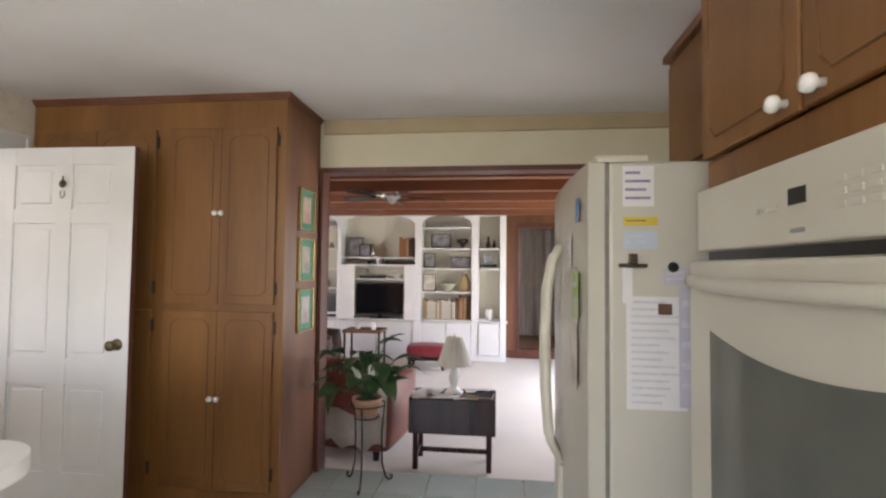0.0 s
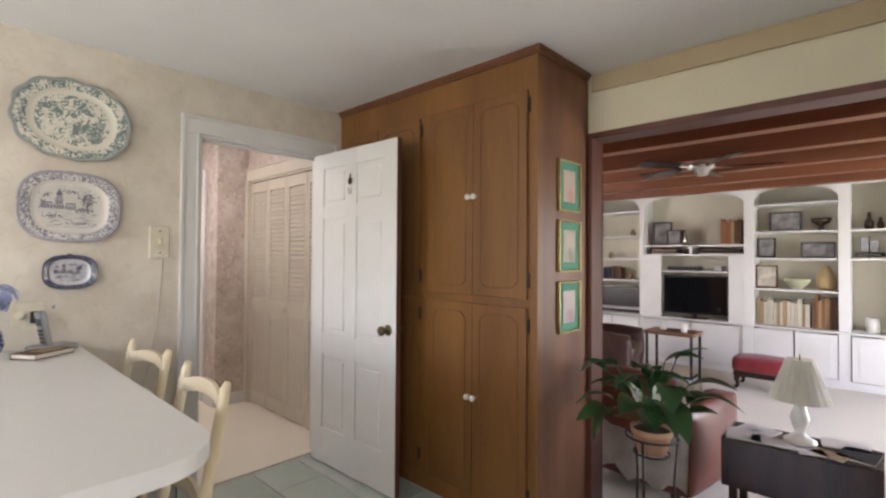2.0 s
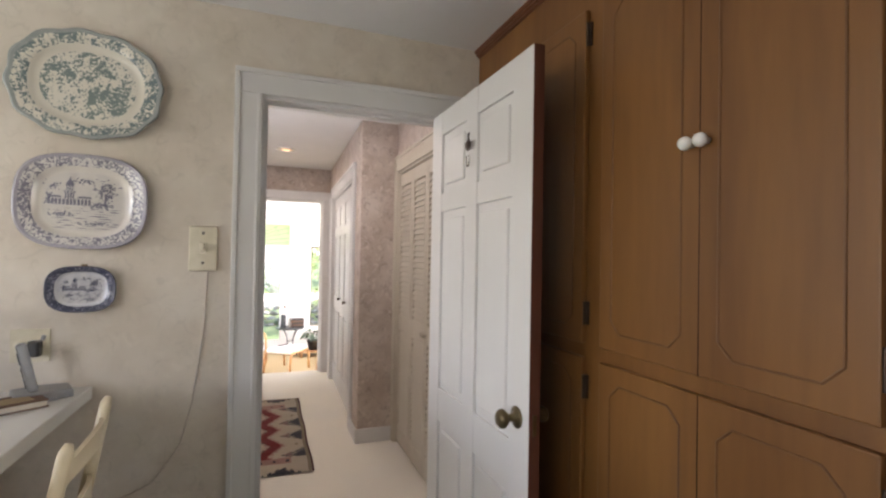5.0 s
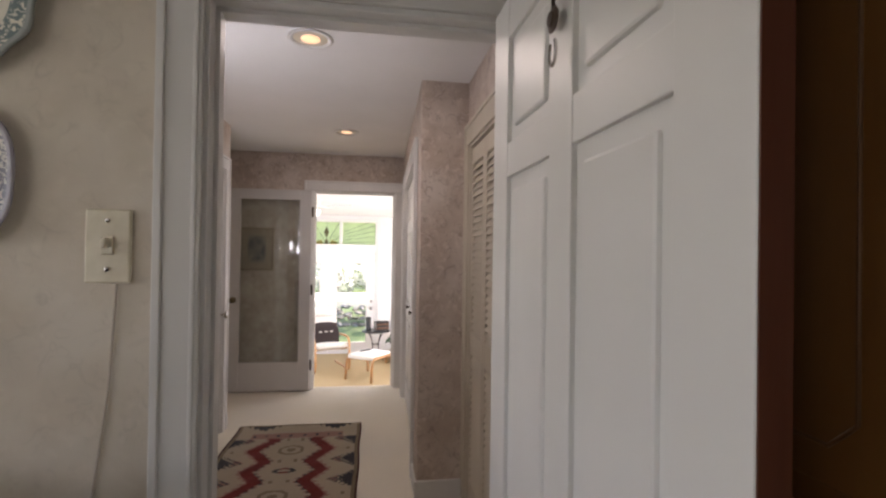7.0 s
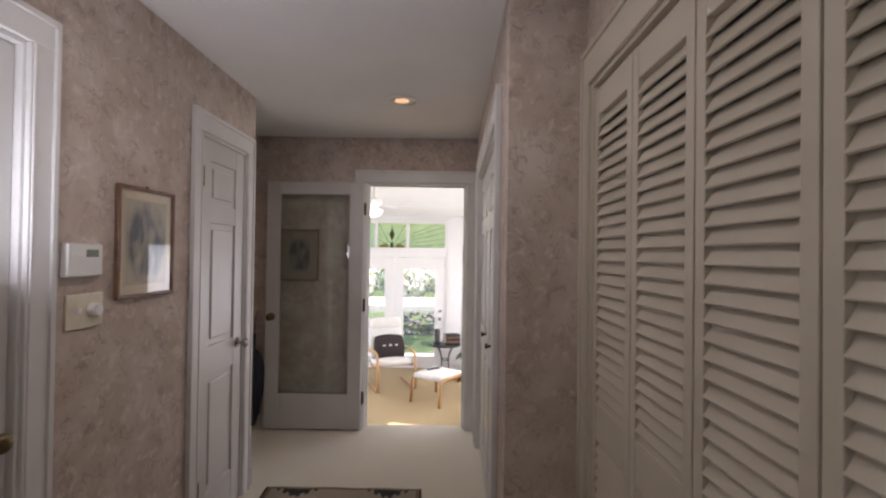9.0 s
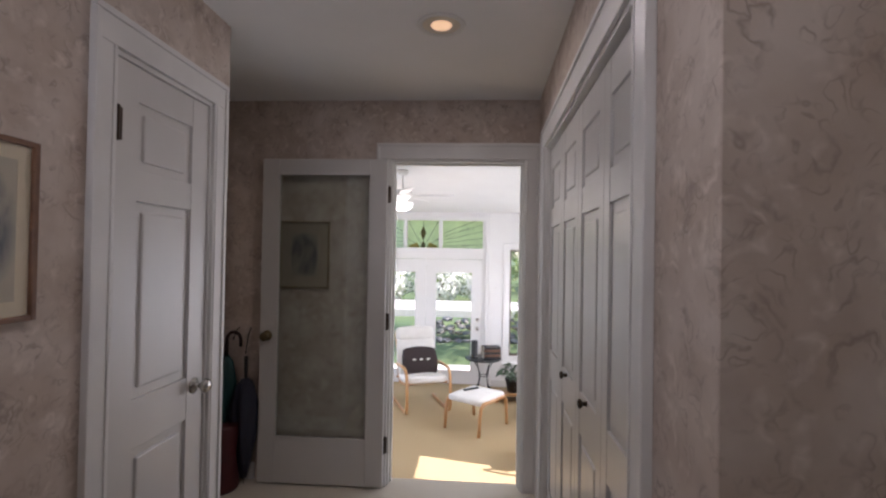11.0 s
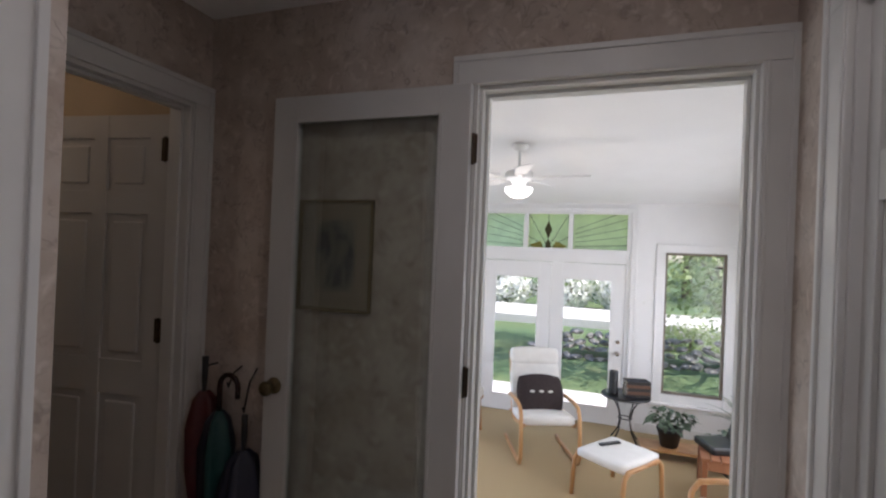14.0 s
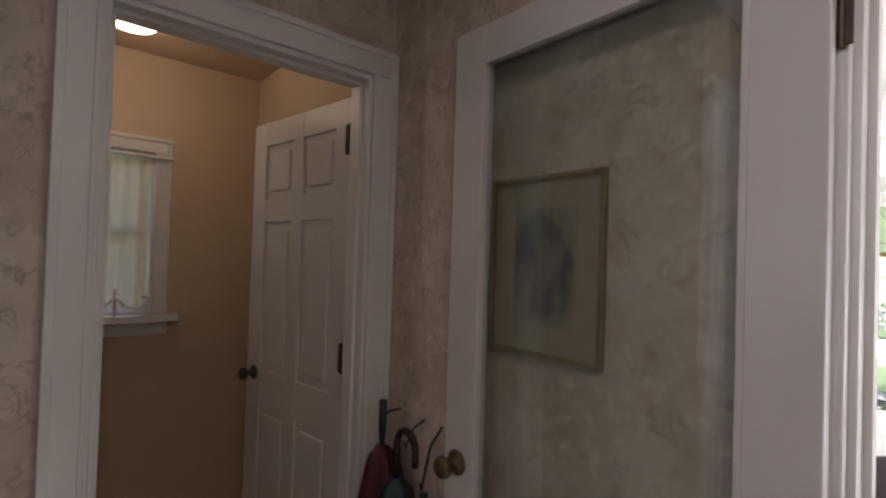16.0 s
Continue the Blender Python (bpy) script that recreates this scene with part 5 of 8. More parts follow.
def flat(name, y, z, w, h, material, label, cat, tilt=0, side='s', x=0.0, bars=0, ink=None):
    """A sheet held on the refrigerator: side 's' its flank, 'f' its front."""
    root = thing(name, (0, 0, 0), label, cat)
    root.matrix_basis = (on_wall(x, fy0 - 0.0015 - y, z, (0, -1, 0)) if side == 's' else on_wall(1.216, y, z, (-1, 0, 0))) @ pose(0, 0, 0, 0, 0, tilt)
    part("sheet", boxes((-w / 2, w / 2, -h / 2, h / 2, 0, 0.0012)), material, root)
    rg = random.Random(int(w * 9999 + h * 777))
    for i in range(bars):
        zz = h / 2 - (i + 0.8) * h / (bars + 0.8)
        part("printed_line", boxes((-w * 0.42, w * rg.uniform(0.05, 0.42), zz - h * 0.16 / (bars + 1), zz + h * 0.16 / (bars + 1), 0.0013, 0.0017)), ink or INK, root)
    return root


INK = mat("grey_print", (0.47, 0.47, 0.50), 0.8, var=(0.60, 0.59, 0.61), scale=60)
PAPER1 = mat("white_paper", (0.70, 0.68, 0.66), 0.85, var=(0.66, 0.64, 0.62), scale=20)
PAPER2 = mat("lilac_paper", (0.50, 0.47, 0.52), 0.85, var=(0.45, 0.43, 0.5), scale=20)
PAPER3 = mat("yellow_label", (0.62, 0.48, 0.06), 0.7, var=(0.55, 0.42, 0.05), scale=20)
PAPER4 = mat("pale_blue_paper", (0.48, 0.54, 0.60), 0.85, var=(0.44, 0.5, 0.56), scale=20)
PAPER5 = mat("green_card", (0.28, 0.42, 0.12), 0.8, var=(0.5, 0.55, 0.35), scale=9, amount=2)
flat("fridge_note", 0, 1.643, 0.093, 0.125, PAPER1, "white note with violet lines on the refrigerator", "paper", 0, 's', 1.385, 4, mat("violet_ink", (0.16, 0.12, 0.25), 0.8, var=(0.3, 0.27, 0.4), scale=30))
flat("fridge_label", 0, 1.535, 0.102, 0.026, PAPER3, "yellow strip label on the refrigerator", "label", 0, 's', 1.39, 1, mat("dark_ink", (0.12, 0.1, 0.05), 0.8, var=(0.2, 0.17, 0.1), scale=40))
flat("fridge_note", 0, 1.478, 0.10, 0.055, PAPER4, "pale blue note on the refrigerator", "paper", 0, 's', 1.39, 2)
flat("fridge_calendar", 0, 1.135, 0.175, 0.34, PAPER1, "white printed schedule sheet on the refrigerator", "paper", 0, 's', 1.435, 15)
flat("fridge_sheet", 0.002, 1.155, 0.09, 0.36, PAPER2, "lilac sheet behind the schedule", "paper", 0, 's', 1.545, 5)
flat("fridge_card", 0.004, 1.368, 0.10, 0.05, PAPER2, "lilac card under a clip", "paper", 4, 's', 1.505, 2)
for x, z, k in ((1.365, 1.405, 0), (1.482, 1.395, 1), (1.458, 1.268, 2)):
    root = thing("fridge_magnet", (0, 0, 0), ("dark metal paper clip magnet", "small round dark magnet", "small square brown magnet")[k], "magnet")
    root.matrix_basis = on_wall(x, fy0 - 0.008, z, (0, -1, 0))
    if k == 0:
        part("clip", boxes((-0.042, 0.042, -0.012, 0.0, 0, 0.012), (-0.012, 0.012, 0.0, 0.03, 0, 0.014), bevel=0.003), DARKBR, root)
        part("paper_tail", boxes((-0.03, 0.0, -0.12, -0.012, 0, 0.001)), PAPER1, root)
    elif k == 1:
        part("disc", lathe([(0.015, 0), (0.016, 0.006), (0.011, 0.011), (0, 0.012)], 20), BLACK, root)
    else:
        part("tile", boxes((-0.02, 0.02, -0.016, 0.016, 0, 0.006), bevel=0.002), BOOKC[0], root)
flat("fridge_front_card", 2.32, 1.30, 0.12, 0.16, PAPER5, "green picture card on the refrigerator door", "card", 0, 'f', 0, 2)
flat("fridge_front_note", 2.45, 1.45, 0.09, 0.12, PAPER1, "white note on the refrigerator door", "paper", -3, 'f', 0, 3)
flat("fridge_front_photo", 2.36, 1.10, 0.14, 0.22, PHOTO[1], "sepia photograph on the refrigerator door", "photograph", 0, 'f')
flat("fridge_front_note", 2.28, 1.58, 0.05, 0.08, mat("blue_card", (0.1, 0.25, 0.5), 0.7, var=(0.2, 0.35, 0.6), scale=20), "small blue card on the refrigerator door", "card", 0, 'f')

# ---------------- wall oven and its cabinet ----------------
oc = thing("oven_cabinet", (0, 0, 0), "tall stained wood cabinet round the wall oven", "cabinet")
OX, oy0, oy1 = 1.51, 1.16, 2.0
part("body", boxes((OX + 0.02, 2.2, oy0, oy0 + 0.03, 0, 2.365), (OX + 0.02, 2.2, oy1 - 0.03, oy1, 0, 2.365), (OX + 0.02, 2.2, oy0 + 0.03, oy1 - 0.03, 1.60, 2.365), (OX + 0.02, 2.2, oy0 + 0.03, oy1 - 0.03, 0, 0.50), bevel=0.002), OAK, oc)
part("rail", boxes((OX, OX + 0.0195, oy0, oy1, 1.59, 1.672), bevel=0.002), OAK, oc)
part("top_rail", boxes((OX, OX + 0.0195, oy0, oy1, 2.30, 2.365), bevel=0.002), OAK, oc)
part("cornice", boxes((OX - 0.028, 2.2, oy0 - 0.02, oy1 + 0.02, 2.365, 2.4), bevel=0.006), OAKDK, oc)
for y0, y1, ky in ((oy0 + 0.01, 1.575, 1.52), (1.585, oy1 - 0.01, 1.625)):
    d = part("door", boxes((OX - 0.018, OX, y0, y1, 1.675, 2.30), bevel=0.004), OAK, oc)
    a, b, c0, c1, cc = y0 + 0.045, y1 - 0.045, 1.72, 2.255, 0.03
    loop = [(a + cc, c0), (b - cc, c0), (b, c0 + cc), (b, c1 - cc), (b - cc, c1), (a + cc, c1), (a, c1 - cc), (a, c0 + cc)]
    part("moulding", tube([(OX - 0.0185, p, q) for p, q in loop], 0.0032, 6, closed=True), ROUT, d)
    porc_knob(oc, OX - 0.018, ky, 1.700, (-1, 0, 0), 0.0165)
part("drawer_front", boxes((OX - 0.018, OX + 0.0195, oy0 + 0.01, oy1 - 0.01, 0.12, 0.49), bevel=0.004), OAK, oc)
part("toe_kick", boxes((OX + 0.021, OX + 0.05, oy0 + 0.03, oy1 - 0.03, 0.0, 0.02)), DARKWOOD, oc)
uc = thing("over_fridge_cabinet", (0, 0, 0), "stained wood cupboard above the refrigerator", "cabinet")
part("body", boxes((1.77, 2.2, 2.05, 3.0, 1.82, 2.365), bevel=0.003), OAK, uc)
for y0, y1 in ((2.06, 2.52), (2.53, 2.99)):
    part("door", boxes((1.752, 1.769, y0, y1, 1.84, 2.33), bevel=0.004), OAK, uc)
part("cornice", boxes((1.735, 2.2, 2.055, 3.02, 2.365, 2.4), bevel=0.006), OAKDK, uc)
part("side_panel", boxes((1.77, 2.2, 3.0, 3.02, 0.0, 2.389), bevel=0.002), OAK, uc)
ov = thing("wall_oven", (0, 0, 0), "almond built-in wall oven with dark glass window", "oven")
part("surround", boxes((OX - 0.012, OX + 0.55, oy0 + 0.031, oy1 - 0.031, 0.51, 1.588), bevel=0.004), APPL, ov)
panel = part("control_panel", boxes((OX - 0.03, OX - 0.0125, oy0 + 0.005, oy1 - 0.002, 1.435, 1.592), bevel=0.005), APPL, ov)
part("display", boxes((OX - 0.0318, OX - 0.0305, 1.55, 1.60, 1.505, 1.535)), BLACK, panel, "small black clock display")
for i in range(4):
    part("button", boxes((OX - 0.033, OX - 0.0302, 1.635 + i * 0.022, 1.65 + i * 0.022, 1.50, 1.51), bevel=0.0008), APPL, panel)
for i in range(3):
    for j in range(3):
        part("button", boxes((OX - 0.033, OX - 0.0302, 1.385 + i * 0.035, 1.41 + i * 0.035, 1.485 + j * 0.02, 1.495 + j * 0.02), bevel=0.0008), APPL, panel)
part("badge", boxes((OX - 0.032, OX - 0.0302, 1.555, 1.595, 1.455, 1.463), bevel=0.0005), PHONES, panel, "small grey badge")
part("vent_slot", boxes((OX - 0.016, OX - 0.0122, oy0 + 0.03, oy1 - 0.035, 1.412, 1.433)), BLACK, ov, "black vent slot")
bm = bmesh.new()
dy0, dy1, dz0, dz1 = oy0 + 0.01, oy1 - 0.005, 0.53, 1.41
box(bm, OX - 0.055, OX - 0.0125, dy0, dy1, dz0, dz1, 0.012)
od = part("door", bm, APPL, ov)
n = 14
outline = []
wy0, wy1, wz0, wz1 = dy0 + 0.12, dy1 - 0.13, 0.72, 1.245
for i in range(n + 1):
    u = i / n
    outline.append((wy0 + u * (wy1 - wy0), wz1 - 0.034 * (1 - (2 * u - 1) ** 2)))
for i in range(n + 1):
    u = 1 - i / n
    outline.append((wy0 + u * (wy1 - wy0), wz0 + 0.03 * (1 - (2 * u - 1) ** 2)))
mm = Matrix(((0, 0, -1, OX - 0.0555), (1, 0, 0, 0), (0, 1, 0, 0), (0, 0, 0, 1)))
part("window", extrude_outline(outline, 0.0, 0.002, m=mm), OVENGLASS, od, "dark smoked glass window")
hp = []
for i in range(17):
    u = i / 16
    hp.append((OX - 0.058 - 0.02 * (1 - (2 * u - 1) ** 4), dy0 + 0.03 + u * (dy1 - dy0 - 0.06), 1.36 - 0.008 * (1 - (2 * u - 1) ** 2)))
part("handle", tube(hp, 0.017, 12), APPL, od, "bowed almond bar handle", smooth=True)

# ---------------- south side of the kitchen, behind the camera ----------------
win = thing("window_kitchen", (0, 0, 0), "white kitchen window over the sink", "window", kind="structure")
bm = bmesh.new()
for r in ((-1.75, -1.70, 0.98, 2.13), (0.50, 0.55, 0.98, 2.13), (-1.70, 0.50, 0.98, 1.03), (-1.70, 0.50, 2.08, 2.13), (-0.62, -0.58, 1.03, 2.08)):
    box(bm, r[0], r[1], -1.68, -1.62, r[2], r[3], 0.003)
part("window_frame", bm, TRIM, win)
# side window added out of view, an opening for the east fill
win2 = thing("window_kitchen_side", (0, 0, 0), "white side window out of view, added for its light", "window", kind="structure")
bm = bmesh.new()
for r in ((-1.05, -1.0, 1.0, 2.1), (0.0, 0.05, 1.0, 2.1), (-1.0, 0.0, 1.0, 1.05), (-1.0, 0.0, 2.05, 2.1)):
    box(bm, 2.345, 2.395, r[0], r[1], r[2], r[3], 0.003)
part("window_frame", bm, TRIM, win2)


# ---------------- living room ----------------
for i, y in enumerate((4.42, 5.22, 6.02, 6.82, 7.62, 8.42)):
    tagged(part("ceiling_beam", boxes((-3.499, 3.499, y, y + 0.13, 2.26, 2.499), bevel=0.006), BEAM), "red-brown boxed ceiling beam", "beam", "living room beams", "structure")
bi = thing("built_in_bookcase", (0, 0, 0), "white built-in bookcase wall with arched bays", "bookcase")
BF, BB = 8.60, 8.98
BAYS = [(-2.62, -1.79, 0.515), (-1.72, -0.43, 0.515), (-0.32, 0.53, 0.515), (0.64, 1.00, 0.515)]
BIWH = mat("bookcase_white_paint", (0.80, 0.79, 0.77), 0.45, var=(0.76, 0.75, 0.73), scale=4, bump=0.04)
BIBACK = mat("bookcase_cream_back", (0.72, 0.68, 0.55), 0.6, var=(0.68, 0.64, 0.51), scale=4)
part("back_panel", boxes((-2.72, 1.10, BB - 0.012, BB, LF, 2.37)), BIBACK, bi, "cream back panel")
for x0, x1 in ((-2.72, -2.62), (-1.79, -1.72), (-0.43, -0.32), (0.53, 0.64), (1.00, 1.10)):
    part("pilaster", boxes((x0, x1, BF, BB - 0.0125, LF, 2.37), bevel=0.003), BIWH, bi)
bm = bmesh.new()
for x0, x1, _ in BAYS:
    rise = 0.15 if x1 - x0 > 0.5 else 0.0
    pts = [(x0, 2.369), (x0, 2.13 if rise else 2.25)]
    n = 16
    if rise:
        pts += [(x0 + (x1 - x0) * i / n, 2.13 + rise * (1 - (2 * i / n - 1) ** 2) ** 0.5 * 1.0) for i in range(1, n)]
    pts += [(x1, 2.13 if rise else 2.25), (x1, 2.369)]
    b2 = extrude_outline(pts, -BF - 0.02, -BF, m=pose(0, 0, 0, 90, 0, 0))
    part("arched_header", b2, BIWH, bi)
part("cornice", boxes((-2.74, 1.12, BF - 0.025, BF - 0.001, 2.31, 2.37), bevel=0.006), BIWH, bi)
part("counter_ledge", boxes((-2.73, 1.13, BF - 0.05, BF - 0.001, 0.49, 0.515), bevel=0.005), BIWH, bi)
SH = {0: (2.09, 1.71, 1.36, 1.03, 0.60), 1: (1.56, 1.43), 2: (2.07, 1.72, 1.38, 0.985), 3: (1.72, 1.38)}
for k, (x0, x1, _) in enumerate(BAYS):
    for z in SH[k]:
        part("shelf", boxes((x0, x1, BF + 0.015, BB - 0.0125, z - 0.025, z), bevel=0.002), BIWH, bi)
    part("bay_floor", boxes((x0, x1, BF + 0.001, BB - 0.0125, 0.49, 0.514)), BIWH, bi)
    nd = 2 if x1 - x0 > 0.5 else 1
    for j in range(nd):
        a, b = x0 + (x1 - x0) * j / nd + 0.01, x0 + (x1 - x0) * (j + 1) / nd - 0.01
        d = part("cabinet_door", boxes((a, b, BF - 0.018, BF, LF + 0.1, 0.47), bevel=0.003), BIWH, bi)
        part("door_panel", boxes((a + 0.06, b - 0.06, BF - 0.023, BF - 0.0185, LF + 0.16, 0.41), bevel=0.002), BIWH, d)
part("plinth", boxes((-2.72, 1.10, BF - 0.001, BF + 0.02, LF, LF + 0.09)), BIWH, bi)
part("pier", boxes((-0.44, -0.31, BF - 0.05, BF - 0.0185, LF, 0.489), bevel=0.004), BIWH, bi)
part("divider", boxes((-1.1, -1.07, BF + 0.016, BB - 0.0125, 1.4305, 1.5345)), BIWH, bi)
for x0, x1 in ((-1.72, -1.48), (-0.61, -0.43)):
    part("tv_side_panel", boxes((x0, x1, BF + 0.002, BF + 0.03, 0.515, 1.405), bevel=0.003), BIWH, bi)
part("tv_shelf", boxes((-1.48, -0.61, BF + 0.01, BB - 0.0125, 1.17, 1.19), bevel=0.002), BIWH, bi)
tv = thing("television", (-1.045, BF + 0.09, 0.5155), "black flat television in the bookcase bay", "television")
part("screen_panel", boxes((-0.415, 0.415, -0.02, 0.02, 0.06, 0.60), bevel=0.006), BLACK, tv)
part("screen", boxes((-0.395, 0.395, -0.0225, -0.0205, 0.08, 0.585)), mat("dark_screen", (0.006, 0.006, 0.007), 0.08, var=(0.008, 0.008, 0.009), scale=3), tv)
part("stand", boxes((-0.16, 0.16, -0.07, 0.07, 0, 0.012), (-0.03, 0.03, -0.01, 0.02, 0.012, 0.07), bevel=0.004), BLACK, tv)
for x, w, lab in ((-1.2, 0.42, "black media player on the shelf"), (-0.75, 0.1, "small white router box")):
    g = tagged(part("media_box", boxes((x - w / 2, x + w / 2, BF + 0.06, BF + 0.26, 1.191, 1.245 if w > 0.2 else 1.26), bevel=0.004), BLACK if w > 0.2 else WPLAS), lab, "electronics")
for x, w in ((-1.45, 0.36), (-0.72, 0.5)):
    g = thing("stereo_component", (x, BF + 0.15, 1.4305), "flat black stereo component on the shelf", "electronics")
    part("case", boxes((-w / 2, w / 2, -0.11, 0.13, 0.008, 0.07), bevel=0.004), BLACK, g)
    part("faceplate", boxes((-w / 2 + 0.01, w / 2 - 0.01, -0.113, -0.111, 0.014, 0.064)), DARKBR, g)


def standing_frame(x, z, w, h, art, y=None, fm=None, turn=0):
    root = thing("photo_frame", (x, y or BF + 0.14, z + 0.001), "small dark-framed photograph standing on a shelf", "photo frame", "shelf photographs", turn)
    bm = bmesh.new()
    for r in ((-w / 2, -w / 2 + 0.02, 0, h), (w / 2 - 0.02, w / 2, 0, h), (-w / 2 + 0.02, w / 2 - 0.02, 0, 0.02), (-w / 2 + 0.02, w / 2 - 0.02, h - 0.02, h)):
        box(bm, r[0], r[1], -0.01, 0.01, r[2], r[3], 0.002)
    part("frame", bm, fm or BLACK, root)
    part("photo", boxes((-w / 2 + 0.018, w / 2 - 0.018, -0.002, 0.004, 0.018, h - 0.018)), art, root)
    part("stand", boxes((-0.02, 0.02, 0.01, 0.06, 0, 0.006), (-0.02, 0.02, 0.01, 0.016, 0, h * 0.6)), BLACK, root)
    return root


GREYPH = mat("grey_photo", (0.16, 0.15, 0.16), 0.4, var=(0.3, 0.29, 0.28), scale=9, amount=2)
standing_frame(0.0, 1.72, 0.34, 0.25, GREYPH)
standing_frame(-0.2, 1.38, 0.2, 0.26, GREYPH, turn=15)
standing_frame(0.33, 1.38, 0.34, 0.2, GREYPH)
standing_frame(-0.2, 0.985, 0.24, 0.3, PHOTO[1], fm=BOOKC[0], turn=10)
standing_frame(-1.5, 1.56, 0.26, 0.34, GREYPH, turn=12)
standing_frame(-1.32, 1.56, 0.2, 0.22, GREYPH, y=BF + 0.08)


def bowl(name, x, y, z, prof, material, label, cat):
    return tagged(part(name, lathe(prof, 24, m=Matrix.Translation((x, y, z + 0.001))), material, smooth=True), label, cat)


bowl("footed_bowl", 0.36, BF + 0.15, 1.72, [(0.04, 0), (0.03, 0.02), (0.025, 0.06), (0.09, 0.1), (0.11, 0.15), (0.1, 0.15), (0.08, 0.11), (0, 0.09)], DARKBR, "dark footed bowl on the bookcase shelf", "bowl")
bowl("green_bowl", 0.12, BF + 0.16, 0.985, [(0.05, 0), (0.06, 0.02), (0.13, 0.09), (0.14, 0.13), (0.13, 0.13), (0.05, 0.04), (0, 0.03)], mat("celadon_glaze", (0.5, 0.5, 0.33), 0.3, var=(0.42, 0.44, 0.3), scale=9), "pale green glazed bowl on the shelf", "bowl")
bowl("tan_jar", 0.40, BF + 0.18, 0.985, [(0.07, 0), (0.09, 0.05), (0.1, 0.15), (0.07, 0.24), (0.04, 0.28), (0.05, 0.3), (0, 0.3)], mat("tan_glaze", (0.5, 0.36, 0.17), 0.4, var=(0.42, 0.3, 0.14), scale=9), "tan glazed jar on the shelf", "jar")
bowl("white_candle", 0.83, BF + 0.17, 0.515, [(0.06, 0), (0.065, 0.01), (0.06, 0.17), (0.055, 0.175), (0, 0.172)], PORC, "thick white candle in the narrow bay", "candle")
bowl("pewter_jug", -1.22, BF + 0.15, 1.56, [(0.05, 0), (0.06, 0.05), (0.05, 0.14), (0.035, 0.18), (0.04, 0.22), (0, 0.22)], CHROME, "grey pewter jug on the shelf", "jug")
bowl("dark_bottle", 0.80, BF + 0.16, 1.72, [(0.04, 0), (0.045, 0.08), (0.02, 0.13), (0.018, 0.2), (0, 0.2)], DARKBR, "dark brown bottle on the narrow shelf", "bottle")
bowl("dark_bottle", 0.90, BF + 0.16, 1.72, [(0.03, 0), (0.032, 0.06), (0.016, 0.1), (0.014, 0.14), (0, 0.14)], DARKBR, "dark brown bottle on the narrow shelf", "bottle")
bs = thing("ship_model", (0.80, BF + 0.16, 1.381), "dark ship-shaped ornament on the narrow shelf", "ornament")
part("hull", extrude_outline([(-0.13, 0), (-0.1, -0.03), (0.1, -0.03), (0.14, 0), (0.1, 0.03), (-0.1, 0.03)], 0.02, 0.07, bevel=0.01), BLACK, bs)
part("sail", boxes((-0.07, -0.01, -0.003, 0.003, 0.09, 0.24), (0.01, 0.08, -0.003, 0.003, 0.09, 0.2), bevel=0.002), mat("grey_sail", (0.45, 0.45, 0.47), 0.8, var=(0.3, 0.3, 0.33), scale=20), bs)
part("mast", tube([(-0.0, 0, 0.0), (0, 0, 0.26)], 0.005, 6), BLACK, bs)
rg = random.Random(11)
bk = 0


def book(x, y, z, w, h, d, k, turn=0.0, flatly=False):
    root = thing("book", (x, y, z + 0.001), ("brown", "navy blue", "cream", "rust-red", "black", "tan")[k] + " clothbound book on the bookcase shelf", "book", "shelf books")
    if flatly:
        root.matrix_basis = pose(x, y, z + 0.001, 0, 90, turn) @ pose(-w, 0, 0)
    part("cover", boxes((0, 0.003, 0, d, 0, h), (w - 0.003, w, 0, d, 0, h), (0.003, w - 0.003, 0, 0.004, 0, h), bevel=0.001), BOOKC[k], root)
    part("page_block", boxes((0.003, w - 0.003, 0.004, d - 0.004, 0.003, h - 0.004)), PAGES, root)


def book_row(x0, x1, z, ks, hmax):
    x = x0
    while x < x1:
        w = rg.uniform(0.022, 0.048)
        book(x, BF + 0.08 + rg.uniform(0, 0.02), z, w, hmax * rg.uniform(0.82, 1.0), 0.19, rg.choice(ks))
        x += w + 0.002


book_row(-0.30, 0.24, 0.515, (2, 2, 2, 5), 0.35)
book_row(0.27, 0.50, 0.515, (0, 3, 0, 5), 0.42)
book_row(-0.72, -0.5, 1.56, (3, 0, 4, 5), 0.36)
book_row(-2.4, -2.15, 1.03, (0, 1, 4), 0.2)
for x, z, h_ in ((-2.0, 1.03, 0.12), (-2.3, 1.36, 0.1), (-1.95, 1.71, 0.1)):
    bowl("shelf_vase", x, BF + 0.16, z, [(0.03, 0), (0.05, h_ * 0.4), (0.02, h_ * 0.8), (0.03, h_), (0, h_)], BOOKC[5], "small tan vase on the shelf", "vase")
tagged(part("fireplace_insert", boxes((-2.61, -1.80, BF + 0.1, BB - 0.013, 0.516, 0.575), (-2.61, -1.80, BF + 0.14, BB - 0.013, 0.602, 0.9), bevel=0.002), BLACK), "black cabinet speaker filling the low bay", "speaker")

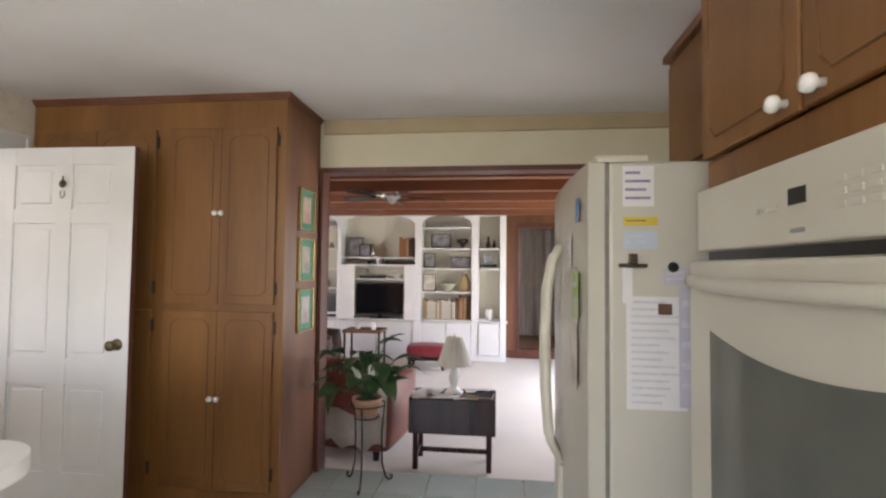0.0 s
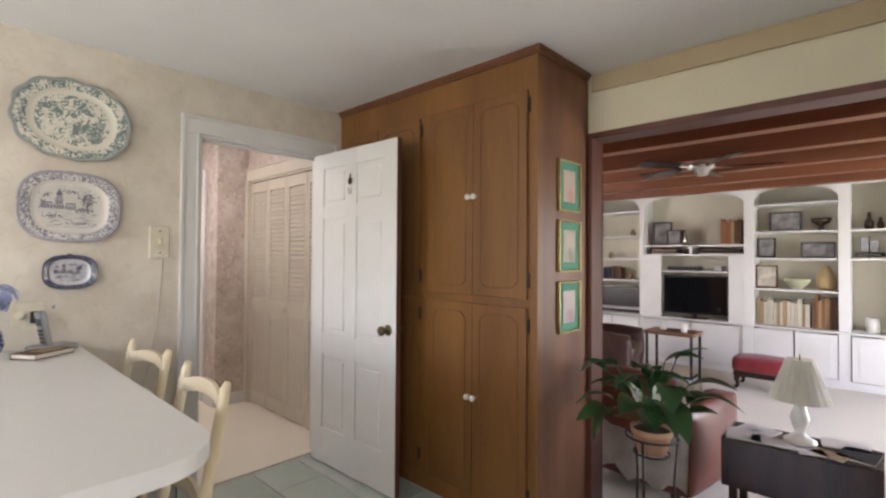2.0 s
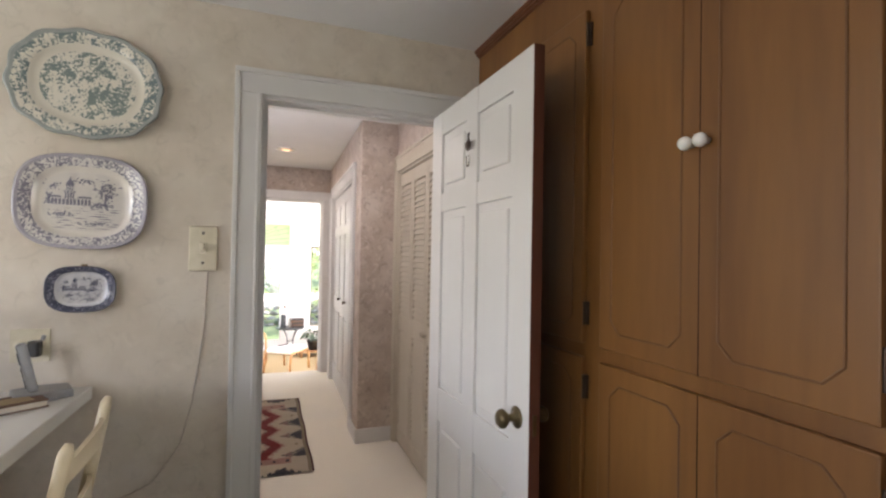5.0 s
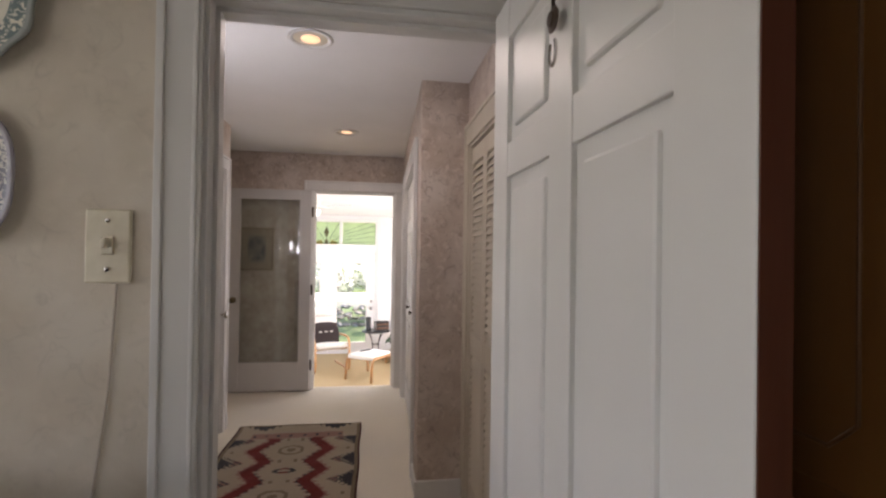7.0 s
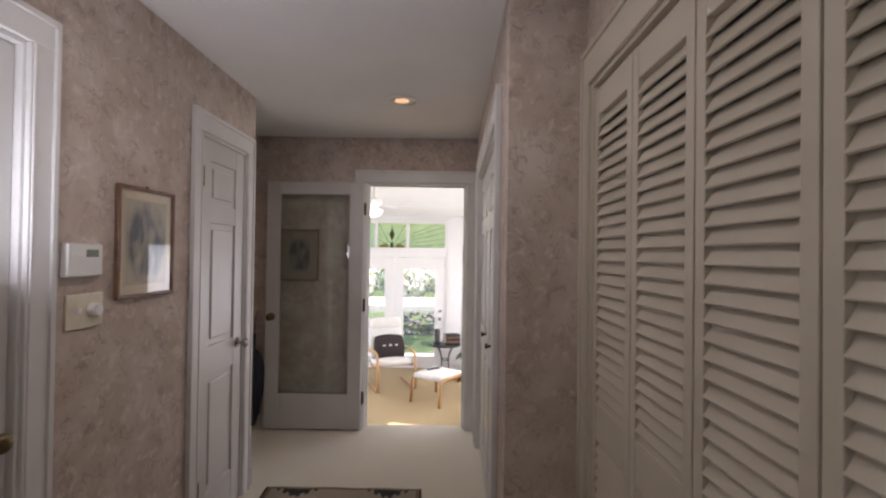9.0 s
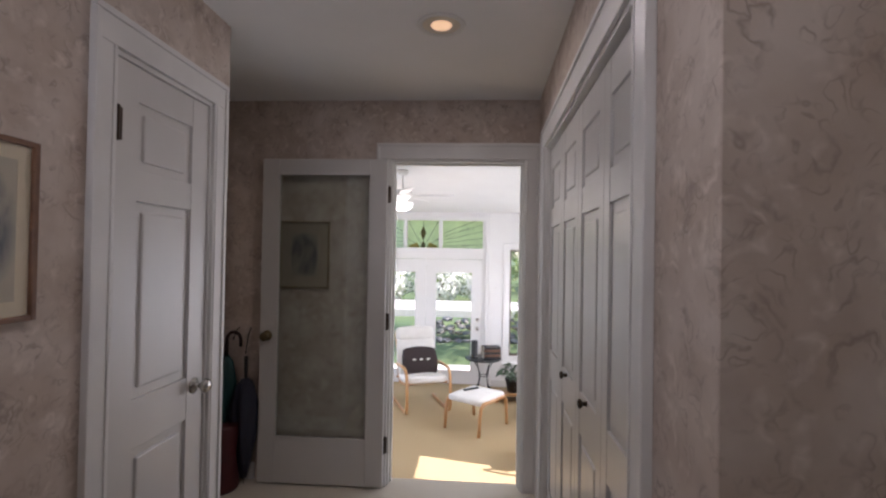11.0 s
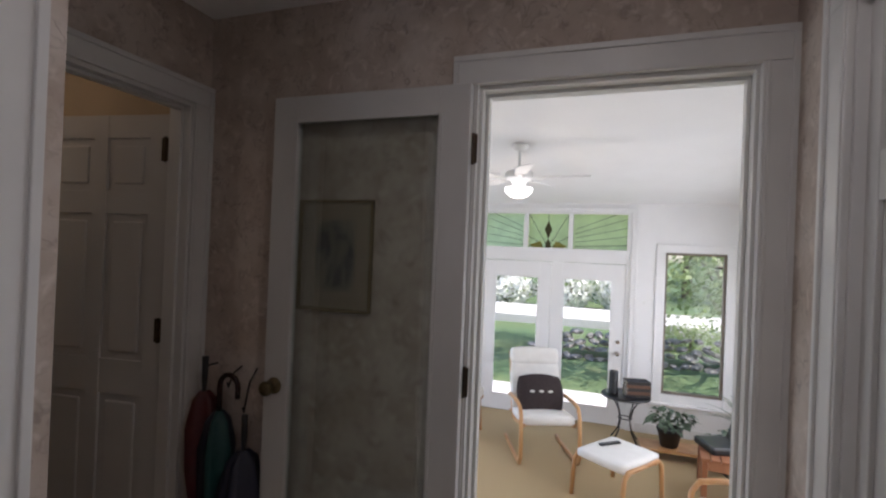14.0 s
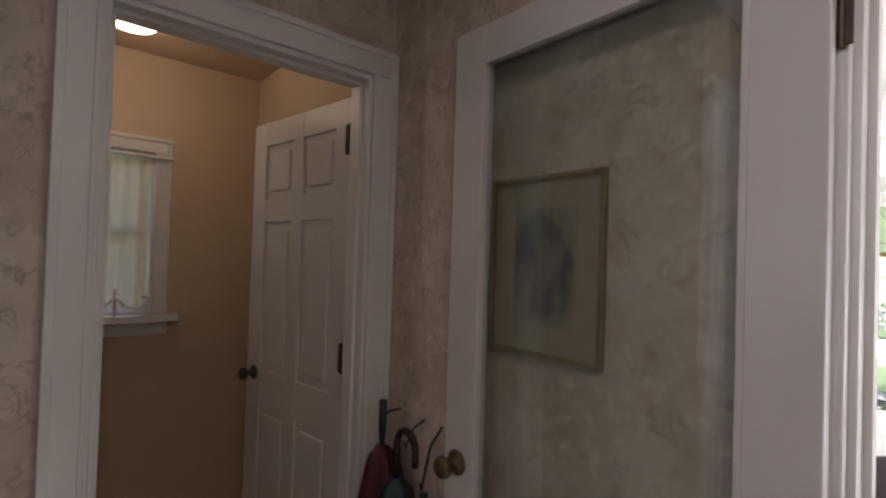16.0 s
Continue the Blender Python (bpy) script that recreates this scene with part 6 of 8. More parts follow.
# ceiling fan
def ceiling_fan(x, y, ztop, zhub, body, blade_mat, label, blade_len, lamp_mat=None, turn=10, n=5):
    root = thing("ceiling_fan", (x, y, ztop), label, "ceiling fan", turn=turn)
    d = zhub - ztop
    part("canopy", lathe([(0.07, 0), (0.072, -0.02), (0.05, -0.05), (0.015, -0.06)], 24), body, root, smooth=True)
    part("downrod", tube([(0, 0, -0.04), (0, 0, d + 0.08)], 0.012, 10), body, root)
    part("motor", lathe([(0.03, d + 0.09), (0.10, d + 0.08), (0.125, d + 0.055), (0.125, d + 0.015), (0.11, d), (0.07, d - 0.02), (0.055, d - 0.06), (0.02, d - 0.07)], 28), body, root, smooth=True)
    for i in range(n):
        a = 2 * math.pi * i / n
        arm = bmesh.new()
        box(arm, 0.10, 0.24, -0.018, 0.018, d + 0.004, d + 0.012, 0.002, m=pose(0, 0, 0, 0, 0, math.degrees(a)))
        part("blade_arm", arm, body, root)
        o = [(0.2, -0.05), (0.3, -0.06), (blade_len - 0.04, -0.07), (blade_len, -0.045), (blade_len, 0.045), (blade_len - 0.04, 0.07), (0.3, 0.06), (0.2, 0.05)]
        part("blade", extrude_outline(o, 0, 0.008, m=pose(0, 0, d + 0.014, 0, 0, math.degrees(a)) @ pose(0, 0, 0, 12, 0, 0)), blade_mat, root)
    if lamp_mat:
        part("lamp_bowl", lathe([(0.07, d - 0.065), (0.125, d - 0.075), (0.12, d - 0.11), (0.08, d - 0.15), (0.03, d - 0.165), (0, d - 0.167)], 28), lamp_mat, root, "glowing frosted glass bowl", smooth=True)
    return root


ceiling_fan(-0.33, 6.3, 2.499, 2.22, CHROME, DARKWOOD, "nickel ceiling fan with dark wooden blades at rest", 0.66, turn=20)

# drop-leaf table, lamp and things on it
dt = thing("drop_leaf_table", (0.62, 4.42, LF), "dark mahogany drop-leaf end table", "table")
part("top", boxes((-0.33, 0.33, -0.12, 0.19, 0.525, 0.545), bevel=0.005), DARKWOOD, dt)
part("drop_leaf", boxes((-0.33, 0.33, -0.138, -0.121, 0.28, 0.54), bevel=0.005), DARKWOOD, dt, "hanging table leaf")
part("drop_leaf", boxes((-0.33, 0.33, 0.191, 0.208, 0.28, 0.54), bevel=0.005), DARKWOOD, dt, "hanging table leaf")
part("apron", boxes((-0.28, 0.28, -0.09, 0.16, 0.43, 0.524), bevel=0.002), DARKWOOD, dt)
for x in (-0.28, 0.28):
    for y in (-0.09, 0.16):
        part("leg", boxes((x - 0.02, x + 0.02, y - 0.02, y + 0.02, 0, 0.43), bevel=0.004), DARKWOOD, dt)
    part("stretcher", boxes((x - 0.012, x + 0.012, -0.07, 0.14, 0.09, 0.12)), DARKWOOD, dt)
part("stretcher", boxes((-0.26, 0.26, 0.02, 0.05, 0.09, 0.12), bevel=0.002), DARKWOOD, dt)
tl = thing("table_lamp", (0.62, 4.47, LF + 0.5455), "cream table lamp with a pleated empire shade", "lamp")
part("base", lathe([(0.075, 0), (0.075, 0.015), (0.05, 0.03), (0.025, 0.05), (0.035, 0.09), (0.045, 0.13), (0.03, 0.18), (0.02, 0.22), (0.012, 0.26), (0, 0.265)], 24), PORC, tl, smooth=True)
bm = bmesh.new()
n = 40
lo = [bm.verts.new(((0.135 + 0.004 * (i % 2)) * math.cos(2 * math.pi * i / n), (0.135 + 0.004 * (i % 2)) * math.sin(2 * math.pi * i / n), 0.225)) for i in range(n)]
hi = [bm.verts.new(((0.06 + 0.002 * (i % 2)) * math.cos(2 * math.pi * i / n), (0.06 + 0.002 * (i % 2)) * math.sin(2 * math.pi * i / n), 0.44)) for i in range(n)]
for i in range(n):
    bm.faces.new((lo[i], lo[(i + 1) % n], hi[(i + 1) % n], hi[i]))
bmesh.ops.solidify(bm, geom=bm.faces[:], thickness=0.003)
part("shade", bm, SHADE, tl, "pleated cream shade")
part("harp", tube([(0, 0, 0.26), (0.03, 0, 0.33), (0, 0, 0.44), (0, 0, 0.465)], 0.003, 6), BRASS, tl)
for x, y, w, d, k, t_ in ((0.38, 4.38, 0.16, 0.2, 2, 10), (0.86, 4.45, 0.15, 0.2, 4, -8), (0.52, 4.36, 0.2, 0.12, 2, 5), (0.75, 4.36, 0.14, 0.1, 5, -12), (0.68, 4.335, 0.12, 0.09, 2, 20), (0.43, 4.52, 0.18, 0.13, 2, -15), (0.80, 4.56, 0.2, 0.14, 2, 8)):
    root = thing("magazine", (x, y, LF + 0.5455), ("pale", "dark")[k == 4] + " magazine lying on the end table", "magazine", "table papers", t_)
    part("cover", boxes((-w / 2, w / 2, -d / 2, d / 2, 0.006, 0.008)), PAPER1 if k == 2 else BOOKC[k], root)
    part("page_block", boxes((-w / 2 + 0.002, w / 2 - 0.002, -d / 2 + 0.002, d / 2 - 0.002, 0, 0.0059)), PAGES, root)


# leather armchair with a throw
def cushion(bm, x0, x1, y0, y1, z0, z1, puff=0.03, m=None, n=8):
    """A soft box, its faces swelling towards the middle."""
    b2 = bmesh.new()
    box(b2, x0, x1, y0, y1, z0, z1)
    bmesh.ops.subdivide_edges(b2, edges=b2.edges[:], cuts=n, use_grid_fill=True)
    c = Vector(((x0 + x1) / 2, (y0 + y1) / 2, (z0 + z1) / 2))
    h = Vector(((x1 - x0) / 2, (y1 - y0) / 2, (z1 - z0) / 2))
    for v in b2.verts:
        u = [(v.co[i] - c[i]) / h[i] for i in range(3)]
        for i in range(3):
            j, k = (i + 1) % 3, (i + 2) % 3
            v.co[i] += u[i] * puff * (1 - u[j] ** 2) * (1 - u[k] ** 2) - u[i] * 0.35 * puff * (abs(u[j]) ** 6 + abs(u[k]) ** 6) * 0.5
        if m:
            v.co = m @ v.co
    me = bpy.data.meshes.new("tmp")
    b2.to_mesh(me)
    b2.free()
    bm.from_mesh(me)
    bpy.data.meshes.remove(me)
    return bm


def armchair(name, m, material, label, w=0.85, d=0.85, h=0.85):
    root = thing(name, (0, 0, 0), label, "armchair")
    root.matrix_basis = m
    part("base", cushion(bmesh.new(), -w / 2 + 0.05, w / 2 - 0.05, -d / 2 + 0.04, d / 2 - 0.05, 0.08, 0.30, 0.01), material, root, smooth=True)
    part("seat_cushion", cushion(bmesh.new(), -w / 2 + 0.17, w / 2 - 0.17, -d / 2, d / 2 - 0.22, 0.30, 0.45, 0.03), material, root, smooth=True)
    part("backrest", cushion(bmesh.new(), -w / 2 + 0.10, w / 2 - 0.10, 0, 0.22, 0.0, h - 0.28, 0.04, m=pose(0, d / 2 - 0.24, 0.28, -10, 0, 0)), material, root, smooth=True)
    for s in (-1, 1):
        part("arm", cushion(bmesh.new(), s * (w / 2 - 0.08) - 0.09, s * (w / 2 - 0.08) + 0.09, -d / 2 + 0.02, d / 2 - 0.06, 0.08, 0.60, 0.03), material, root, smooth=True)
        for y in (-d / 2 + 0.08, d / 2 - 0.1):
            part("foot", lathe([(0.025, 0), (0.03, 0.06), (0.035, 0.09)], 12, m=Matrix.Translation((s * (w / 2 - 0.1), y, 0))), DARKWOOD, root)
    return root


armchair("leather_armchair", pose(-0.24, 4.78, LF, 0, 0, 172), LEATHER, "red-brown leather armchair with a white throw over it", 0.78, 0.8, 0.78)
bm = bmesh.new()
n, mrows = 14, []
path = [(4.30, 0.04), (4.325, 0.2), (4.35, 0.38), (4.37, 0.5), (4.42, 0.60), (4.52, 0.635), (4.62, 0.60), (4.67, 0.5), (4.68, 0.38)]
for i in range(n + 1):
    u = i / n
    mrows.append([bm.verts.new((-0.56 + u * 0.67, y + 0.012 * math.sin(u * 19 + z * 9), z - 0.03 + 0.016 * math.sin(u * 7) * (1.4 if k == 0 else 0.6) + (0.03 * math.sin(u * 23) if k == 0 else 0))) for k, (y, z) in enumerate(path)])
for a, b in zip(mrows, mrows[1:]):
    for k in range(len(path) - 1):
        bm.faces.new((a[k], b[k], b[k + 1], a[k + 1]))
bmesh.ops.solidify(bm, geom=bm.faces[:], thickness=0.012)
bmesh.ops.subdivide_edges(bm, edges=bm.edges[:], cuts=1, use_grid_fill=True)
tagged(part("throw_blanket", bm, THROW, smooth=True), "white knitted throw draped over the leather armchair", "throw")
armchair("recliner", pose(-1.75, 7.2, LF, 0, 0, 100), LEATHERD, "dark brown leather recliner beside the bookcase", 0.9, 0.9, 0.95)
tagged(part("blue_pouf", cushion(bmesh.new(), -0.2, 0.2, -0.2, 0.2, 0.012, 0.5, 0.03, m=pose(-0.35, 5.45, LF, 0, 0, 20)), BLUEF, smooth=True), "blue upholstered pouf beside the armchair", "pouf")
st = thing("side_table", (-0.95, 7.45, LF), "small table with wooden top and black metal frame", "side table")
part("top", boxes((-0.28, 0.28, -0.2, 0.2, 0.60, 0.64), bevel=0.004), wood("walnut_top", (0.13, 0.06, 0.03), (0.25, 0.12, 0.06), 0.4, 7, 0), st)
for x in (-0.25, 0.25):
    for y in (-0.17, 0.17):
        part("leg", boxes((x - 0.012, x + 0.012, y - 0.012, y + 0.012, 0, 0.60)), IRON, st)
    part("rail", boxes((x - 0.01, x + 0.01, -0.16, 0.16, 0.12, 0.14)), IRON, st)
part("rail", boxes((-0.24, 0.24, -0.178, -0.162, 0.12, 0.14)), IRON, st)
bowl("white_mug", -1.05, 7.42, LF + 0.64, [(0.035, 0), (0.04, 0.01), (0.04, 0.09), (0.036, 0.09), (0.034, 0.015), (0, 0.012)], PORC, "white mug standing on the side table", "mug")
bowl("white_mug", -0.80, 7.36, LF + 0.64, [(0.03, 0), (0.035, 0.01), (0.035, 0.1), (0.031, 0.1), (0.03, 0.015), (0, 0.012)], PORC, "white mug standing on the side table", "mug")
fs = thing("footstool", (-0.1, 7.95, LF), "crimson velvet footstool on dark carved legs", "footstool")
part("cushion", cushion(bmesh.new(), -0.29, 0.29, -0.2, 0.2, 0.2, 0.36, 0.03), REDVEL, fs, smooth=True)
part("frame", boxes((-0.28, 0.28, -0.19, 0.19, 0.14, 0.2), bevel=0.006), DARKWOOD, fs)
for x in (-0.24, 0.24):
    for y in (-0.15, 0.15):
        part("leg", tube([(x, y, 0.15), (x * 1.06, y * 1.06, 0.1), (x * 1.0, y, 0.04), (x * 1.1, y * 1.1, 0.0)], [0.03, 0.028, 0.018, 0.022], 8), DARKWOOD, fs, smooth=True)
# doorway beyond, its trim and a curtain
casing("trim_living_door", 'x', 1.33, 2.13, 2.08, LY, -1, 0.09, bottom=LF, material=MAHOG, label="red mahogany door casing")
slab("baseboard_living", [(1.13, 1.24, LY - 0.016, LY, LF, LF + 0.14), (2.22, 3.49, LY - 0.016, LY, LF, LF + 0.14), (1.33, 2.13, LY - 0.02, LY + 0.1, LF, 0.0)], MAHOG, "red mahogany baseboard and sill", "baseboard")
bm = bmesh.new()
rows_ = []
for i in range(90):
    u = i / 89
    rows_.append((bm.verts.new((1.0 + u * 1.7, 10.6 + 0.05 * math.sin(u * 60), 0.02)), bm.verts.new((1.0 + u * 1.7, 10.6 + 0.05 * math.sin(u * 60 + 0.3), 2.2))))
for a, b in zip(rows_, rows_[1:]):
    bm.faces.new((a[0], b[0], b[1], a[1]))
cu = thing("long_curtain", (0, 0, 0), "long white pleated curtain in the room behind", "curtain")
part("cloth", bm, mat("white_drape", (0.66, 0.62, 0.58), 0.9, var=(0.6, 0.56, 0.52), scale=5), cu, smooth=True)
part("rod", tube([(0.95, 10.6, 2.21), (2.8, 10.6, 2.21)], 0.014, 10), BRASS, cu)
slab("floor_far_room", [(0.9, 3.5, 9.11, 10.9, LF, 0.0)], wood("honey_floor", (0.25, 0.12, 0.05), (0.4, 0.22, 0.1), 0.3, 6, 1), "honey wooden floor", "floor")


# ---------------- plant on an iron stand ----------------
def leaf_mesh(length, width, droop, n=9):
    """A pointed, folded, arching blade."""
    bm = bmesh.new()
    rows = []
    for i in range(n + 1):
        u = i / n
        w = width * math.sin(math.pi * min(1, u * 0.97 + 0.03) ** 0.85) ** 0.75 * (1 - 0.15 * u)
        z = 0.10 * math.sin(u * 2.4) * length - droop * u * u * length
        x = length * u * (1 - 0.15 * droop * u)
        rows.append([bm.verts.new((x, s * w * k, z + 0.22 * w * k * (1 if k else 0))) for s, k in ((-1, 1), (-1, 0.5), (1, 0), (1, 0.5), (1, 1))])
    for a, b in zip(rows, rows[1:]):
        for k in range(4):
            bm.faces.new((a[k], b[k], b[k + 1], a[k + 1]))
    return bm


def potted_lily(x, y, z):
    root = thing("potted_lily", (x, y, z), "peace lily in a terracotta pot on the iron stand", "plant")
    part("pot", lathe([(0.066, 0), (0.084, 0.08), (0.092, 0.085), (0.098, 0.115), (0.088, 0.115), (0.084, 0.1), (0, 0.098)], 28), TERRA, root, smooth=True)
    part("soil", lathe([(0.083, 0.102), (0.05, 0.108), (0, 0.11)], 20), SOIL, root)
    rg = random.Random(21)
    protos = [leaf_mesh(0.20, 0.062, 0.35), leaf_mesh(0.23, 0.068, 0.55), leaf_mesh(0.16, 0.052, 0.2)]
    datas = []
    for b in protos:
        me = bpy.data.meshes.new("leaf")
        b.to_mesh(me)
        b.free()
        me.materials.append(LEAF)
        me.shade_smooth()
        datas.append(me)
    for i in range(32):
        a = i * 137.5 + rg.uniform(-15, 15)
        lean = rg.uniform(0.03, 0.23)
        hgt = rg.uniform(0.14, 0.38) - lean * 0.35
        tip = Vector((lean * math.cos(radians(a)), lean * math.sin(radians(a)), 0.11 + hgt))
        part("stalk", tube([(0.02 * math.cos(radians(a)), 0.02 * math.sin(radians(a)), 0.11), tuple(tip * 0.6 + Vector((0, 0, 0.06))), tuple(tip)], 0.0028, 5), LEAF, root)
        o = new("leaf", datas[i % 3])
        o.parent = root
        o.matrix_basis = Matrix.Translation(tip) @ pose(0, 0, 0, rg.uniform(-20, 20), rg.uniform(-35, 25), a + rg.uniform(-25, 25)) @ Matrix.Scale(rg.uniform(0.75, 1.1), 4)
    for i in range(9):
        a = i * 71 + 20
        r = rg.uniform(0.04, 0.1)
        p = Vector((r * math.cos(radians(a)), r * math.sin(radians(a)), rg.uniform(0.15, 0.26)))
        part("flower_stalk", tube([(0, 0, 0.11), tuple(p * 0.7), tuple(p)], 0.002, 5), LEAF2, root)
        b = leaf_mesh(0.075, 0.022, 0.1, 6)
        o = part("flower", b, PETAL, root, "white lily spathe", smooth=True)
        o.matrix_basis = Matrix.Translation(p) @ pose(0, 0, 0, 0, -65, a)
    return root


SX, SY = 0.13, 3.69
ps = thing("plant_stand", (SX, SY, 0), "slim black iron plant stand with curled feet", "plant stand")
RZ = 0.51
for zz, rr in ((RZ, 0.118), (RZ - 0.08, 0.080)):
    part("ring", tube([(rr * math.cos(a), rr * math.sin(a), zz) for a in [2 * math.pi * i / 28 for i in range(28)]], 0.005, 6, closed=True), IRON, ps, smooth=True)
part("cross_bar", tube([(-0.08, 0, RZ - 0.08), (0.08, 0, RZ - 0.08)], 0.004, 6), IRON, ps)
part("cross_bar", tube([(0, -0.08, RZ - 0.08), (0, 0.08, RZ - 0.08)], 0.004, 6), IRON, ps)
for k in range(3):
    a = radians(90 + 120 * k + 180)
    ca, sa = math.cos(a), math.sin(a)
    pts = [(0.118 * ca, 0.118 * sa, RZ), (0.10 * ca, 0.10 * sa, 0.3), (0.105 * ca, 0.105 * sa, 0.12), (0.13 * ca, 0.13 * sa, 0.03), (0.155 * ca, 0.155 * sa, 0.006), (0.175 * ca, 0.175 * sa, 0.018), (0.172 * ca, 0.172 * sa, 0.036), (0.158 * ca, 0.158 * sa, 0.032)]
    part("leg", tube(pts, 0.006, 7), IRON, ps, smooth=True)
potted_lily(SX, SY, RZ - 0.074)


# ---------------- hall rug and umbrellas ----------------
def kilim(x0, x1, y0, y1):
    """Flat-woven rug, knot by knot: linked medallions in a toothed red band, combed triangles at the edges."""
    root = thing("hall_rug", (0, 0, 0), "cream kilim rug with toothed red medallion band and navy combs", "rug")
    tones = (("ecru", (0.62, 0.54, 0.42), (0.54, 0.46, 0.35)), ("red", (0.20, 0.018, 0.016), (0.27, 0.03, 0.025)), ("navy", (0.045, 0.045, 0.06), (0.08, 0.075, 0.085)), ("rose", (0.48, 0.29, 0.24), (0.42, 0.24, 0.20)), ("tan", (0.34, 0.27, 0.18), (0.28, 0.22, 0.15)), ("maroon", (0.07, 0.012, 0.015), (0.10, 0.02, 0.02)))
    mats = [mat("rug_wool_" + n_, c, 1.0, var=v_, scale=120, bump=0.5, bump_scale=260, second=tuple(k * 0.88 for k in c), second_scale=7, spec=0.1, sheen=0.2) for n_, c, v_ in tones]
    nx, ny = int((x1 - x0) / 0.0115), int((y1 - y0) / 0.0115)
    bm = bmesh.new()
    grid = [[bm.verts.new((x0 + (x1 - x0) * i / nx, y0 + (y1 - y0) * j / ny + 0.004 * math.sin(i * 0.11), 0.009 + 0.0012 * math.sin(i * 0.4 + j * 0.23))) for j in range(ny + 1)] for i in range(nx + 1)]
    mid, half = (y0 + y1) / 2, (y1 - y0) / 2
    per = 0.37
    for i in range(nx):
        for j in range(ny):
            f = bm.faces.new((grid[i][j], grid[i + 1][j], grid[i + 1][j + 1], grid[i][j + 1]))
            v = min((i + 0.5) * (x1 - x0) / nx, (x1 - x0) - (i + 0.5) * (x1 - x0) / nx + 0.02)
            u = abs(y0 + (y1 - y0) * (j + 0.5) / ny - mid)
            tooth = (i // 2) % 2
            q = abs((v - 0.30 - 0.21) % per - per / 2) / (per / 2)
            band = 0.145 + 0.115 * q
            d = u - band
            k = 0
            if u > half - 0.012:
                k = 5
            elif u > half - 0.03:
                k = 4
            elif v < 0.018:
                k = 4
            elif v < 0.135 and abs(u - 0.28) < 0.17 * (1 - v / 0.135):
                k = 2 if (abs(u - 0.28) < 0.12 * (1 - v / 0.11) or (j // 2) % 2) else 0
            elif 0.215 < v < 0.255 and u < 0.37 and (int(u / 0.022) % 4 == 2):
                k = 2
            elif v < 0.29:
                k = 3 if 0.19 < v and u < 0.34 else 0
            elif abs(d) < 0.042:
                k = 1
            elif 0 < -d - 0.042 < 0.026:
                k = 2 if tooth and -d < 0.056 else (3 if tooth else 0)
            elif 0 < d - 0.042 < 0.03:
                k = 3 if tooth or d < 0.052 else 0
            elif d > 0:
                w = abs((v - 0.51) % per - per / 2) / (per / 2)
                edge = half - 0.03 - u
                if edge < 0.17 * (1 - w * 1.5):
                    core = edge < 0.09 * (1 - w * 1.9)
                    k = 2 if core or (j // 2 + i // 2) % 2 else (3 if edge > 0.1 else 0)
                elif abs(edge - 0.05) < 0.014 and w > 0.9:
                    k = 4
            else:
                c = (v - 0.51 + per / 2) % per - per / 2
                odd = int((v - 0.51 + per / 2) // per) % 2
                r_ = math.hypot(c / 1.0, u / 1.15)
                if 0.058 < r_ < 0.080:
                    k = (2 if u > 0.03 else 1) if odd else 4
                elif r_ < 0.03:
                    k = 3 if odd else 4
                elif abs(abs(c) - per / 2 + 0.01) < 0.012 and abs(u - 0.05) < 0.014:
                    k = 4
            f.material_index = k
    bmesh.ops.solidify(bm, geom=bm.faces[:], thickness=0.006)
    part("weave", bm, mats, root)
    return root



kilim(-4.72, -3.06, 1.73, 2.69)


def umbrella(x, y, z, cols, label, hook=True, turn=0, s=1.0):
    root = thing("umbrella", (x, y, z), label, "umbrella", "umbrellas on the hooks", turn)
    bm = bmesh.new()
    n, rows = 20, []
    for zz, r in ((0.0, 0.012), (-0.04, 0.03), (-0.15, 0.045), (-0.32, 0.042), (-0.5, 0.025), (-0.62, 0.01)):
        rows.append([bm.verts.new((s * r * (1 + 0.28 * math.sin(5 * a)) * math.cos(a) * 1.2, s * r * (1 + 0.28 * math.sin(5 * a)) * math.sin(a), zz)) for a in [2 * math.pi * i / n for i in range(n)]])
    for ra, rb in zip(rows, rows[1:]):
        for i in range(n):
            f = bm.faces.new((ra[i], ra[(i + 1) % n], rb[(i + 1) % n], rb[i]))
            f.material_index = (i // 5) % len(cols)
    bm.faces.new(rows[0])
    bm.faces.new(rows[-1])
    part("canopy", bm, cols, root, smooth=True)
    part("tip", tube([(0, 0, -0.61), (0, 0, -0.67)], 0.004, 6), CHROME, root)
    if hook:
        pts = [(0, 0, -0.02), (0, 0, 0.10)] + [(0, 0.045 - 0.045 * math.cos(a), 0.10 + 0.05 * math.sin(a)) for a in [math.pi * i / 8 for i in range(1, 9)]] + [(0, 0.09, 0.06)]
        part("handle", tube(pts, 0.0105, 10), DARKWOOD, root, "dark crook handle", smooth=True)
    else:
        part("handle", tube([(0, 0, -0.02), (0, 0, 0.06), (0, 0, 0.14)], [0.008, 0.012, 0.013], 10), BLACK, root, smooth=True)
    return root


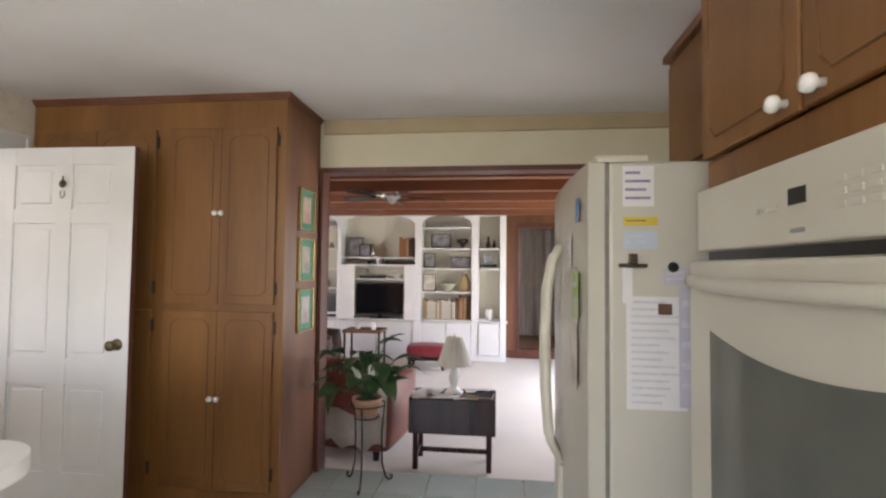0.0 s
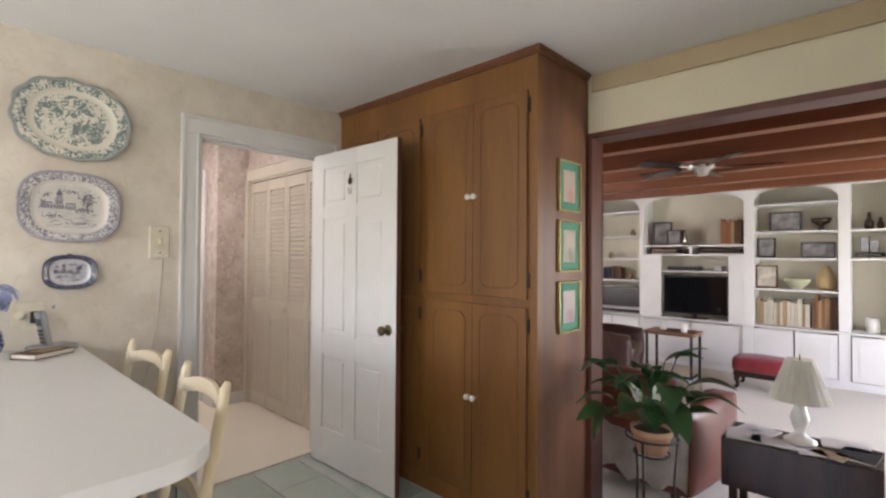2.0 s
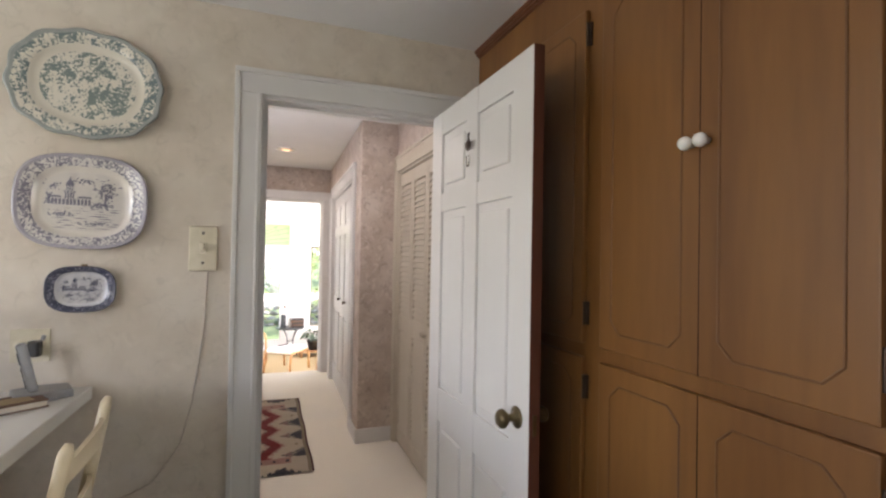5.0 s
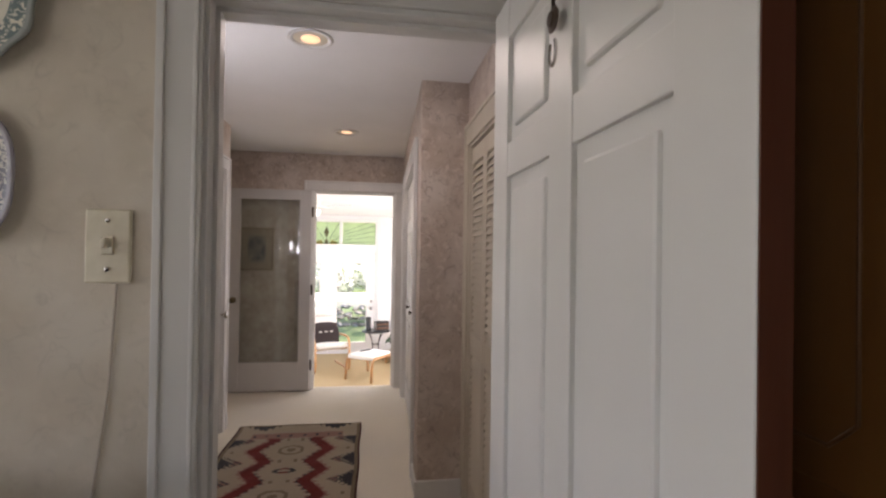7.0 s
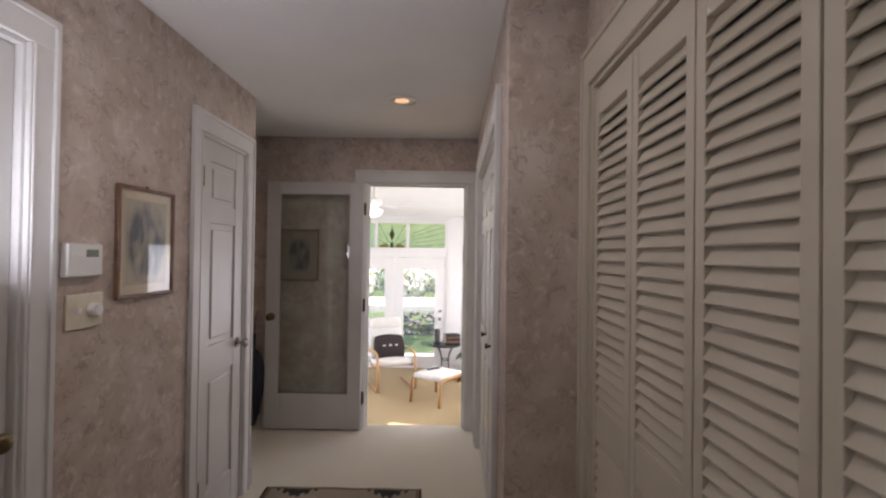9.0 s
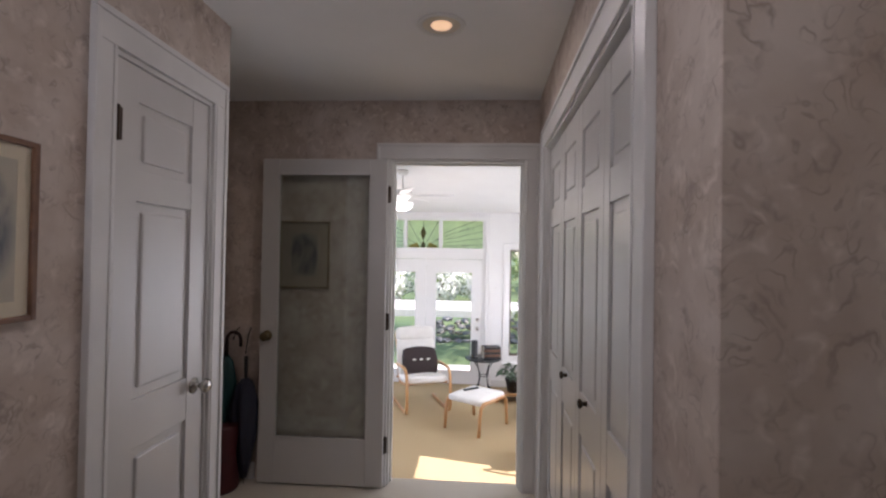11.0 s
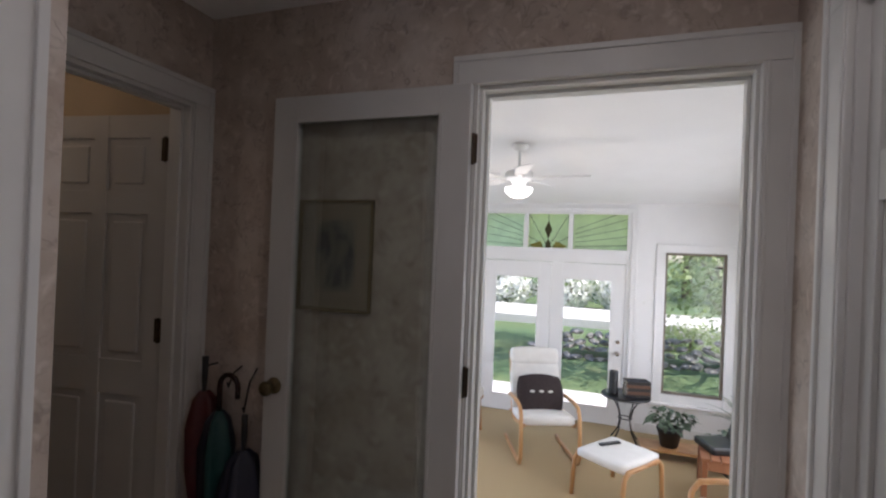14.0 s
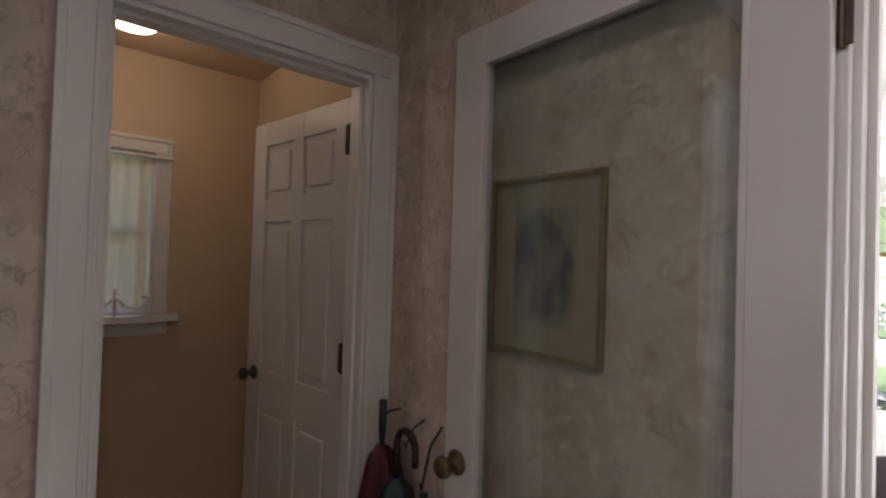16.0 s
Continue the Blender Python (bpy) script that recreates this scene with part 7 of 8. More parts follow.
MAROON = mat("maroon_nylon", (0.077, 0.008, 0.011), 0.5, var=(0.055, 0.006, 0.008), scale=14, bump=0.3, bump_scale=20)
NYLW = mat("white_nylon", (0.55, 0.52, 0.5), 0.5, var=(0.48, 0.45, 0.43), scale=14)
TEAL = mat("teal_nylon", (0.011, 0.066, 0.061), 0.5, var=(0.008, 0.044, 0.044), scale=14, bump=0.3, bump_scale=20)
NAVY = mat("navy_nylon", (0.012, 0.014, 0.03), 0.5, var=(0.02, 0.02, 0.04), scale=14, bump=0.3, bump_scale=20)
umbrella(EX + 0.075, 1.055, 0.87, [MAROON, NYLW, MAROON], "maroon and white folded umbrella hanging on the wall", False, 125, 1.25)
umbrella(EX + 0.075, 1.135, 0.80, [TEAL, NAVY], "teal folded umbrella with a crook handle", True, 0, 1.2)
umbrella(EX + 0.07, 1.26, 0.66, [NAVY], "dark navy folded umbrella hanging on the wall", False, 0, 1.5)
rack = thing("wall_hooks", (EX, 1.15, 0.97), "small dark iron wall hooks on the wallpaper", "hooks")
for y, dz in ((-0.095, 0.0), (0.03, -0.06), (0.11, -0.15)):
    part("hook", tube([(0.008, y, 0.0), (0.05, y, dz * 0.3), (0.078, y, dz - 0.01), (0.085, y, dz + 0.012)], 0.004, 6), IRON, rack)
tagged(part("red_stool", lathe([(0.11, 0), (0.12, 0.02), (0.10, 0.2), (0.115, 0.38), (0.11, 0.4), (0, 0.395)], 24, m=Matrix.Translation((EX + 0.15, 1.14, 0.001))), MAROON, smooth=True), "dark red umbrella bin on the hall carpet", "bin")

# ---------------- bathroom ----------------
DOME = glow("warm_dome_glass", (1.0, 0.90, 0.74), 1.3)
bl = thing("ceiling_dome_light", (-5.1, 0.0, H), "glowing white glass dome ceiling light", "ceiling light")
part("rim", lathe([(0.13, -0.001), (0.135, -0.012), (0.12, -0.02), (0, -0.021)], 32), CHROME, bl)
part("dome", lathe([(0.118, -0.0205), (0.11, -0.05), (0.08, -0.08), (0.04, -0.095), (0, -0.098)], 28), DOME, bl, smooth=True).visible_shadow = False
wb = thing("window_bath", (0, 0, 0), "white bathroom window with a gathered curtain", "window", kind="structure")
casing("trim_bath_window", 'x', -5.28, -4.62, 1.94, -0.5, 1, 0.075, bottom=1.13, label="white window casing")
part("window_sill", boxes((-5.40, -4.5, -0.5, -0.42, 1.09, 1.125), (-5.36, -4.54, -0.499, -0.485, 1.02, 1.089), bevel=0.004), TRIM, wb)
bm = bmesh.new()
for r in ((-5.28, -5.24, 1.13, 1.94), (-4.66, -4.62, 1.13, 1.94), (-5.24, -4.66, 1.13, 1.17), (-5.24, -4.66, 1.90, 1.94), (-5.24, -4.66, 1.515, 1.55)):
    box(bm, r[0], r[1], -0.58, -0.54, r[2], r[3], 0.002)
part("window_frame", bm, TRIM, wb)
bm = bmesh.new()
rows_ = []
for i in range(70):
    u = i / 69
    rows_.append([bm.verts.new((-5.26 + u * 0.62, -0.505 + 0.012 * math.sin(u * 55 + k * 0.2), z)) for k, z in enumerate((1.16, 1.4, 1.65, 1.90))])
for a, b in zip(rows_, rows_[1:]):
    for k in range(3):
        bm.faces.new((a[k], b[k], b[k + 1], a[k + 1]))
part("curtain", bm, see_through("cream_bath_curtain", (0.74, 0.68, 0.54), (0.68, 0.62, 0.48), 0.16, 14), wb, "gathered white curtain", smooth=True)
part("curtain_rod", tube([(-5.36, -0.47, 1.915), (-4.55, -0.47, 1.915)], 0.008, 8), WPLAS, wb)
dec = thing("sill_ornament", (-5.13, -0.45, 1.1255), "white curled wire candle holder on the sill", "ornament")
for s in (-1, 1):
    part("curl", tube([(0, 0, 0.09), (s * 0.04, 0, 0.045), (s * 0.09, 0, 0.035), (s * 0.135, 0, 0.055), (s * 0.14, 0, 0.085), (s * 0.11, 0, 0.09)], 0.0065, 6), PORC, dec, smooth=True)
part("post", tube([(0, 0, 0), (0, 0, 0.13)], 0.008, 8), PORC, dec)


# ---------------- sunroom ----------------
fdw = thing("door_french", (FX, 0, 0), "white french doors with long glass panes", "french doors", kind="structure")
bm = bmesh.new()
for r in ((DN0, DN0 + 0.05, SF, 2.06), (DN1 - 0.05, DN1, SF, 2.06), (DN0 + 0.05, DN1 - 0.05, 2.03, 2.06), (DN0 + 0.05, DN1 - 0.05, 1.40, 1.58)):
    box(bm, -0.10, -0.01, r[0], r[1], r[2], r[3], 0.004)
for y in (1.56, 2.14):
    box(bm, -0.10, -0.01, y - 0.03, y + 0.03, 1.58, 2.03, 0.004)
part("frame", bm, SUNWALL, fdw)
casing("trim_french_doors", 'y', DN0, DN1, 2.06, FX, 1, 0.07, bottom=SF, material=SUNWALL, head=0.05, label="white casing round the french doors")
mid = 1.91
for y0, y1 in ((DN0 + 0.052, mid - 0.003), (mid + 0.003, DN1 - 0.052)):
    gy0, gy1 = y0 + 0.14, y1 - 0.14
    gz0, gz1 = -0.43, 1.20
    bm = bmesh.new()
    for r in ((y0, gy0, SF + 0.02, 1.395), (gy1, y1, SF + 0.02, 1.395), (gy0, gy1, SF + 0.02, gz0), (gy0, gy1, gz1, 1.395)):
        box(bm, -0.075, -0.03, r[0], r[1], r[2], r[3], 0.003)
    for r in ((gy0, gy0 + 0.02, gz0, gz1), (gy1 - 0.02, gy1, gz0, gz1), (gy0 + 0.02, gy1 - 0.02, gz0, gz0 + 0.02), (gy0 + 0.02, gy1 - 0.02, gz1 - 0.02, gz1)):
        box(bm, -0.029, -0.02, r[0] - 0.01, r[1] + 0.01, r[2], r[3], 0.002)
    leaf_ = part("leaf", bm, SUNWALL, fdw)
    g = part("pane", boxes((-0.054, -0.05, gy0, gy1, gz0, gz1)), CLEAR, leaf_)
    g.visible_shadow = False
for z in (0.28, 0.42):
    part("knob" if z < 0.3 else "lock", lathe([(0.03, 0), (0.03, 0.01), (0.014, 0.015), (0.014, 0.035), (0.03, 0.045), (0.028, 0.06), (0, 0.065)] if z < 0.3 else [(0.026, 0), (0.024, 0.012), (0, 0.014)], 18, m=Matrix.Translation((-0.029, DN1 - 0.12, z)) @ pose(0, 0, 0, 0, 90, 0)), CHROME, fdw)
GL = [see_through("stained_" + n_, c, tuple(k * 0.85 for k in c), 0.85, 6) for n_, c in (("green", (0.80, 0.88, 0.62)), ("pale_green", (0.82, 0.92, 0.72)), ("brown", (0.28, 0.24, 0.14)), ("amber", (0.62, 0.52, 0.22)), ("aqua", (0.55, 0.85, 0.82)))]
tr_ = thing("stained_glass_transom", (FX - 0.055, 0, 0), "green stained glass transom with a fan of leaded rays", "stained glass")
for y0, y1, kind in ((DN0 + 0.05, 1.53, 'l'), (1.59, 2.11, 'c'), (2.17, DN1 - 0.05, 'r')):
    ym, z0, z1 = (y0 + y1) / 2, 1.58, 2.03
    src = {'l': y1 + 0.6, 'c': ym, 'r': y0 - 0.6}[kind]
    g = part("pane", boxes((-0.002, 0.002, y0, y1, z0, z1)), GL[0] if kind != 'l' else GL[1], tr_)
    g.visible_shadow = False
    for k in range(5):
        if kind == 'c':
            a = radians(30 + 30 * k)
            e = Vector((ym + math.cos(a) * 0.6, z0 + math.sin(a) * 0.6))
            s0 = Vector((ym, z0))
        else:
            s0 = Vector((src, z0))
            e = Vector((y0 if kind == 'l' else y1, z0 + 0.06 + 0.11 * k))
        d = e - s0
        ts = [t for t in [i / 40 for i in range(41)] if y0 <= (s0 + d * t).x <= y1 and z0 <= (s0 + d * t).y <= z1]
        if len(ts) > 1:
            p, q = s0 + d * ts[0], s0 + d * ts[-1]
            part("lead_came", tube([(0, p.x, p.y), (0, q.x, q.y)], 0.0032, 5), IRON, tr_)
    if kind == 'c':
        for outl, gi in (([(0, 0.12), (0.05, 0.24), (0, 0.36), (-0.05, 0.24)], 2), ([(0.03, 0.0), (0.03, 0.06), (0.0, 0.12), (-0.03, 0.06), (-0.03, 0.0)], 2), ([(0.06, 0), (0.2, 0.0), (0.24, 0.03), (0.1, 0.09)], 3), ([(-0.06, 0), (-0.2, 0.0), (-0.24, 0.03), (-0.1, 0.09)], 3)):
            b2 = extrude_outline([(ym + p, z0 + q) for p, q in outl], 0.0025, 0.005, m=Matrix(((0, 0, 1, 0), (1, 0, 0, 0), (0, 1, 0, 0), (0, 0, 0, 1))))
            part("motif", b2, GL[gi], tr_)

sw_ = thing("window_sunroom", (FX, 0, 0), "tall white fixed window beside the french doors", "window", kind="structure")
bm = bmesh.new()
for r in ((3.27, 3.30, -0.15, 1.57), (3.91, 3.94, -0.15, 1.57), (3.30, 3.91, -0.15, -0.12), (3.30, 3.91, 1.54, 1.57)):
    box(bm, -0.09, -0.03, r[0], r[1], r[2], r[3], 0.003)
part("window_frame", bm, mat("bronze_window_frame", (0.16, 0.13, 0.10), 0.5, var=(0.2, 0.16, 0.12), scale=20), sw_)
g = part("pane", boxes((-0.062, -0.058, 3.30, 3.91, -0.12, 1.54)), CLEAR, sw_)
g.visible_shadow = False
casing("trim_sunroom_window", 'y', 3.27, 3.94, 1.57, FX, 1, 0.10, bottom=-0.25, material=SUNWALL, label="white window casing")
slab("sill_sunroom", [(FX, FX + 0.06, 3.15, 4.06, -0.28, -0.25)], SUNWALL, "white window sill", "sill", bevel=0.004)
# the south window is never in view, added to let light in
for nm, yy, sgn in (("window_north", 4.35, 1), ("window_south", -0.65, -1)):
    w_ = thing(nm, (0, 0, 0), "wide white sunroom side window", "window", kind="structure")
    bm = bmesh.new()
    x0, x1 = (-10.1, -6.7) if sgn > 0 else (-10.0, -6.7)
    for r in ((x0, x0 + 0.05, -0.2, 1.62), (x1 - 0.05, x1, -0.2, 1.62), (x0 + 0.05, x1 - 0.05, -0.2, -0.15), (x0 + 0.05, x1 - 0.05, 1.57, 1.62), ((x0 + x1) / 2 - 0.03, (x0 + x1) / 2 + 0.03, -0.15, 1.57)):
        box(bm, r[0], r[1], yy - 0.03, yy + 0.03, r[2], r[3], 0.003)
    part("window_frame", bm, SUNWALL, w_)
# cloth runs on past the corner, out of view, to narrow the sun patch
cu = thing("sheer_curtain", (0, 0, 0), "long white sheer curtain by the corner, widened unseen to trim the sun", "curtain")
bm = bmesh.new()
rows_ = []
for i in range(180):
    u = i / 179
    rows_.append([bm.verts.new((-10.42 + u * 3.15, 4.24 + 0.03 * math.sin(u * 172 + 0.15 * k), z)) for k, z in enumerate((SF + 0.02, 0.2, 0.9, 1.60))])
for a, b in zip(rows_, rows_[1:]):
    for k in range(3):
        bm.faces.new((a[k], b[k], b[k + 1], a[k + 1]))
part("cloth", bm, SHEERT, cu, smooth=True)
part("rod", tube([(-10.46, 4.24, 1.61), (-6.6, 4.24, 1.61)], 0.012, 8), WPLAS, cu)
FANG = glow("frosted_fan_bowl", (1.0, 0.96, 0.9), 1.2)
f2 = ceiling_fan(-8.4, 1.82, 2.468, 2.15, WPLAS, SUNWALL, "white ceiling fan with a glowing glass bowl, at rest", 0.62, FANG, turn=14)
for o in f2.children:
    if o.name.startswith("lamp_bowl"):
        o.visible_shadow = False


def bent_chair(m):
    """Lounge chair of bent birch with a white padded cushion."""
    root = thing("lounge_chair", (0, 0, 0), "bent birch lounge chair with white padded cushion", "chair")
    root.matrix_basis = m
    for s in (-1, 1):
        x = s * 0.30
        pts = [(x, -0.36, 0.0), (x, 0.30, 0.0), (x, 0.34, 0.02)]
        part("runner", tube([(x, 0.36, 0.03), (x, 0.30, 0.018), (x, -0.30, 0.018), (x, -0.38, 0.03), (x, -0.42, 0.10), (x, -0.41, 0.30), (x, -0.38, 0.50), (x, -0.33, 0.57), (x, -0.2, 0.585), (x, 0.10, 0.57), (x, 0.2, 0.55)], 0.021, 8), BIRCH, root, smooth=True)
        part("side_rail", tube([(x * 0.86, -0.36, 0.40), (x * 0.86, -0.1, 0.34), (x * 0.86, 0.14, 0.30), (x * 0.86, 0.25, 0.42), (x * 0.86, 0.36, 0.7), (x * 0.86, 0.46, 0.98)], 0.018, 8), BIRCH, root, smooth=True)
    for y, z in ((-0.30, 0.39), (0.2, 0.37)):
        part("cross_rail", tube([(-0.30, y, z), (0.30, y, z)], 0.015, 8), BIRCH, root)
    part("seat_cushion", cushion(bmesh.new(), -0.27, 0.27, -0.28, 0.28, 0, 0.09, 0.02, m=pose(0, -0.08, 0.36, -7, 0, 0)), WHITECL, root, smooth=True)
    part("back_cushion", cushion(bmesh.new(), -0.27, 0.27, 0, 0.085, 0, 0.52, 0.018, m=pose(0, 0.14, 0.40, -18, 0, 0)), WHITECL, root, smooth=True)
    part("head_cushion", cushion(bmesh.new(), -0.265, 0.265, -0.01, 0.10, 0.50, 0.68, 0.02, m=pose(0, 0.14, 0.40, -18, 0, 0)), WHITECL, root, smooth=True)
    return root


CM = pose(-9.42, 1.97, SF, 0, 0, 112)
lounge = bent_chair(CM)
copy_thing(lounge, pose(-7.72, 3.66, SF, 0, 0, 12))
cp = thing("throw_pillow", (0, 0, 0), "dark brown square pillow with three white buttons", "pillow")
cp.matrix_basis = CM @ pose(0.0, -0.02, 0.44, -24, 0, 0)
part("pad", cushion(bmesh.new(), -0.23, 0.23, -0.05, 0.04, 0, 0.36, 0.03), BROWNCL, cp, smooth=True)
for k in (-0.1, 0, 0.1):
    part("button", lathe([(0.018, 0), (0.016, 0.008), (0, 0.011)], 14, m=Matrix.Translation((k, -0.078, 0.19)) @ pose(0, 0, 0, 90, 0, 0) @ Matrix.Diagonal((1.5, 0.7, 1, 1))), PORC, cp)
ot = thing("ottoman", (-8.70, 2.75, SF), "birch footstool with a white padded top", "ottoman", turn=-35)
part("pad", cushion(bmesh.new(), -0.27, 0.27, -0.235, 0.235, 0.34, 0.41, 0.015), WHITECL, ot, smooth=True)
for y in (-0.25, 0.25):
    part("side_frame", tube([(-0.31, y, 0.0), (-0.295, y, 0.2), (-0.28, y, 0.31), (-0.23, y, 0.36), (0.23, y, 0.36), (0.28, y, 0.31), (0.295, y, 0.2), (0.31, y, 0.0)], 0.021, 8), BIRCH, ot, smooth=True)
for x in (-0.2, 0.2):
    part("cross_rail", tube([(x, -0.25, 0.335), (x, 0.25, 0.335)], 0.015, 8), BIRCH, ot)
rem = tagged(part("remote_control", boxes((-0.11, 0.11, -0.022, 0.022, 0.0, 0.018), bevel=0.005), BLACK), "black remote control lying on the footstool", "remote")
rem.matrix_basis = pose(-8.78, 2.68, SF + 0.424, 0, 0, -50)
sd = thing("bistro_table", (-10.08, 2.86, SF), "small round black table on curved iron legs", "side table")
part("top", lathe([(0.27, 0.53), (0.275, 0.54), (0.27, 0.552), (0, 0.553)], 36), BLACK, sd)
for k in range(4):
    a = radians(45 + 90 * k)
    ca, sa = math.cos(a), math.sin(a)
    part("leg", tube([(0.2 * ca, 0.2 * sa, 0.53), (0.12 * ca, 0.12 * sa, 0.42), (0.07 * ca, 0.07 * sa, 0.28), (0.10 * ca, 0.10 * sa, 0.14), (0.2 * ca, 0.2 * sa, 0.0)], 0.008, 7), IRON, sd, smooth=True)
part("ring", tube([(0.075 * math.cos(a), 0.075 * math.sin(a), 0.28) for a in [2 * math.pi * i / 20 for i in range(20)]], 0.006, 6, closed=True), IRON, sd)
sp = thing("speaker_tube", (-10.05, 2.72, SF + 0.554), "black cylindrical speaker on the round table", "speaker")
part("body", lathe([(0.055, 0), (0.058, 0.01), (0.05, 0.03), (0.05, 0.25), (0.045, 0.265), (0, 0.266)], 24), BLACK, sp, smooth=True)
for i in range(5):
    k = (4, 0, 4, 0, 4)[i]
    root = thing("book", (-10.06 + 0.008 * (i % 2), 2.97, SF + 0.5545 + 0.036 * i), "dark book lying in a stack on the round table", "book", "stack of books", 192 + 3 * (i % 3))
    part("cover", boxes((-0.09, 0.09, -0.13, 0.13, 0, 0.004), (-0.09, 0.09, -0.13, 0.13, 0.031, 0.035), (-0.09, -0.086, -0.13, 0.13, 0.004, 0.031)), BOOKC[k], root)
    part("page_block", boxes((-0.086, 0.087, -0.126, 0.126, 0.0042, 0.0308)), PAGES, root)


def bushy(name, x, y, z, pot_r, pot_h, n, spread, height, leafmat, label, size=(0.09, 0.03), pot=None, seed=3, spiky=False):
    root = thing(name, (x, y, z), label, "plant")
    part("pot", lathe([(pot_r * 0.72, 0), (pot_r, pot_h * 0.8), (pot_r * 1.08, pot_h * 0.84), (pot_r * 1.1, pot_h), (pot_r * 0.95, pot_h), (pot_r * 0.9, pot_h * 0.88), (0, pot_h * 0.87)], 24), pot or SOIL, root, smooth=True)
    rg = random.Random(seed)
    me = bpy.data.meshes.new("leaf")
    b = leaf_mesh(size[0], size[1], 0.5, 6)
    b.to_mesh(me)
    b.free()
    me.materials.append(leafmat)
    me.shade_smooth()
    bm = bmesh.new()
    for i in range(max(6, n // 8)):
        a = rg.uniform(0, 6.28)
        r = rg.uniform(0.2, 0.8) * spread
        tube([(0, 0, pot_h * 0.9), (r * 0.4 * math.cos(a), r * 0.4 * math.sin(a), pot_h + height * 0.5), (r * math.cos(a), r * math.sin(a), pot_h + height * rg.uniform(0.5, 1.0))], 0.003, 5, bm)
    part("stems", bm, LEAF2, root)
    for i in range(n):
        a = rg.uniform(0, 360)
        r = rg.uniform(0.05, 1.0) ** 0.6 * spread
        p = Vector((r * math.cos(radians(a)), r * math.sin(radians(a)), pot_h + height * rg.uniform(0.15, 1.0) * (1.1 - 0.5 * r / spread)))
        o = new("leaf", me)
        o.parent = root
        if spiky:
            p = Vector((0.02 * math.cos(radians(a)), 0.02 * math.sin(radians(a)), pot_h))
            o.matrix_basis = Matrix.Translation(p) @ pose(0, 0, 0, 0, -rg.uniform(35, 85), a) @ Matrix.Scale(rg.uniform(0.7, 1.2), 4)
        else:
            o.matrix_basis = Matrix.Translation(p) @ pose(0, 0, 0, rg.uniform(-40, 40), rg.uniform(-40, 40), a) @ Matrix.Scale(rg.uniform(0.6, 1.2), 4)
    return root


stool = thing("low_plant_bench", (-9.82, 3.38, SF), "low light-wood plant bench under the window", "bench", turn=4)
part("top", boxes((-0.16, 0.16, -0.38, 0.38, 0.10, 0.125), bevel=0.004), BIRCH, stool)
for y in (-0.33, 0.33):
    part("leg", boxes((-0.14, 0.14, y - 0.015, y + 0.015, 0, 0.0995), bevel=0.003), BIRCH, stool)
bushy("leafy_plant", -9.82, 3.30, SF + 0.1255, 0.12, 0.2, 90, 0.22, 0.22, LEAF2, "dusty grey-green leafy plant in a dark pot", (0.09, 0.032), IRON, 5)
bushy("leafy_plant", -9.60, 3.86, SF, 0.12, 0.2, 70, 0.2, 0.28, LEAF2, "dusty grey-green leafy plant in a dark pot", (0.09, 0.028), IRON, 8)
wt = thing("slatted_side_table", (-9.0, 3.72, SF), "slatted red-brown wooden side table", "side table", turn=-6)
CEDAR = wood("red_cedar", (0.24, 0.09, 0.04), (0.36, 0.16, 0.08), 0.45, 6)
for i in range(7):
    part("slat", boxes((-0.28, 0.28, -0.27 + i * 0.078, -0.20 + i * 0.078, 0.42, 0.442), bevel=0.003), CEDAR, wt)
for x in (-0.25, 0.25):
    for y in (-0.24, 0.24):
        part("leg", boxes((x - 0.022, x + 0.022, y - 0.022, y + 0.022, 0, 0.4195), bevel=0.003), CEDAR, wt)
    part("apron", boxes((x - 0.012, x + 0.012, -0.215, 0.215, 0.34, 0.4195)), CEDAR, wt)
for i in range(5):
    part("side_slat", boxes((-0.2 + i * 0.09, -0.15 + i * 0.09, -0.255, -0.241, 0.06, 0.34), bevel=0.002), CEDAR, wt)
sf = thing("desk_phone", (-9.05, 3.66, SF + 0.4425), "dark office machine standing on the slatted table", "machine", turn=20)
part("base", boxes((-0.16, 0.16, -0.2, 0.2, 0, 0.07), bevel=0.02), BLACK, sf)
bm = bmesh.new()
box(bm, -0.13, 0.13, -0.02, 0.02, 0, 0.26, 0.015, m=pose(0, 0.1, 0.06, -18, 0, 0))
part("tray", bm, BLACK, sf)
bushy("spiky_plant", -9.62, 3.98, SF + 0.25, 0.1, 0.16, 36, 0.2, 0.4, LEAF2, "pale spiky plant with arching narrow leaves", (0.5, 0.013), TERRA, 12, True)
pb = thing("plant_pedestal", (-9.62, 3.98, SF), "round terracotta pedestal under the spiky plant", "pedestal")
part("column", lathe([(0.12, 0), (0.1, 0.03), (0.085, 0.12), (0.1, 0.22), (0.12, 0.249)], 24), TERRA, pb, smooth=True)
bs2 = thing("wooden_stool", (-9.55, 1.05, SF), "small birch stool with a white cushion", "stool")
part("cushion", cushion(bmesh.new(), -0.2, 0.2, -0.2, 0.2, 0.42, 0.52, 0.03), WHITECL, bs2, smooth=True)
part("seat", boxes((-0.2, 0.2, -0.2, 0.2, 0.385, 0.419), bevel=0.006), BIRCH, bs2)
for x in (-0.16, 0.16):
    for y in (-0.16, 0.16):
        part("leg", tube([(x * 1.15, y * 1.15, 0), (x, y, 0.385)], 0.017, 8), BIRCH, bs2)
part("thermometer", lathe([(0.02, 0), (0.018, 0.01), (0, 0.012)], 16, m=Matrix.Translation((FX, 3.05, 0.95)) @ pose(0, 0, 0, 0, 90, 0)), WPLAS, None)
tagged(bpy.data.objects["thermometer"], "small round white dial on the wall", "dial")


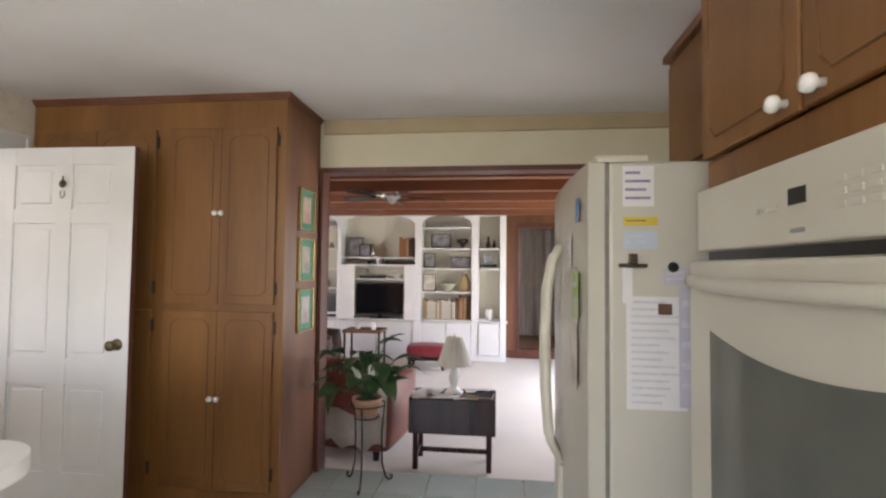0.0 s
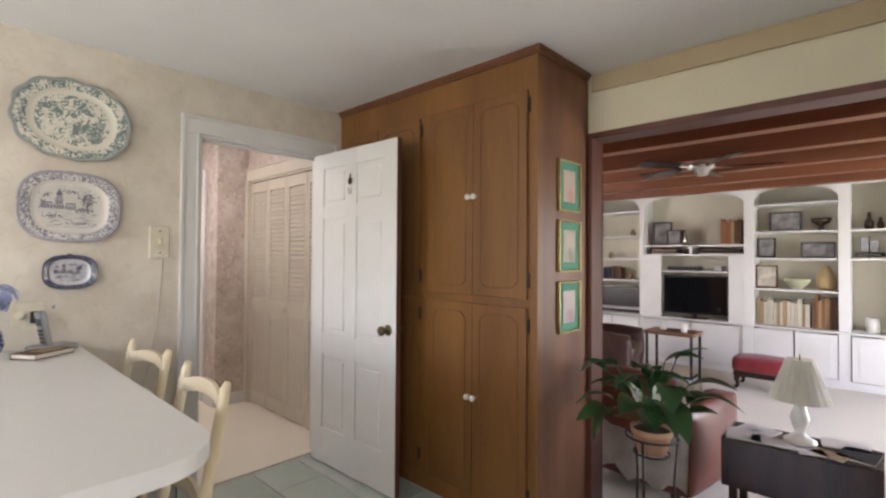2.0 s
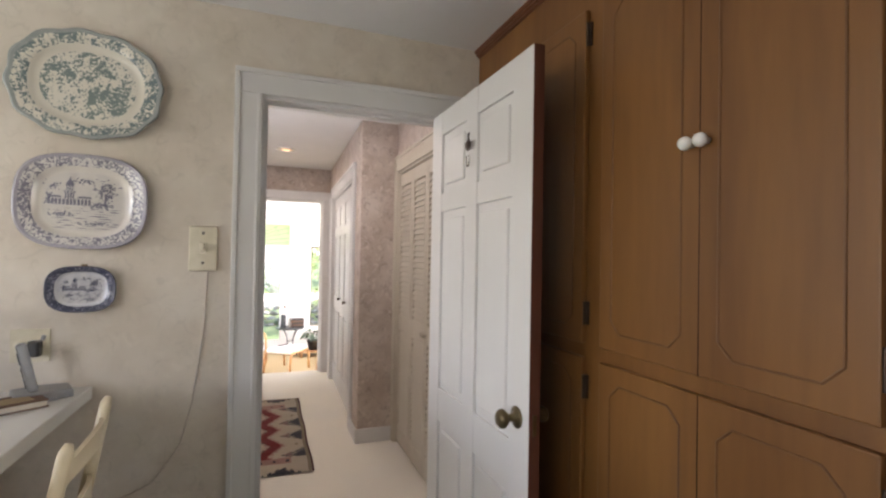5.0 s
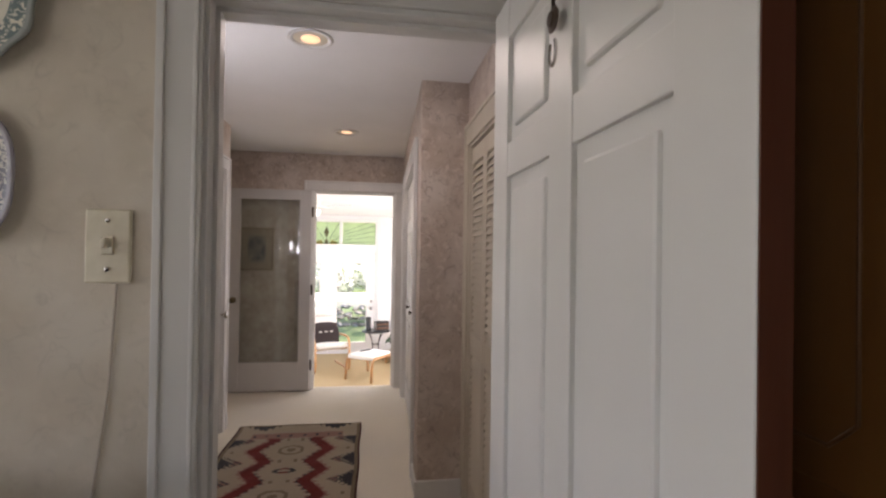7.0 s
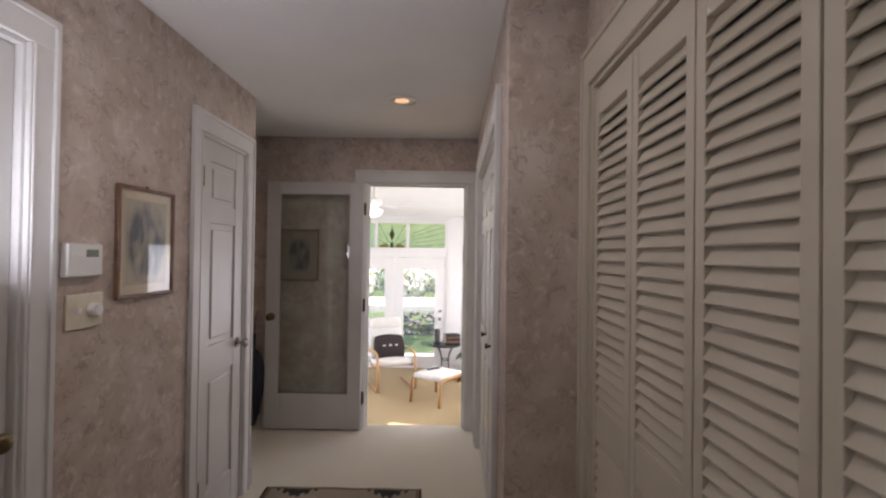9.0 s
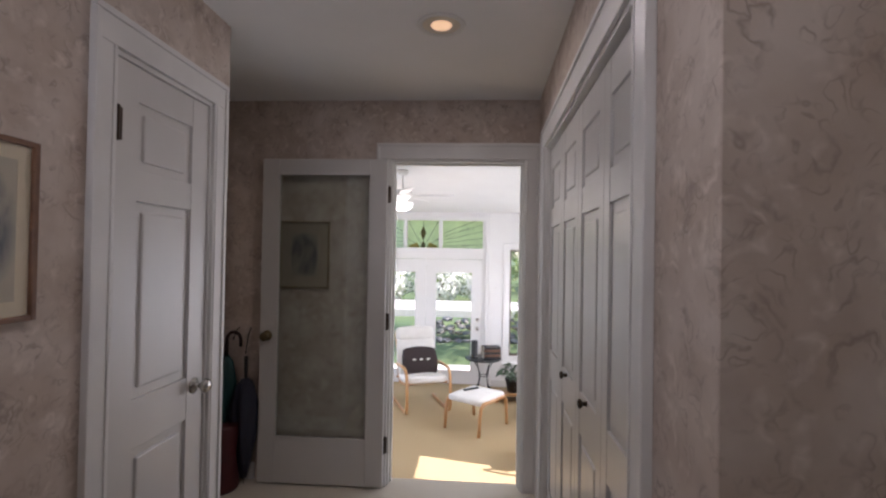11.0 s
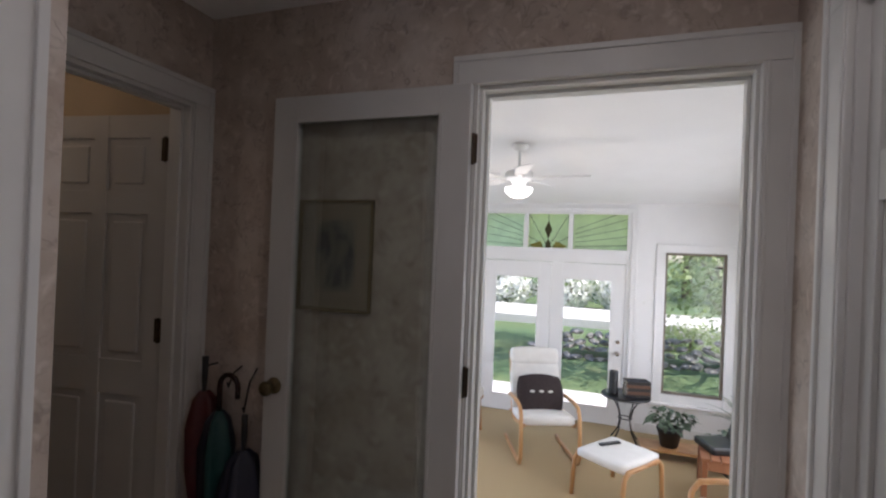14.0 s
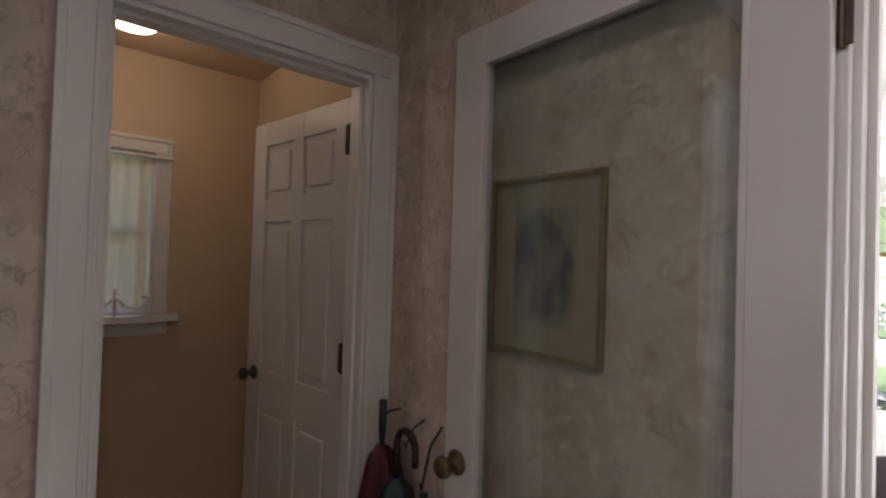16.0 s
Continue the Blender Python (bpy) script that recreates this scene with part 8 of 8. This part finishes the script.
# ---------------- outdoors ----------------
GZ = -0.85
GRASS = mat("lawn_grass", (0.055, 0.105, 0.04), 0.9, var=(0.09, 0.15, 0.06), scale=3, bump=0.8, bump_scale=60, second=(0.10, 0.14, 0.05), second_scale=0.5)
bm = bmesh.new()
n = 60
gv = [[None] * (n + 1) for _ in range(n + 1)]
for i in range(n + 1):
    for j in range(n + 1):
        u, v = (i / n) * 2 - 1, (j / n) * 2 - 1
        x, y = -8 + 400 * u * abs(u) ** 1.6, 2 + 400 * v * abs(v) ** 1.6
        d = max(0.0, -11.5 - x)
        gv[i][j] = bm.verts.new((x, y, GZ + (0.02 * d if d < 20 else 0.4) + 0.03 * noise.noise(Vector((x * 0.3, y * 0.3, 0))) * (1 if d > 0.5 else 0)))
for i in range(n):
    for j in range(n):
        bm.faces.new((gv[i][j], gv[i + 1][j], gv[i + 1][j + 1], gv[i][j + 1]))
tagged(part("ground", bm, GRASS, smooth=True), "sunlit green lawn", "ground", kind="structure")
CONC = mat("pale_concrete", (0.55, 0.53, 0.49), 0.9, var=(0.48, 0.46, 0.42), scale=9, bump=0.2)
slab("pavement_patio", [(-12.3, -10.63, 0.3, 3.6, GZ - 0.1, GZ + 0.12)], CONC, "pale concrete patio slab", "pavement", bevel=0.01)
slab("road", [(-22.6, -19.3, -40, 40, GZ, GZ + 0.42)], CONC, "pale concrete driveway", "road", bevel=0.02)
STONE = mat("field_stone", (0.20, 0.19, 0.175), 0.9, var=(0.36, 0.34, 0.31), scale=5, bump=0.6, bump_scale=18, second=(0.12, 0.12, 0.10), second_scale=3)
rgs = random.Random(77)
sw2 = thing("dry_stone_wall", (-15.2, 2.5, GZ + 0.02), "low dry-laid field stone wall across the lawn", "stone wall")
protos = []
for k in range(6):
    b2 = bmesh.new()
    bmesh.ops.create_icosphere(b2, subdivisions=1, radius=0.5)
    for v in b2.verts:
        v.co = Vector((v.co.x * rgs.uniform(0.8, 1.1), v.co.y * rgs.uniform(0.8, 1.15), v.co.z * rgs.uniform(0.5, 0.7)))
    me = bpy.data.meshes.new("stone")
    b2.to_mesh(me)
    b2.free()
    me.materials.append(STONE)
    protos.append(me)
for row in range(4):
    y = -1.7 + 0.25 * row
    while y < 6.5:
        w = rgs.uniform(0.16, 0.36)
        o = new("stone", protos[rgs.randrange(6)])
        o.parent = sw2
        o.matrix_basis = pose(-0.18 * row + rgs.uniform(-0.08, 0.08), y, 0.09 + row * 0.14 + rgs.uniform(-0.05, 0.05), rgs.uniform(-12, 12), rgs.uniform(-12, 12), rgs.uniform(-25, 25)) @ Matrix.Diagonal((0.5, w * 1.05, rgs.uniform(0.17, 0.27), 1))
        y += w * 0.93
LEAFT = see_through("tree_foliage", (0.20, 0.27, 0.10), (0.31, 0.38, 0.17), 0.5, 1.5)
BARK = mat("tree_bark", (0.10, 0.075, 0.055), 0.95, var=(0.16, 0.12, 0.09), scale=6, stretch=(1, 1, 0.2), bump=0.9, bump_scale=12)


def tree(x, y, z, h, spread, seed, low=0.35, leaves=2600, size=0.17, label="leafy broad tree in full summer leaf"):
    rg = random.Random(seed)
    root = thing("tree", (x, y, z), label, "tree", "garden trees")
    bm = tube([(0, 0, -0.1), (0.05, 0, h * 0.2), (rg.uniform(-0.2, 0.2), rg.uniform(-0.2, 0.2), h * 0.5), (rg.uniform(-0.3, 0.3), rg.uniform(-0.3, 0.3), h * 0.8)], [0.05 * h * 0.55, 0.04 * h * 0.5, 0.02 * h, 0.006 * h], 10)
    hubs = []
    for i in range(15):
        a, t = rg.uniform(0, 6.28), rg.uniform(low, 0.95)
        r = spread * rg.uniform(0.35, 1.0) * (1.15 - 0.7 * abs(t - 0.6))
        e = Vector((r * math.cos(a), r * math.sin(a), h * t + rg.uniform(0, 0.5)))
        tube([(0, 0, h * max(0.18, t - 0.25)), tuple(e * 0.55 + Vector((0, 0, h * 0.05))), tuple(e)], [0.012 * h, 0.008 * h, 0.003 * h], 6, bm)
        hubs.append(e)
    part("trunk", bm, BARK, root, smooth=True)
    verts, faces = [], []
    for i in range(leaves):
        c = hubs[rg.randrange(len(hubs))]
        p = c + Vector((rg.gauss(0, 1), rg.gauss(0, 1), rg.gauss(0, 0.7))) * spread * 0.26
        d = Vector((rg.gauss(0, 1), rg.gauss(0, 1), rg.gauss(0, 1))).normalized()
        e = d.orthogonal().normalized()
        f = d.cross(e)
        s = size * rg.uniform(0.5, 1.2)
        k = len(verts)
        verts += [p - e * s * 0.5, p + f * s * 0.28, p + e * s * 0.5, p - f * s * 0.28]
        faces.append((k, k + 1, k + 2, k + 3))
    me = bpy.data.meshes.new("crown")
    me.from_pydata([tuple(v) for v in verts], [], faces)
    me.materials.append(LEAFT)
    o = new("crown", me)
    o.parent = root
    return root


for k, (x, y, h, s) in enumerate(((-29, -2.5, 8, 3.6), (-30, 3.5, 9, 4.0), (-29.5, 10, 8, 3.6), (-30, -9, 9, 4.2), (-31, 6.5, 10, 4.4), (-33, 0.5, 11, 4.8), (-29, 14, 9, 4.2), (-34, -6, 11, 4.8))):
    tree(x, y, GZ + 0.4, h, s, 30 + k, 0.26, 2600, 0.30)
tree(-14.7, 5.25, GZ, 4.4, 2.0, 50, 0.26, 9000, 0.13)
for k, (y, w) in enumerate(((-3.5, 1.2), (-1.4, 1.0), (4.6, 1.3), (6.8, 1.2))):
    rg2 = random.Random(90 + k)
    root = thing("shrub", (-17.2, y, GZ + 0.1), "low rounded green shrub beyond the stone wall", "shrub", "garden shrubs")
    part("stem", tube([(0, 0, 0), (0.02, 0.03, 0.3)], 0.03, 6), BARK, root)
    verts, faces = [], []
    for i in range(1500):
        d = Vector((rg2.gauss(0, 1), rg2.gauss(0, 1), abs(rg2.gauss(0, 1)))).normalized()
        p = Vector((d.x * 0.5, d.y * w, d.z * 0.62)) * rg2.uniform(0.7, 1.08) + Vector((0, 0, 0.05))
        e = Vector((rg2.gauss(0, 1), rg2.gauss(0, 1), rg2.gauss(0, 1))).normalized()
        f = e.cross(d).normalized()
        s = 0.1 * rg2.uniform(0.6, 1.2)
        kk = len(verts)
        verts += [p - e * s * 0.5, p + f * s * 0.3, p + e * s * 0.5, p - f * s * 0.3]
        faces.append((kk, kk + 1, kk + 2, kk + 3))
    me = bpy.data.meshes.new("foliage")
    me.from_pydata([tuple(v) for v in verts], [], faces)
    me.materials.append(LEAFT)
    o = new("foliage", me)
    o.parent = root
# bushes along the far side of the driveway, leaves near white for glaring sun
GLARELEAF = see_through("glare_pale_leaf", (0.76, 0.78, 0.68), (0.86, 0.86, 0.83), 0.4, 3)
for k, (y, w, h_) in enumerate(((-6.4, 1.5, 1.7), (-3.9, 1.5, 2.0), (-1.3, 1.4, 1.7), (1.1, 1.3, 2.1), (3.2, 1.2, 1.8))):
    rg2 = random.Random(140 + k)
    root = thing("blossom_bush", (-23.7, y, GZ + 0.22), "bush beyond the driveway, its leaves coloured near white for full sun", "bush", "blossoming bushes")
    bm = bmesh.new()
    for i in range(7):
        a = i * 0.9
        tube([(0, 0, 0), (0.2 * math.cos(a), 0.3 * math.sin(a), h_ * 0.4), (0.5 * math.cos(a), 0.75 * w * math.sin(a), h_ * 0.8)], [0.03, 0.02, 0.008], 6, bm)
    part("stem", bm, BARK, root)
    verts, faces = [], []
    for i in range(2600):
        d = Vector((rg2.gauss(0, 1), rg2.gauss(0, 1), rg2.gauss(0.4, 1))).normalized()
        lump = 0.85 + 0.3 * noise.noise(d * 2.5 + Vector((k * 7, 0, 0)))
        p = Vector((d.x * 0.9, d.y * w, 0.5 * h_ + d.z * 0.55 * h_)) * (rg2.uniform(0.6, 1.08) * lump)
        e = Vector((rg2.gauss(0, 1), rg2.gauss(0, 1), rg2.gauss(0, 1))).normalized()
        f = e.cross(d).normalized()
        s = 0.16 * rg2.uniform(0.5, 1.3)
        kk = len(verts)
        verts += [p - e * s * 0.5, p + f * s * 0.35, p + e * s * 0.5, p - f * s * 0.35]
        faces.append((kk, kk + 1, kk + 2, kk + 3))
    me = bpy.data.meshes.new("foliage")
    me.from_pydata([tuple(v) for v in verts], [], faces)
    me.materials.append(GLARELEAF)
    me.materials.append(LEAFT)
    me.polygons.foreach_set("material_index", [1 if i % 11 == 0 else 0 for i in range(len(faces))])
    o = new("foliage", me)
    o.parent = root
# far woods behind the road
verts, faces = [], []
rgw = random.Random(5)
for i in range(7000):
    y = rgw.uniform(-70, 70)
    top = 11 + 3.5 * noise.noise(Vector((y * 0.11, 0, 0))) + 2 * noise.noise(Vector((y * 0.4, 3, 0)))
    p = Vector((-46 + rgw.gauss(0, 1.6), y, GZ + rgw.uniform(0, 1) ** 0.8 * top))
    d = Vector((rgw.gauss(0.6, 1), rgw.gauss(0, 1), rgw.gauss(0.3, 1))).normalized()
    e = d.orthogonal().normalized()
    f = d.cross(e)
    s = 0.9 * rgw.uniform(0.5, 1.3)
    k = len(verts)
    verts += [p - e * s * 0.5, p + f * s * 0.35, p + e * s * 0.5, p - f * s * 0.35]
    faces.append((k, k + 1, k + 2, k + 3))
me = bpy.data.meshes.new("far_woods")
me.from_pydata([tuple(v) for v in verts], [], faces)
me.materials.append(LEAFT)
tagged(new("far_woods", me), "dense green woods beyond the driveway", "woods", kind="stuff")

# ---------------- floor tiles ----------------
floor_k = bpy.data.objects["floor_kitchen"]
TILE = mat("pale_green_tile", (0.40, 0.46, 0.41), 0.2, var=(0.33, 0.39, 0.35), scale=5, bump=0.08, second=(0.46, 0.50, 0.46), second_scale=2)
bm = bmesh.new()
ts = 0.305
box(bm, -ts / 2 + 0.003, ts / 2 - 0.003, -ts / 2 + 0.003, ts / 2 - 0.003, -0.008, 0.0)
top = [e for e in bm.edges if all(v.co.z > -0.001 for v in e.verts)]
bmesh.ops.bevel(bm, geom=top, offset=0.0025, segments=1, affect='EDGES')
tile = part("tile", bm, TILE, floor_k)
tile.location = (XW + ts / 2, 3.90 - ts / 2, 0)
nt = 0
for i in range(14):
    for j in range(18):
        if i == 0 and j == 0:
            continue
        x, y = XW + ts / 2 + i * ts, 3.90 - ts / 2 - j * ts
        if x > 2.3 or y < -1.5:
            continue
        o = new("tile", tile.data)
        o.parent, o.location = floor_k, (x, y, 0.0006 * ((i * 7 + j * 3) % 3))
